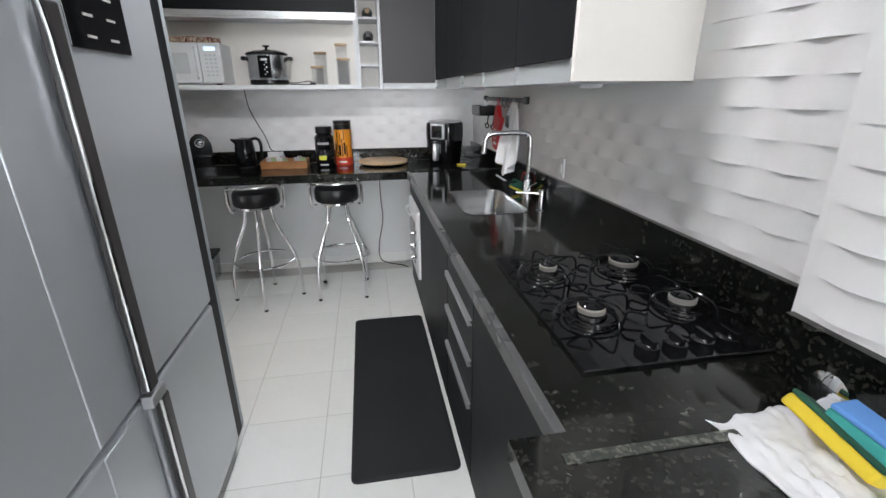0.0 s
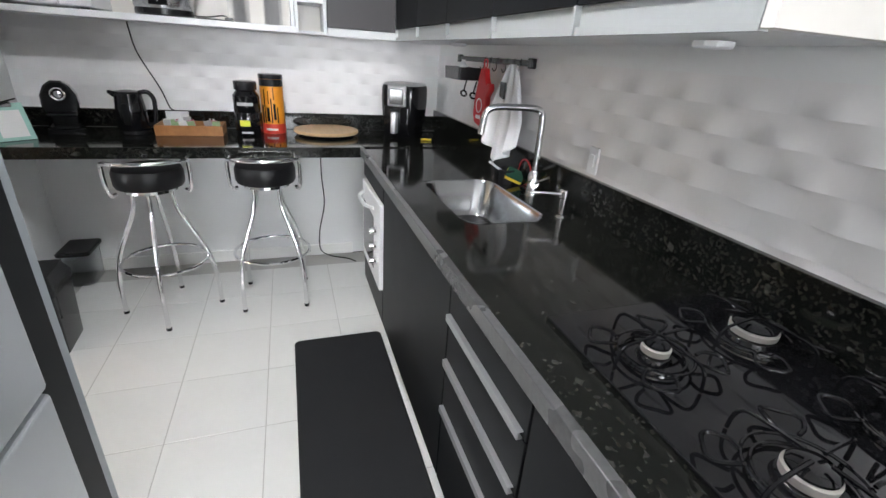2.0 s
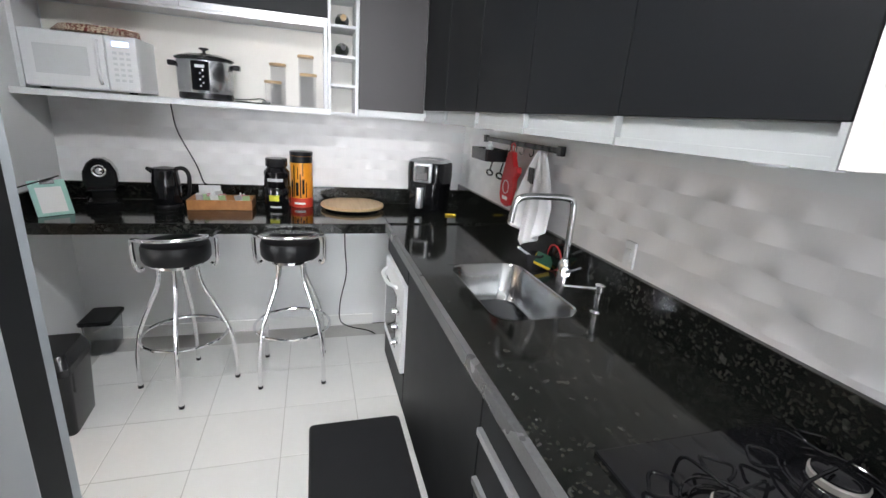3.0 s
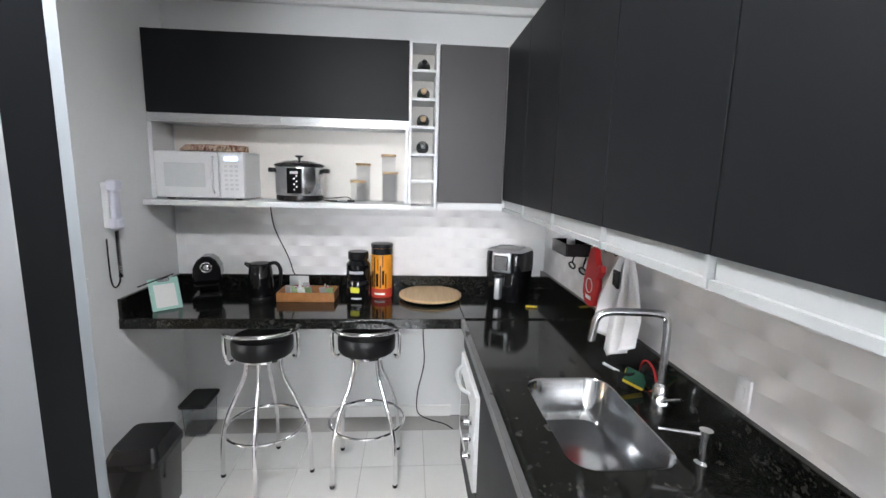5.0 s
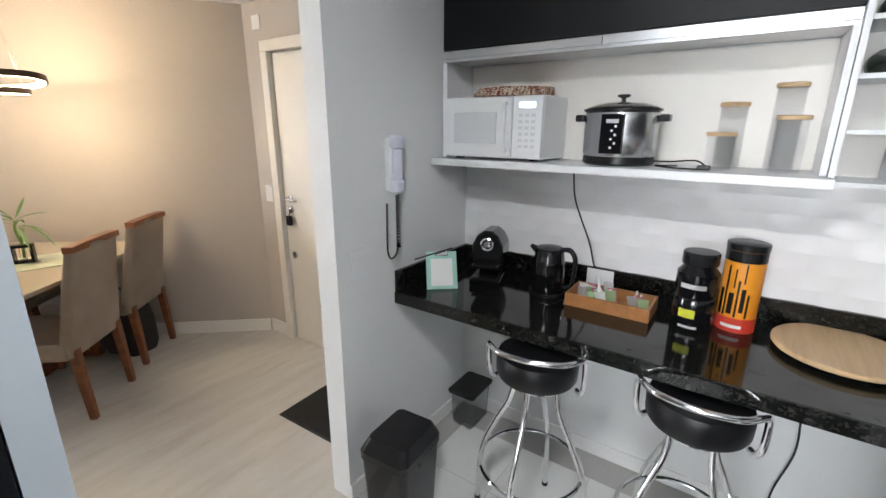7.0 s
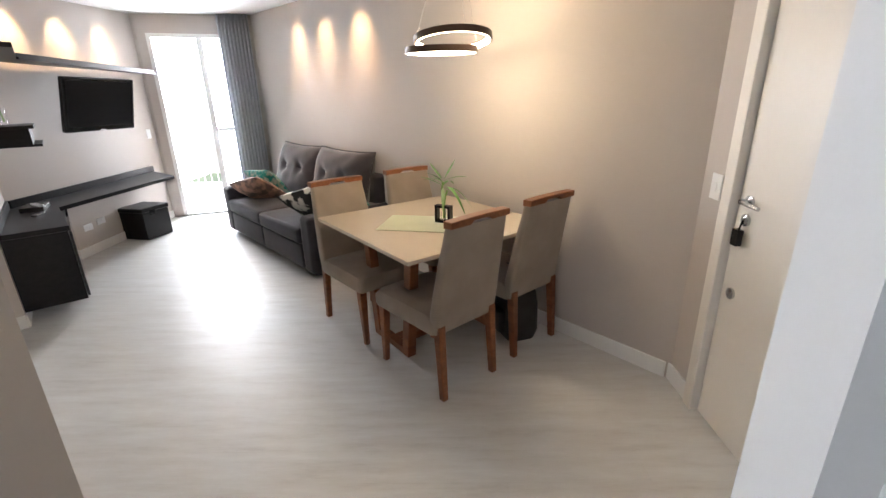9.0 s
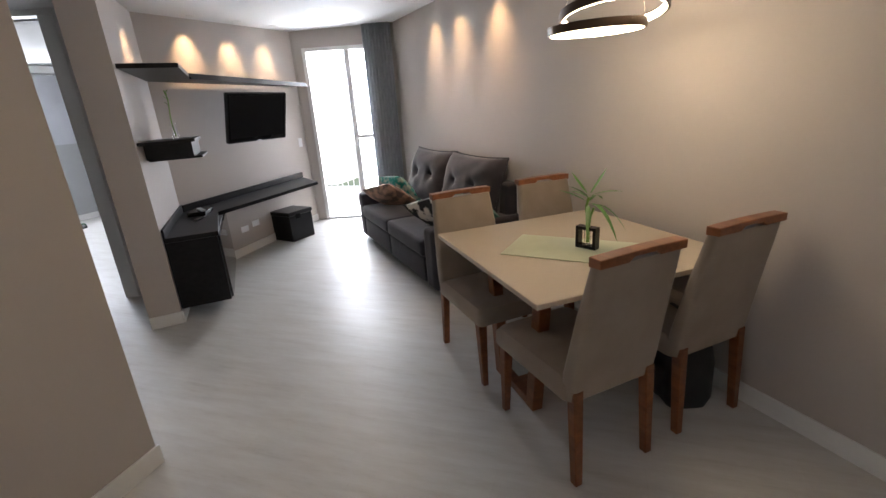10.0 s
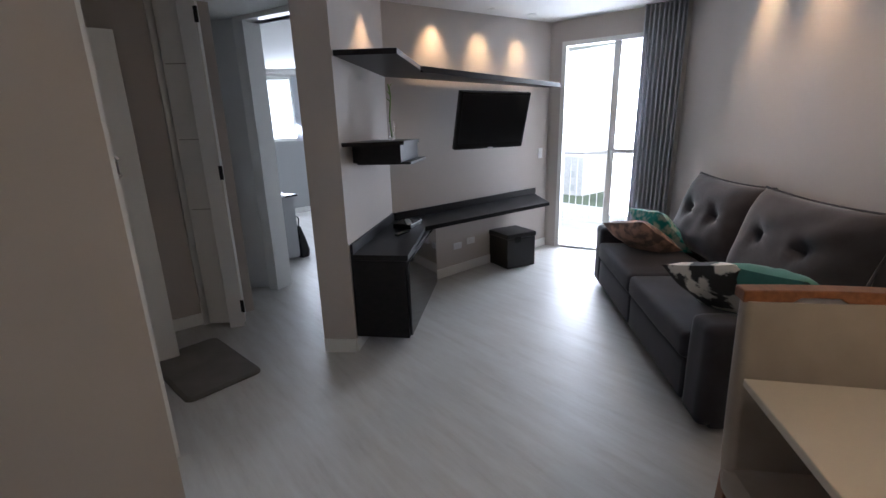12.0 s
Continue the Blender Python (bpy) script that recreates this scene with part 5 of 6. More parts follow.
def wrap(r, a0, a1, z0, z1, n=10):
    bm = bmesh.new()
    g = [[bm.verts.new((rr * math.cos(a), rr * math.sin(a), z)) for rr, z in ((r, z0), (r + 0.001, z0), (r + 0.001, z1), (r, z1))] for a in (radians(a0 + (a1 - a0) * i / n) for i in range(n + 1))]
    for a, b in zip(g, g[1:]):
        for k in range(4):
            bm.faces.new((a[k], b[k], b[(k + 1) % 4], a[(k + 1) % 4]))
    bm.faces.new(g[0])
    bm.faces.new(g[-1][::-1])
    return bm


part("label", wrap(0.0685, -125, -80, 0.045, 0.072), LIME, j, "lime yellow label patch")
part("label", wrap(0.0685, -130, -60, 0.138, 0.152), LAB, j, "pale grey lettering bar")
part("label", wrap(0.0685, -120, -70, 0.012, 0.02), LAB, j, "pale grey lettering bar")
OR = paint("orange label", (0.85, 0.32, 0.02), 0.4, vary=0.1)
REDL = paint("red label", (0.62, 0.05, 0.03), 0.4)
j = thing("protein_canister", "tall orange canister with black lettering bars and a red foot", "canister", at=(-1.068, -0.255, Z))
part("tin", lathe([(0.062, 0), (0.064, 0.004), (0.064, 0.30), (0.062, 0.305)], 32), OR, j, smooth=True)
part("lid", lathe([(0.066, 0.305), (0.067, 0.308), (0.067, 0.328), (0.062, 0.33)], 32), BLACKPLASTIC, j, smooth=True)
part("foot_band", wrap(0.0642, 0, 359.9, 0.0, 0.055, 32), REDL, j, "red band")
part("top_band", wrap(0.0642, 0, 359.9, 0.265, 0.304, 32), BLACKPLASTIC, j, "black band")
for i, (a0, a1, z0, z1) in enumerate(((-150, -138, 0.06, 0.16), (-132, -126, 0.06, 0.25), (-120, -105, 0.07, 0.15), (-98, -92, 0.06, 0.2), (-86, -74, 0.08, 0.17), (-68, -62, 0.06, 0.15), (-110, -106, 0.17, 0.24), (-84, -80, 0.19, 0.26))):
    part("lettering", wrap(0.0645, a0, a1, z0, z1, 3), BLACKPLASTIC, j)
part("lettering", wrap(0.0652, -130, -70, 0.018, 0.03), WHITEPLASTIC, j)
bd_ = thing("turntable_board", "round pale wooden board on a black base", "serving board", at=(-0.766, -0.315, Z))
part("base", lathe([(0.15, 0), (0.16, 0.004), (0.165, 0.012), (0.14, 0.014)], 40), BLACKPLASTIC, bd_, smooth=True)
part("board", lathe([(0.188, 0.014), (0.192, 0.018), (0.192, 0.028), (0.188, 0.032)], 48), PALEWOOD, bd_, smooth=True)
af = thing("air_fryer", "black air fryer with a silver top band and a pale handle", "air fryer", at=(-0.275, -0.30, Z), turn=-36)
af.scale = (1.0, 1.0, 1.1)
loops = []
for k, (z, s, dy) in enumerate(((0, 0.80, 0), (0.01, 0.85, 0), (0.10, 0.93, 0), (0.20, 0.98, 0), (0.262, 0.97, 0), (0.280, 0.93, 0), (0.288, 0.82, 0), (0.290, 0.5, 0))):
    loops.append([(x * s, y * s + dy, z) for x, y, _ in rrect(-0.125, 0.125, -0.125, 0.135, 0.06, 0)])
bm = skin(loops)
part("body", bm, BLACKGLOSS, af, smooth=True)
part("top_ring", skin([[(x * s, y * s, z) for x, y, _ in rrect(-0.125, 0.125, -0.125, 0.135, 0.06, 0)] for z, s in ((0.279, 0.94), (0.289, 0.85), (0.292, 0.74), (0.2905, 0.66))], cap=False), ALU, af, "silver top ring", smooth=True)
part("drawer", rounded(-0.085, 0.085, -0.132, -0.10, 0.03, 0.175, 0.015), BLACKGLOSS, af, smooth=True)
part("band", rounded(-0.062, 0.062, -0.134, -0.09, 0.165, 0.284, 0.014), ALU, af, "silver control frame", smooth=True)
part("display", rounded(-0.044, 0.044, -0.1375, -0.125, 0.18, 0.262, 0.004), BLACKGLASS, af, "black display")
part("handle", rounded(-0.017, 0.017, -0.180, -0.130, 0.025, 0.145, 0.008), ALU, af, "pale metal handle", smooth=True)
part("grip", rounded(-0.02, 0.02, -0.182, -0.130, 0.145, 0.163, 0.007), BLACKPLASTIC, af)
mk = thing("marker", "short yellow marker lying on the granite", "marker", at=(-0.18, -0.51, Z + 0.006), turn=-10)
part("body", rod(bmesh.new(), (-0.035, 0, 0), (0.03, 0, 0), 0.006), YEL, mk, smooth=True)

# ---- cables, phone ----
cc = thing("power_cord", "black power cord hanging from the shelf to the socket", "cord")
part("cord", tube(bmesh.new(), smooth_line([(-1.765, -0.135, 1.462), (-1.76, -0.15, 1.42), (-1.74, -0.155, 1.30), (-1.66, -0.16, 1.12), (-1.63, -0.16, 1.02), (-1.61, -0.15, 1.0)], 8), 0.004, 6), BLACKPLASTIC, cc, smooth=True)
cc = thing("power_cord", "black power cord hanging under the bar to the floor", "cord")
part("cord", tube(bmesh.new(), smooth_line([(-0.80, FAR - 0.03, 0.845), (-0.80, FAR - 0.03, 0.6), (-0.79, FAR - 0.03, 0.4), (-0.83, FAR - 0.04, 0.2), (-0.83, FAR - 0.05, 0.06), (-0.76, FAR - 0.06, 0.01), (-0.65, -0.24, 0.006), (-0.60, -0.3, 0.006)], 8), 0.004, 6), BLACKPLASTIC, cc, smooth=True)
ph = thing("door_phone", "white wall door phone with a black coiled cord", "intercom phone", at=(LEFT, -0.735, 1.35))
part("cradle", rounded(0.0, 0.03, -0.026, 0.026, 0.01, 0.23, 0.008), WHITEPLASTIC, ph)
bm = rounded(0.034, 0.058, -0.026, 0.026, 0.01, 0.235, 0.010)
rounded(0.024, 0.068, -0.030, 0.030, 0.005, 0.06, 0.012, bm=bm)
rounded(0.024, 0.068, -0.030, 0.030, 0.185, 0.24, 0.012, bm=bm)
LILAC = paint("pale lilac plastic", (0.70, 0.71, 0.80), 0.3, vary=0.02, relief=0)
part("handset", bm, LILAC, ph, smooth=True)
pts = []
for i in range(150):
    t = i / 149
    c = Vector((0.035, 0.01 + 0.0 * t, -0.005 - 0.24 * t)) if t < 0.7 else Vector((0.035, 0.01 - 0.0 * t, -0.005 - 0.24 * 0.7 - 0.06 * math.sin((t - 0.7) / 0.3 * math.pi / 2)))
    pts.append(c + Vector((0.008 * math.cos(i * 0.9), 0.008 * math.sin(i * 0.9), 0)))
cord = part("coil", tube(bmesh.new(), pts, 0.0028, 5), BLACKPLASTIC, ph, "black coiled cord", smooth=True)
part("cord", tube(bmesh.new(), smooth_line([(0.035, 0.01, -0.21), (0.035, -0.005, -0.26), (0.035, -0.04, -0.275), (0.03, -0.055, -0.24), (0.02, -0.045, -0.15), (0.01, -0.03, -0.04)], 6), 0.004, 6), BLACKPLASTIC, ph, smooth=True)

# ---- on the kitchen floor ----
mat_ = thing("floor_mat", "long black cushioned kitchen mat along the cabinets", "mat", at=(-0.815, -1.84, -0.003))
bm = skin([rrect(-0.22, 0.22, -0.655, 0.655, 0.03, 0.0), rrect(-0.22, 0.22, -0.655, 0.655, 0.03, 0.008), rrect(-0.21, 0.21, -0.645, 0.645, 0.025, 0.015)])
part("mat", bm, RUBBER, mat_)
bn = thing("pedal_bin", "black plastic pedal bin with a sloping lid, closed", "waste bin", at=(-2.145, -0.935, -0.003), turn=4)
bn.scale = (0.95, 0.95, 1.13)
part("body", skin([rrect(-0.105, 0.105, -0.13, 0.13, 0.03, 0.0), rrect(-0.12, 0.12, -0.145, 0.145, 0.035, 0.27)]), BLACKGLOSS, bn, smooth=True)
bm = skin([rrect(-0.125, 0.125, -0.15, 0.15, 0.035, 0.271), rrect(-0.125, 0.125, -0.15, 0.15, 0.035, 0.30), rrect(-0.10, 0.10, -0.11, 0.13, 0.03, 0.345)])
part("lid", bm, BLACKPLASTIC, bn)
part("pedal", rounded(-0.04, 0.04, -0.165, -0.13, 0.008, 0.02, 0.004), STEEL, bn, "metal pedal")
tb = thing("food_container", "clear plastic container with a black lid by the wall", "container", at=(-2.22, -0.24, -0.003), turn=1)
tb.scale = (0.86, 1.0, 0.67)
PLAST = glass("clear plastic", (0.92, 0.95, 0.96), 0.12)
part("body", skin([rrect(-0.075, 0.075, -0.09, 0.09, 0.02, 0.0), rrect(-0.085, 0.085, -0.10, 0.10, 0.02, 0.30), rrect(-0.082, 0.082, -0.097, 0.097, 0.02, 0.30), rrect(-0.073, 0.073, -0.088, 0.088, 0.02, 0.004)]), PLAST, tb, smooth=True)
part("lid", skin([rrect(-0.095, 0.095, -0.115, 0.115, 0.02, 0.301), rrect(-0.098, 0.098, -0.118, 0.118, 0.02, 0.325), rrect(-0.09, 0.09, -0.11, 0.11, 0.02, 0.335)]), BLACKPLASTIC, tb)
part("scoop", rod(bmesh.new(), (-0.04, -0.04, 0.2), (0.05, 0.0, 0.25), 0.012), WHITEPLASTIC, tb, "white scoop")


def stool(at, turn, label, legs=45):
    t = thing("bar_stool", label, "bar stool", "bar stools", at=at, turn=turn)
    s = part("seat", lathe([(0.13, 0.706), (0.147, 0.712), (0.154, 0.726), (0.155, 0.782), (0.147, 0.802), (0.10, 0.812), (0.02, 0.814)], 36), LEATHER, t, "round padded black vinyl seat", smooth=True)
    part("seat_plate", lathe([(0.09, 0.689), (0.12, 0.689), (0.12, 0.705), (0.09, 0.705)], 28), CHROME, t)
    bm = bmesh.new()
    line = [(-0.150, 0.01, 0.672), (-0.166, -0.01, 0.672), (-0.178, -0.03, 0.715), (-0.178, -0.05, 0.82), (-0.162, -0.09, 0.846), (-0.11, -0.150, 0.852), (0, -0.172, 0.852)]
    line += [(-x, y, z) for x, y, z in line[-2::-1]]
    tube(bm, smooth_line(line, 5), 0.0105, 10)
    part("back_rail", bm, CHROME, t, "bent chrome back rail", smooth=True)
    for k in range(4):
        a = radians(legs + 90 * k)
        bm = bmesh.new()
        tube(bm, smooth_line([(r * math.cos(a), r * math.sin(a), z) for r, z in ((0.088, 0.70), (0.090, 0.63), (0.106, 0.56), (0.152, 0.46), (0.200, 0.345), (0.223, 0.25), (0.233, 0.15), (0.235, 0.012))], 5), 0.0115, 10)
        leg = part("leg", bm, CHROME, t, smooth=True)
        part("foot", rod(bmesh.new(), (0.2352 * math.cos(a), 0.2352 * math.sin(a), 0.0), (0.2352 * math.cos(a), 0.2352 * math.sin(a), 0.014), 0.0135), BLACKPLASTIC, leg, "black rubber foot")
    part("foot_ring", tube(bmesh.new(), [(0.204 * math.cos(a), 0.204 * math.sin(a), 0.300) for a in (2 * math.pi * i / 48 for i in range(48))], 0.008, 8, True), CHROME, t, "chrome foot ring", smooth=True)
    return t


stool((-1.66, -0.692, -0.003), 12, "chrome bar stool with a black vinyl seat, turned a little", 81)
stool((-1.122, -0.655, -0.003), -2, "chrome bar stool with a black vinyl seat, square to the bar", 46)


# ---- living room ----
TA = 38.0
tb_ = thing("dining_table", "square dining table with a cream lacquered top on red-brown legs", "dining table", at=(-3.98, -1.66, 0), turn=180 + TA)
part("tabletop", rounded(0, 1.13, -1.10, 0, 0.775, 0.80, 0.005), TABLETOP, tb_)
part("under_frame", one(0.18, 0.95, -0.92, -0.18, 0.745, 0.774), REDWOOD, tb_)
for x, y in ((0.30, -0.22), (0.83, -0.22), (0.30, -0.88), (0.83, -0.88)):
    s = -1 if y > -0.5 else 1
    bm = bmesh.new()
    sx = -0.10 if x < 0.5 else 0.10
    q = [Vector((x - 0.035, y - 0.03, 0.745)), Vector((x + 0.035, y - 0.03, 0.745)), Vector((x + 0.035, y + 0.03, 0.745)), Vector((x - 0.035, y + 0.03, 0.745))]
    lo = [bm.verts.new(v + Vector((-sx * 0.9, 0, -0.745))) for v in q]
    hi = [bm.verts.new(v) for v in q]
    bm.faces.new(lo[::-1])
    bm.faces.new(hi)
    for i in range(4):
        bm.faces.new((lo[i], lo[(i + 1) % 4], hi[(i + 1) % 4], hi[i]))
    part("leg", bm, REDWOOD, tb_, bevel=0.004)
for y in (-0.22, -0.88):
    part("foot_bar", one(0.42, 0.71, y - 0.028, y + 0.028, 0.0, 0.05), REDWOOD, tb_, bevel=0.004)
part("cross_bar", one(0.52, 0.60, -0.85, -0.25, 0.0, 0.05), REDWOOD, tb_, bevel=0.004)
RUNG = fabric("sage woven runner", (0.42, 0.44, 0.30), (0.50, 0.52, 0.37), scale=220)
rn = thing("table_mat", "sage green woven mat laid diagonally on the table", "table mat", at=(-4.66, -1.56, 0.8015), turn=180 + TA + 42)
part("mat", prism([(-0.32, -0.18), (0.32, -0.18), (0.32, 0.18), (-0.32, 0.18)], 0, 0.003), RUNG, rn)
BAMB = paint("bamboo green", (0.16, 0.30, 0.06), 0.5, vary=0.3)
LEAFG = paint("bamboo leaf", (0.075, 0.18, 0.035), 0.45, vary=0.4)


def leaf(bm, base, dirv, length, width, droop):
    base, d = Vector(base), Vector(dirv).normalized()
    side = d.cross(Vector((0, 0, 1))).normalized()
    rows = []
    for i in range(9):
        t = i / 8
        c = base + d * length * t - Vector((0, 0, droop * t * t))
        w = width * math.sin(math.pi * min(1, t * 0.92 + 0.08)) ** 0.8
        rows.append([bm.verts.new(c - side * w), bm.verts.new(c - Vector((0, 0, w * 0.35))), bm.verts.new(c + side * w)])
    for a, b in zip(rows, rows[1:]):
        for k in range(2):
            bm.faces.new((a[k], a[k + 1], b[k + 1], b[k]))


pl = thing("lucky_bamboo", "lucky bamboo in a black open-frame vase on the table", "potted plant", at=(-4.68, -1.49, 0.805), turn=60)
bm = one(-0.055, 0.055, -0.02, 0.02, 0, 0.016)
box(bm, -0.055, 0.055, -0.02, 0.02, 0.096, 0.112)
box(bm, -0.055, -0.039, -0.02, 0.02, 0.016, 0.096)
box(bm, 0.039, 0.055, -0.02, 0.02, 0.016, 0.096)
part("vase_frame", bm, BLACKPLASTIC, pl, "square black frame")
part("glass_tube", lathe([(0.014, 0.018), (0.016, 0.02), (0.016, 0.10), (0.0145, 0.10), (0.0145, 0.022)], 18), GLASS, pl, smooth=True)
bm = bmesh.new()
tube(bm, smooth_line([(0, 0, 0.03), (0.004, 0, 0.12), (-0.01, 0.0, 0.20), (0.0, 0, 0.26)], 5), 0.007)
tube(bm, smooth_line([(0.004, 0.004, 0.03), (0.01, 0.0, 0.15), (0.03, 0.0, 0.21)], 5), 0.006)
part("stem", bm, BAMB, pl, smooth=True)
for i, (a, z, ln, dr_, up) in enumerate(((10, 0.25, 0.17, 0.03, 0.5), (160, 0.24, 0.20, 0.05, 0.35), (200, 0.22, 0.16, 0.02, 0.6), (60, 0.26, 0.14, 0.0, 1.4), (300, 0.20, 0.19, 0.10, 0.25), (340, 0.21, 0.20, 0.12, 0.3), (95, 0.22, 0.17, 0.06, 0.5), (250, 0.25, 0.15, 0.02, 0.8), (20, 0.20, 0.18, 0.11, 0.35), (180, 0.26, 0.13, 0.0, 1.1))):
    bm = bmesh.new()
    leaf(bm, (0.01 * math.cos(radians(a)), 0.01 * math.sin(radians(a)), z + 0.02), (math.cos(radians(a)), math.sin(radians(a)), up), ln * 1.02, 0.012, dr_ * 1.7)
    part("leaf", bm, LEAFG, pl, smooth=True)


def dining_chair():
    t = thing("dining_chair", "high-backed dining chair in taupe suede with red-brown legs and top rail", "chair", "chairs round the table")
    for x in (-0.195, 0.195):
        bm = bmesh.new()
        for (y0, z0, y1, z1, s0, s1) in ((0.0, 0.0, 0.03, 0.44, 0.018, 0.024),):
            lo = [bm.verts.new((x + a * s0, y0 + b * s0, z0)) for a, b in ((-1, -1), (1, -1), (1, 1), (-1, 1))]
            hi = [bm.verts.new((x * 0.98 + a * s1, y1 + b * s1, z1)) for a, b in ((-1, -1), (1, -1), (1, 1), (-1, 1))]
            bm.faces.new(lo[::-1])
            bm.faces.new(hi)
            for i in range(4):
                bm.faces.new((lo[i], lo[(i + 1) % 4], hi[(i + 1) % 4], hi[i]))
        part("leg", bm, REDWOOD, t, bevel=0.004)
        bm = bmesh.new()
        lo = [bm.verts.new((x + a * 0.016, 0.545 + b * 0.016, 0)) for a, b in ((-1, -1), (1, -1), (1, 1), (-1, 1))]
        hi = [bm.verts.new((x + a * 0.026, 0.525 + b * 0.026, 0.42)) for a, b in ((-1, -1), (1, -1), (1, 1), (-1, 1))]
        bm.faces.new(lo[::-1])
        bm.faces.new(hi)
        for i in range(4):
            bm.faces.new((lo[i], lo[(i + 1) % 4], hi[(i + 1) % 4], hi[i]))
        part("leg", bm, REDWOOD, t, bevel=0.004)
    bm = skin([rrect(-0.225, 0.225, 0.04, 0.575, 0.03, 0.385), rrect(-0.232, 0.232, 0.03, 0.585, 0.035, 0.40), rrect(-0.232, 0.232, 0.03, 0.585, 0.035, 0.455), rrect(-0.215, 0.215, 0.05, 0.57, 0.05, 0.482), rrect(-0.15, 0.15, 0.12, 0.50, 0.05, 0.49)])
    bm.faces.new([v for v in bm.verts][:28][::-1])
    part("seat", bm, SUEDE, t, smooth=True)
    prof = [(0.395, 0.015, 0.085, 0.222), (0.50, 0.0, 0.075, 0.226), (0.62, -0.018, 0.05, 0.222), (0.78, -0.045, 0.018, 0.214), (0.90, -0.068, -0.01, 0.206), (0.985, -0.082, -0.028, 0.200)]
    loops = [rrect(-w, w, y0, y1, 0.022, z, 4) for z, y0, y1, w in prof]
    bm = skin(loops)
    bm.faces.new([v for v in bm.verts][:len(loops[0])][::-1])
    part("backrest", bm, SUEDE, t, "padded suede back", smooth=True)
    bm = bmesh.new()
    n = 16
    rows = []
    for i in range(n + 1):
        u = i / n * 2 - 1
        dip = 0.016 * max(0, math.cos(u * math.pi * 1.1)) if abs(u) < 0.45 else 0
        zt, zb = 1.022 - 0.004 * u * u, 0.984 + (0.018 if abs(u) < 0.28 else 0.0)
        rows.append([bm.verts.new((u * 0.206, y, z)) for y, z in ((-0.092, zb), (-0.092, zt), (-0.034, zt), (-0.034, zb - 0.004))])
    for a, b in zip(rows, rows[1:]):
        for k in range(4):
            bm.faces.new((a[k], b[k], b[(k + 1) % 4], a[(k + 1) % 4]))
    bm.faces.new(rows[0])
    bm.faces.new(rows[-1][::-1])
    part("top_rail", bm, REDWOOD, t, "polished red-brown top rail", bevel=0.004)
    return t


ch = dining_chair()
ch.matrix_world = pose(-4.10, -1.353, 0, 0, 0, 90 + ANG + 1)
for x, y, a in ((-4.518, -0.914, 90 + ANG), (-5.09, -2.235, ANG - 90), (-5.56, -1.77, ANG - 92)):
    copy_thing(ch, pose(x, y, 0, 0, 0, a))
bp = thing("backpack", "black backpack standing on the floor against the wall under the table", "backpack", at=(-4.72, -1.02, 0), turn=20)
bm = skin([rrect(-0.15, 0.15, -0.10, 0.10, 0.05, 0.0), rrect(-0.165, 0.165, -0.12, 0.12, 0.06, 0.06), rrect(-0.165, 0.165, -0.115, 0.115, 0.06, 0.25), rrect(-0.14, 0.14, -0.09, 0.10, 0.06, 0.38), rrect(-0.08, 0.08, -0.05, 0.07, 0.04, 0.44)])
BAG = fabric("black nylon", (0.008, 0.008, 0.009), (0.02, 0.02, 0.022), sheen=0.1, rough=0.6, big=12)
part("body", bm, BAG, bp, smooth=True)
part("pocket", rounded(-0.11, 0.11, -0.16, -0.10, 0.05, 0.22, 0.025), BAG, bp, smooth=True)
part("strap", tube(bmesh.new(), smooth_line([(-0.08, -0.02, 0.43), (-0.05, -0.03, 0.49), (0.05, -0.03, 0.49), (0.08, -0.02, 0.43)], 5), 0.009), BAG, bp, smooth=True)

# sofa
SA = 43.5
sf = thing("sofa", "two-seat charcoal velvet retractable sofa with tufted loose back cushions", "sofa", at=(-5.65, -2.69, 0), turn=180 + SA)
SL, SD = 2.28, 0.92


def soft(x0, x1, y0, y1, z0, z1, r, puff=0.0, m=None, seg=4, tuft=()):
    bm = bmesh.new()
    box(bm, x0, x1, y0, y1, z0, z1)
    bmesh.ops.bevel(bm, geom=list(bm.edges), offset=r, segments=seg, affect="EDGES", profile=0.5)
    bmesh.ops.subdivide_edges(bm, edges=[e for e in bm.edges if e.calc_length() > 0.08], cuts=6, use_grid_fill=True)
    c, h = Vector(((x0 + x1) / 2, (y0 + y1) / 2, (z0 + z1) / 2)), Vector((abs(x1 - x0) / 2, abs(y1 - y0) / 2, abs(z1 - z0) / 2))
    thin = min(range(3), key=lambda i: h[i])
    for v in bm.verts:
        d = v.co - c
        a, b = [d[i] / h[i] for i in range(3) if i != thin]
        f = max(0, (1 - a * a) * (1 - b * b))
        k = 1 + puff * f / max(h[thin], 1e-3)
        for ta, tb2, dep in tuft:
            k -= dep / h[thin] * math.exp(-(((a - ta) * 5) ** 2 + ((b - tb2) * 5) ** 2))
        v.co[thin] = c[thin] + d[thin] * k
        v.co += 0.004 * noise.noise_vector(v.co * 6)
    if m:
        bm.transform(m)
    return bm


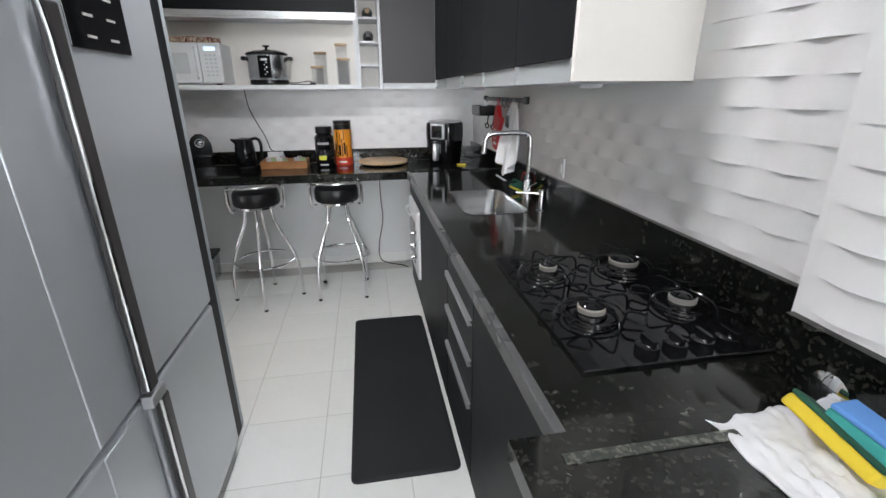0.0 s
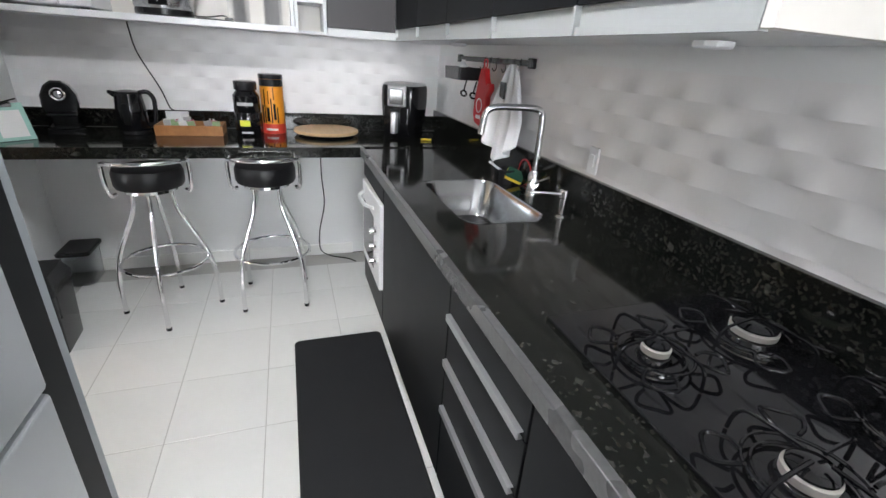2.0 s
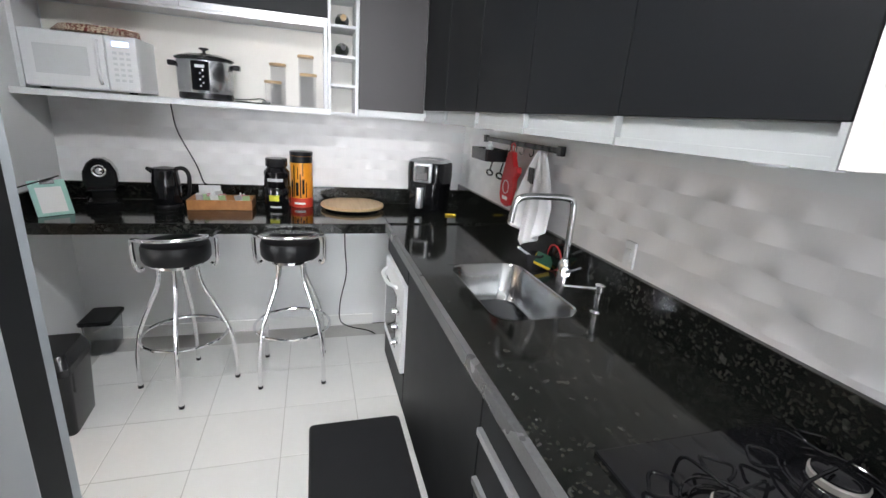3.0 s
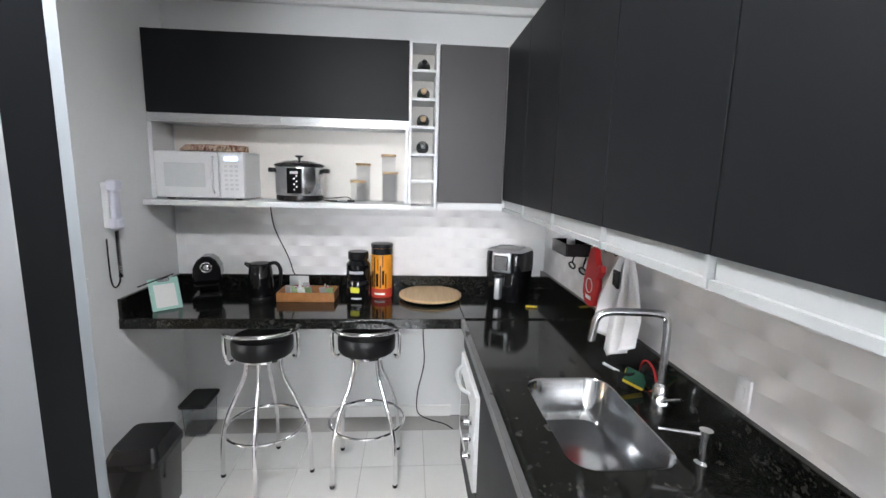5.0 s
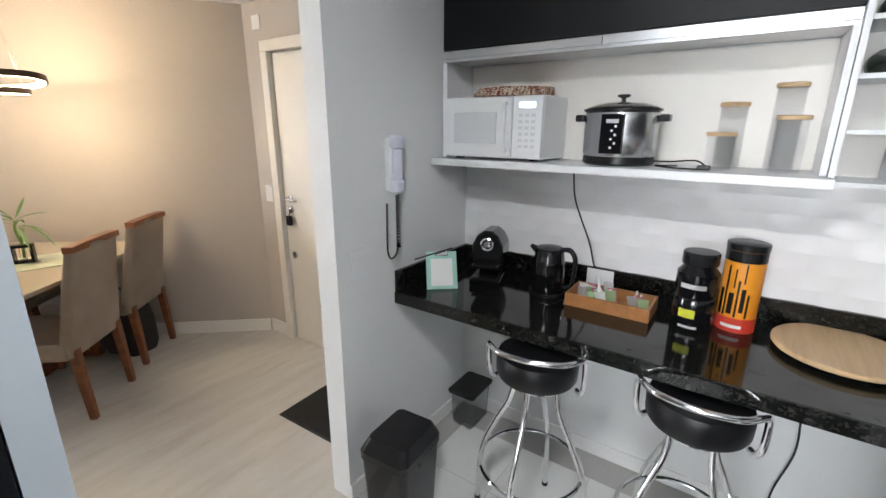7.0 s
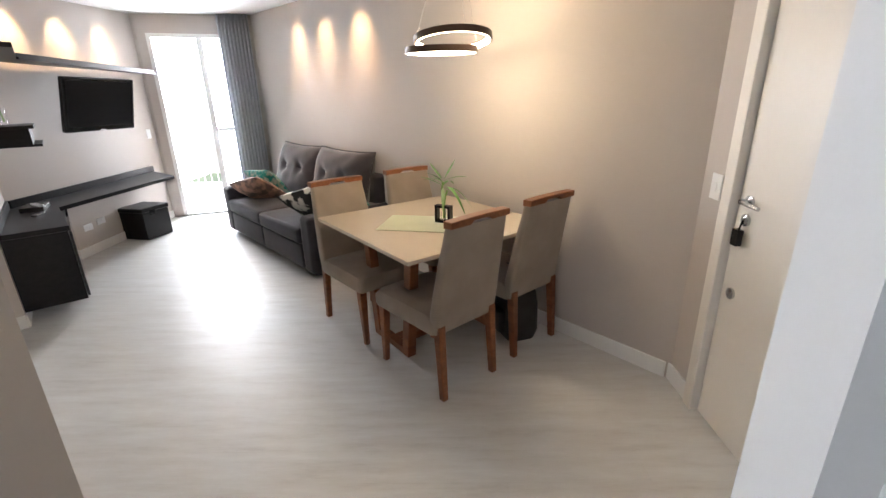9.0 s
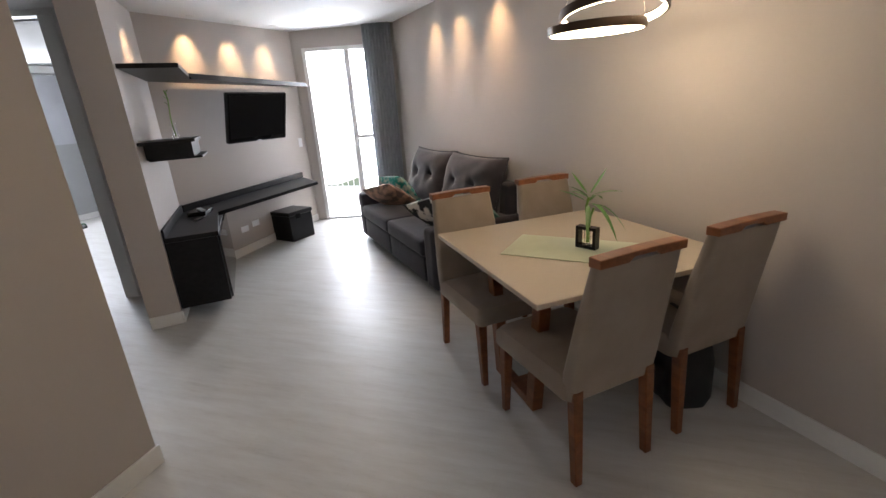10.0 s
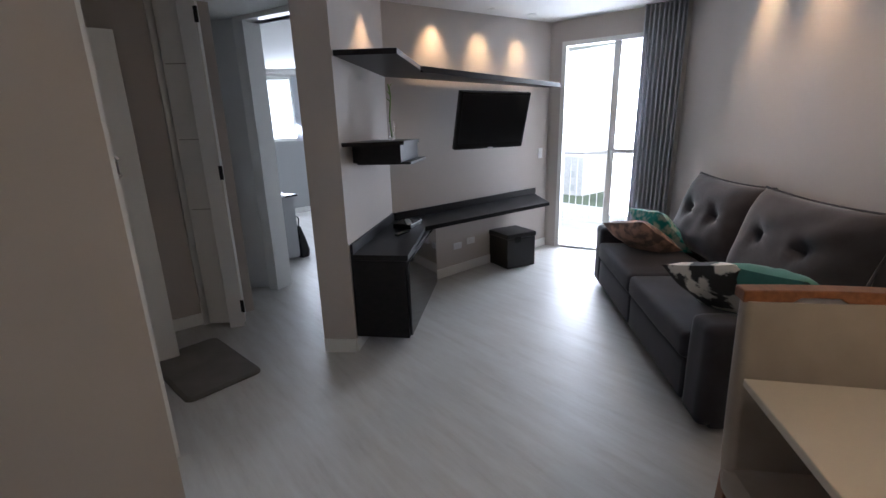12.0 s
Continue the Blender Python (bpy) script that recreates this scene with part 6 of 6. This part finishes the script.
def pillow_cushion(xc):
    """A plump back cushion with drawn-out corners, two buttons and piping."""
    W, H, D, n = 0.535, 0.325, 0.135, 26
    m = pose(xc, -0.64, 0.43, 17, 0, 0)
    bm = bmesh.new()

    def edge(u, v):
        return Vector((W * u * (1 - 0.035 * (1 - v * v)), 0, 0.34 + H * v * (1 - 0.07 * (1 - u * u))))
    for s_ in (1, -1):
        g = []
        for j in range(n + 1):
            v = 2 * j / n - 1
            row = []
            for i in range(n + 1):
                u = 2 * i / n - 1
                f = ((1 - u ** 4) * (1 - v ** 4)) ** 0.65
                d = D * f * (1 + 0.12 * noise.noise(Vector((u * 3 + xc, v * 3, s_))))
                if s_ > 0:
                    for tu in (-0.38, 0.38):
                        q = math.hypot((u - tu) * W, (v - 0.08) * H)
                        an = math.atan2(v - 0.08, u - tu)
                        d -= 0.05 * math.exp(-(q / 0.05) ** 2) + 0.014 * math.exp(-(q / 0.13) ** 2) * (0.5 + 0.5 * math.cos(5 * an))
                p = edge(u, v)
                row.append(bm.verts.new((p.x, s_ * (0.008 + d), p.z)))
            g.append(row)
        for a, b in zip(g, g[1:]):
            for k in range(n):
                bm.faces.new((a[k], a[k + 1], b[k + 1], b[k]) if s_ < 0 else (a[k], b[k], b[k + 1], a[k + 1]))
    bmesh.ops.remove_doubles(bm, verts=bm.verts, dist=0.017)
    bm.transform(m)
    c_ = part("back_cushion", bm, SOFA, sf, "plump tufted back cushion", smooth=True)
    q = [m @ edge(u, v) for u, v in [(-1 + 0.2 * i, -1) for i in range(10)] + [(1, -1 + 0.2 * i) for i in range(10)] + [(1 - 0.2 * i, 1) for i in range(10)] + [(-1, 1 - 0.2 * i) for i in range(10)]]
    part("piping", tube(bmesh.new(), q, 0.008, 6, True), SOFA, c_, smooth=True)
    for tu in (-0.38, 0.38):
        part("button", lathe([(0.002, 0.006), (0.010, 0.004), (0.013, 0.0)], 12, at=(0, 0, 0), ), SOFA, c_).matrix_basis = m @ Matrix.Translation((W * tu, D - 0.055, 0.34 + H * 0.08)) @ Matrix.Rotation(radians(-90), 4, "X")


part("base", soft(0.0, SL, -SD + 0.02, -0.06, 0.03, 0.30, 0.02), SOFA, sf, smooth=True)
for x0, x1 in ((0.0, 0.20), (SL - 0.20, SL)):
    part("arm", soft(x0, x1, -SD, -0.0, 0.04, 0.58, 0.04), SOFA, sf, "boxy velvet arm", smooth=True)
part("cup_holder", lathe([(0.03, 0.584), (0.045, 0.588), (0.045, 0.593), (0.032, 0.59)], 20, at=(SL - 0.10, -0.2, 0)), STEEL, sf)
for i in range(2):
    x0 = 0.205 + i * 0.937
    st = part("seat", soft(x0, x0 + 0.93, -0.62, 0.02, 0.30, 0.45, 0.035, 0.01), SOFA, sf, "velvet seat cushion", smooth=True)
    part("front_panel", soft(x0 + 0.005, x0 + 0.925, -0.06, 0.0, 0.06, 0.295, 0.02), SOFA, st, smooth=True)
    pillow_cushion(x0 + 0.465 + (i - 0.5) * 0.03)
part("back", soft(0.05, SL - 0.05, -SD - 0.0, -SD + 0.16, 0.10, 0.86, 0.04), SOFA, sf, smooth=True)
TEALF = fabric("teal print cotton", (0.02, 0.30, 0.27), (0.42, 0.55, 0.50), sheen=0.1, big=14, edge=0.06)
PINKF = fabric("dusty pink print cotton", (0.50, 0.30, 0.22), (0.17, 0.12, 0.10), sheen=0.1, big=11, edge=0.07)
ZEBF = fabric("cream and black print", (0.02, 0.02, 0.02), (0.68, 0.64, 0.56), sheen=0.1, big=6, edge=0.02)


def cushion(mat, m, label):
    c_ = new("throw_pillow")
    c_.matrix_world = sf.matrix_world @ m
    tagged(c_, label, "throw pillow", "throw pillows")
    bm = bmesh.new()
    n = 14
    for s in (1, -1):
        g = [[bm.verts.new((0.21 * u * (1 - 0.06 * (1 - v * v)), s * (0.005 + 0.07 * ((1 - u ** 4) * (1 - v ** 4)) ** 0.8 * (1 + 0.2 * noise.noise(Vector((u * 3, v * 3, s))))), 0.21 * v * (1 - 0.06 * (1 - u * u)))) for u in (2 * i / n - 1 for i in range(n + 1))] for v in (2 * j / n - 1 for j in range(n + 1))]
        for a, b in zip(g, g[1:]):
            for k in range(n):
                bm.faces.new((a[k], a[k + 1], b[k + 1], b[k]))
    bmesh.ops.remove_doubles(bm, verts=bm.verts, dist=0.011)
    bm.transform(Matrix.Scale(1.12, 4))
    part("cover", bm, mat, c_, smooth=True)


PLAINTEAL = fabric("plain teal cotton", (0.035, 0.14, 0.12), (0.06, 0.20, 0.17), sheen=0.1, big=5)
cushion(TEALF, pose(1.92, -0.44, 0.60, -40, 5, 15), "teal patterned throw pillow on the sofa")
cushion(PINKF, pose(1.78, -0.25, 0.575, -55, 12, 25), "dusty pink patterned throw pillow on the sofa")
cushion(ZEBF, pose(0.48, -0.28, 0.60, -50, 16, 25), "cream and black patterned throw pillow on the sofa")
cushion(PLAINTEAL, pose(0.21, -0.44, 0.665, -55, 6, 20), "plain teal throw pillow on the sofa")

# curtain
cu = thing("curtain", "grey floor-length curtain in even folds, drawn aside", "curtain", at=(0, 0, 0))
a, b = bay + far_dir * 0.97, L(END, 0) - far_dir * 0.03
nrm = Vector((-far_dir.y, far_dir.x))
if nrm.x < 0:
    nrm = -nrm
bm = bmesh.new()
rows = []
N = 150
for i in range(N + 1):
    t = i / N
    p = a + (b - a) * t + nrm * (0.11 + 0.035 * math.sin(t * 2 * math.pi * 9) + 0.008 * math.sin(t * 40))
    q = a + (b - a) * t + nrm * (0.11 + 0.045 * math.sin(t * 2 * math.pi * 9 + 0.5) + 0.01 * math.sin(t * 33))
    rows.append([bm.verts.new((*q, 0.015)), bm.verts.new((*(q + p) / 2, 1.3)), bm.verts.new((*p, lc(p.x) - 0.004))])
for r0, r1 in zip(rows, rows[1:]):
    for k in range(2):
        bm.faces.new((r0[k], r1[k], r1[k + 1], r0[k + 1]))
ob = part("cloth", bm, CURTAIN, cu, smooth=True)
ob.modifiers.new("thick", "SOLIDIFY").thickness = 0.003

# television side
tv = thing("television", "flat black television turned out on a wall arm, off", "television", at=(-6.625, -4.974, 1.556), turn=-8.4)
tv.rotation_euler.x = radians(-14)
part("case", rounded(-0.402, 0.402, -0.05, 0.0, -0.258, 0.258, 0.012), BLACKPLASTIC, tv)
SCR = paint("television screen", (0.006, 0.006, 0.008), 0.38, vary=0.02, relief=0.0)
SCR.node_tree.nodes["Principled BSDF"].inputs["Specular IOR Level"].default_value = 0.2
part("screen", one(-0.375, 0.375, 0.001, 0.004, -0.205, 0.232), SCR, tv)
part("badge", one(-0.03, 0.03, 0.001, 0.004, -0.25, -0.242), ALU, tv, "small pale badge")
part("wall_arm", rod(box(bmesh.new(), -0.08, 0.08, -0.07, -0.045, -0.08, 0.08), (0.0, -0.06, 0), (0.04, -0.36, 0.10), 0.02), BLACKPLASTIC, tv)
us = thing("wall_shelf", "long black wall shelf wrapping the niche above the television", "shelf")
part("board", prism([NIC + Vector((0.0, 0.02)), (-5.12, -4.33), (-5.70, -4.86), (-7.95, -5.20), (-8.02, -5.44), NEND + Vector((0.02, 0.02))], 1.93, 1.962), BLACKWOOD, us, bevel=0.002)
part("fascia", slab(bmesh.new(), (-7.95, -5.20), (-5.70, -4.86), 0.018, 1.912, 1.93), BLACKWOOD, us)
ms = thing("wall_shelf", "small black box shelf in the niche holding a vase", "shelf")
d2_, i2_ = DIR, -INW
o = NIC + i2_ * 0.003
part("board", prism([o + d2_ * 0.03, o + d2_ * 0.03 + i2_ * 0.20, o + d2_ * 0.20 + i2_ * 0.36, o + d2_ * 0.72 + i2_ * 0.36, o + d2_ * 0.72], 1.405, 1.43), BLACKWOOD, ms)
part("box", prism([o + d2_ * 0.22, o + d2_ * 0.22 + i2_ * 0.33, o + d2_ * 0.80 + i2_ * 0.33, o + d2_ * 0.80], 1.29, 1.404), BLACKWOOD, ms)
part("lower_board", prism([o + d2_ * 0.30, o + d2_ * 0.30 + i2_ * 0.38, o + d2_ * 0.86 + i2_ * 0.38, o + d2_ * 0.86], 1.272, 1.289), BLACKWOOD, ms)
vp = o + d2_ * 0.52 + i2_ * 0.2
va = thing("glass_vase", "small clear glass vase with a thin bamboo stem", "vase", at=(*vp, 1.431))
part("glass", lathe([(0.022, 0), (0.024, 0.01), (0.018, 0.05), (0.024, 0.13), (0.022, 0.13), (0.016, 0.05), (0.018, 0.012)], 20), GLASS, va, smooth=True)
bm = bmesh.new()
tube(bm, smooth_line([(0, 0, 0.02), (0.01, 0, 0.15), (-0.005, 0, 0.30), (0.01, 0, 0.38)], 5), 0.005)
for i in range(5):
    leaf(bm, (0.0, 0, 0.26 + i * 0.025), (math.cos(i * 2.4), math.sin(i * 2.4), 1.2), 0.05, 0.006, 0.01)
part("stem", bm, BAMB, va, smooth=True)
# cabinet and desk
tc = thing("tv_cabinet", "floating black wood cabinet with a glossy door", "cabinet")
OUT = -INW
o = NIC + DIR * 0.02 + OUT * 0.004
pts = [o, o + OUT * 0.375, o + DIR * 1.22 + OUT * 0.375, o + DIR * 1.02]
part("body", prism(pts, 0.11, 0.665), BLACKWOOD, tc, bevel=0.002)
part("door", slab(bmesh.new(), o + DIR * 0.02 + OUT * 0.378, o + DIR * 1.12 + OUT * 0.378, -0.016, 0.125, 0.655), BLACKGLASS, tc, "glossy black door")
dk = thing("wall_desk", "long black floating desk top with a low upstand", "desk")
part("board", prism([o, o + OUT * 0.39, (-5.74, -4.93), (-7.42, -4.90), (-7.83, -5.43), NEND + Vector((0.02, 0.03))], 0.667, 0.705), BLACKWOOD, dk, bevel=0.002)
bm = slab(bmesh.new(), NIC + OUT * 0.004 + DIR * 0.02, NEND + OUT * 0.004, -0.018, 0.706, 0.775)
slab(bm, NEND + Vector((0, 0.03)), (-7.83, -5.43), -0.018, 0.706, 0.775)
part("upstand", bm, BLACKWOOD, dk)
rt = thing("set_top_box", "small black box with a silver remote on it", "set-top box", at=(-5.66, -5.06, 0.706), turn=30)
part("body", rounded(-0.13, 0.13, -0.08, 0.08, 0, 0.04, 0.006), BLACKPLASTIC, rt)
rm = thing("remote_control", "silver remote control lying on the black box", "remote", at=(-5.62, -5.0, 0.752), turn=60)
part("body", rounded(-0.09, 0.09, -0.022, 0.022, -0.004, 0.012, 0.006), ALU, rm)
rm = thing("remote_control", "dark remote control lying on the desk", "remote", at=(-5.45, -4.85, 0.712), turn=20)
part("body", rounded(-0.08, 0.08, -0.02, 0.02, -0.005, 0.012, 0.006), BLACKPLASTIC, rm)
ot = thing("ottoman", "black leather storage cube under the desk", "ottoman", at=(-7.19, -5.235, 0), turn=-12)
part("body", rounded(-0.19, 0.19, -0.17, 0.19, 0.0, 0.33, 0.01), LEATHER, ot)
part("lid", rounded(-0.2, 0.2, -0.178, 0.2, 0.332, 0.385, 0.014), LEATHER, ot)
part("tab", rounded(0.02, 0.10, 0.2, 0.205, 0.29, 0.35, 0.002), BLACKPLASTIC, ot)
# rugs
RUG = fabric("grey-brown plush", (0.13, 0.115, 0.10), (0.19, 0.17, 0.15), scale=160, big=5)
rg = thing("bath_rug", "grey-brown plush rug with rounded corners before the bathroom door", "rug", at=(-3.97, -5.13, 0.001), turn=8)
part("plush_top", skin([rrect(-0.23, 0.23, -0.38, 0.38, 0.05, 0.0), rrect(-0.23, 0.23, -0.38, 0.38, 0.05, 0.012), rrect(-0.21, 0.21, -0.36, 0.36, 0.05, 0.02)]), RUG, rg)
dm = thing("doormat", "black doormat with a worn grey mark by the entrance", "doormat", at=(-2.85, -0.62, 0.001), turn=2)
part("mat", skin([rrect(-0.30, 0.30, -0.24, 0.24, 0.01, 0.0), rrect(-0.29, 0.29, -0.23, 0.23, 0.01, 0.009)]), RUBBER, dm)
part("mark", prism([(-0.08, -0.05), (0.0, 0.02), (0.08, -0.05), (0.0, -0.02)], 0.0095, 0.0105), GROUT, dm, "grey printed mark")

# ---- lights of the rooms ----
kl = thing("ceiling_light", "square white kitchen ceiling light, lit", "ceiling light", at=(-1.25, -2.3, KCEIL))
part("frame", rounded(-0.20, 0.20, -0.20, 0.20, -0.045, -0.001, 0.006), TRIM, kl)
part("diffuser", one(-0.18, 0.18, -0.18, 0.18, -0.048, -0.0455), glow("kitchen diffuser", (0.95, 0.98, 1.0), 3), kl)
area("lamp_kitchen", (-1.25, -2.3, KCEIL - 0.055), (-1.25, -2.3, 0), 0.34, 0.34, 16, (0.95, 0.98, 1.0))
area("sky_window", (-1.15, -7.38, 1.65), (-1.15, 0, 1.5), 1.6, 1.2, 40, (0.90, 0.96, 1.0))
area("sky_balcony", (*(bay + far_dir * 0.42 - nrm * 0.9), 1.35), (*(bay + far_dir * 0.42 + nrm * 3), 0.9), 1.3, 2.2, 118, (0.93, 0.97, 1.0))
area("sky_bedroom", (-7.1, -10.06, 1.9), (-6.4, -6, 1.0), 1.5, 1.0, 62, (0.93, 0.97, 1.0))
for a, b in WALLSPOTS:
    aim = a + (b - a) * 1.3
    spot("lamp_spot", (a.x, a.y, lc(a.x) - 0.012), (aim.x, aim.y, lc(a.x) - 1.3), 30, (1.0, 0.64, 0.32), 76, 1.0, 0.02)
pl_ = new("lamp_ring", bpy.data.lights.new("lamp_ring", "POINT"))
pl_.data.energy, pl_.data.color, pl_.data.shadow_soft_size = 9, (1.0, 0.77, 0.48), 0.18
pl_.location = (-4.66, -1.42, 1.86)

# ---- tiles of the kitchen floor and walls ----
P = 0.3565
tile_floor, tile_wall, tile_wall2 = bpy.data.objects["floor_kitchen"], bpy.data.objects["wall_east"], bpy.data.objects["wall_north"]
bm = one(-P / 2 + 0.0012, P / 2 - 0.0012, -P / 2 + 0.0012, P / 2 - 0.0012, -0.008, -0.003)
bmesh.ops.bevel(bm, geom=[e for e in bm.edges if all(v.co.z > -0.004 for v in e.verts)], offset=0.0012, segments=1, affect="EDGES")
tile_me = bpy.data.meshes.new("tile")
bm.to_mesh(tile_me)
bm.free()
tile_me.materials.append(TILE)
for i in range(-4, 4):
    for j in range(-13, 4):
        x, y = -1.155 + (i + 0.5) * P, -1.008 + (j - 0.5) * P
        if LEFT + 0.05 < x < -0.40 and -5.3 < y < FAR - 0.1:
            o = new("tile", tile_me)
            o.location = (x, y, 0)
            o.parent = tile_floor
TW, TH = 0.176, 0.0665


def relief_tile():
    """One cushion of the relief tile: flush at its top, swelling out to a lip at its lower edge."""
    bm = bmesh.new()
    nx, nz = 10, 4
    g = []
    for k in range(nz + 1):
        v = k / nz
        row = []
        for i in range(nx + 1):
            u = i / nx
            d = 0.0012 + 0.0125 * max(0, math.sin(math.pi * u)) ** 3.6 * (1 - v) ** 1.6
            row.append(bm.verts.new((-d, (u - 0.5) * TW, -TH / 2 + v * TH)))
        g.append(row)
    for a, b in zip(g, g[1:]):
        for i in range(nx):
            bm.faces.new((a[i], a[i + 1], b[i + 1], b[i]))
    back = [bm.verts.new((0, p.co.y, p.co.z)) for p in g[0]]
    for i in range(nx):
        bm.faces.new((back[i], back[i + 1], g[0][i + 1], g[0][i]))
    bmesh.ops.recalc_face_normals(bm, faces=bm.faces)
    if sum((f.normal.x for f in bm.faces)) > 0:
        bmesh.ops.reverse_faces(bm, faces=bm.faces)
    me = bpy.data.meshes.new("relief_tile")
    for f in bm.faces:
        f.smooth = True
    bm.to_mesh(me)
    bm.free()
    me.set_sharp_from_angle(angle=radians(50))
    me.materials.append(RELIEF)
    return me


rt_me = relief_tile()
Z0 = 1.0565
for j in range(0, 24):
    zc = Z0 + (j - 0.5) * TH + 0.004
    for i in range(0, 19):
        y = FAR - 0.09 - i * TW - (TW / 2 if j % 2 else 0) * 1.0
        if zc > 1.42 and y > -2.70 or zc > 2.63 or y < -3.22:
            continue
        o = new("tile", rt_me)
        o.location = (0, y, zc)
        o.parent = tile_wall
for j in range(0, 7):
    zc = Z0 - 0.002 + (j - 0.5) * TH
    for i in range(0, 14):
        x = -0.09 - i * TW - (TW / 2 if j % 2 else 0)
        if zc > 1.43 or x < LEFT + 0.05:
            continue
        o = new("tile", rt_me)
        o.rotation_euler = (0, 0, radians(90))
        o.location = (x, FAR, zc)
        o.parent = tile_wall2
col = bpy.data.objects["column"]
for j in range(0, 24):
    zc = Z0 + (j - 0.5) * TH - 0.01
    for i in range(0, 6):
        y = -3.195 - (i + 0.5) * TW
        if zc < 2.6:
            o = new("tile", rt_me)
            o.location = (-0.105, y, zc)
            o.parent = col
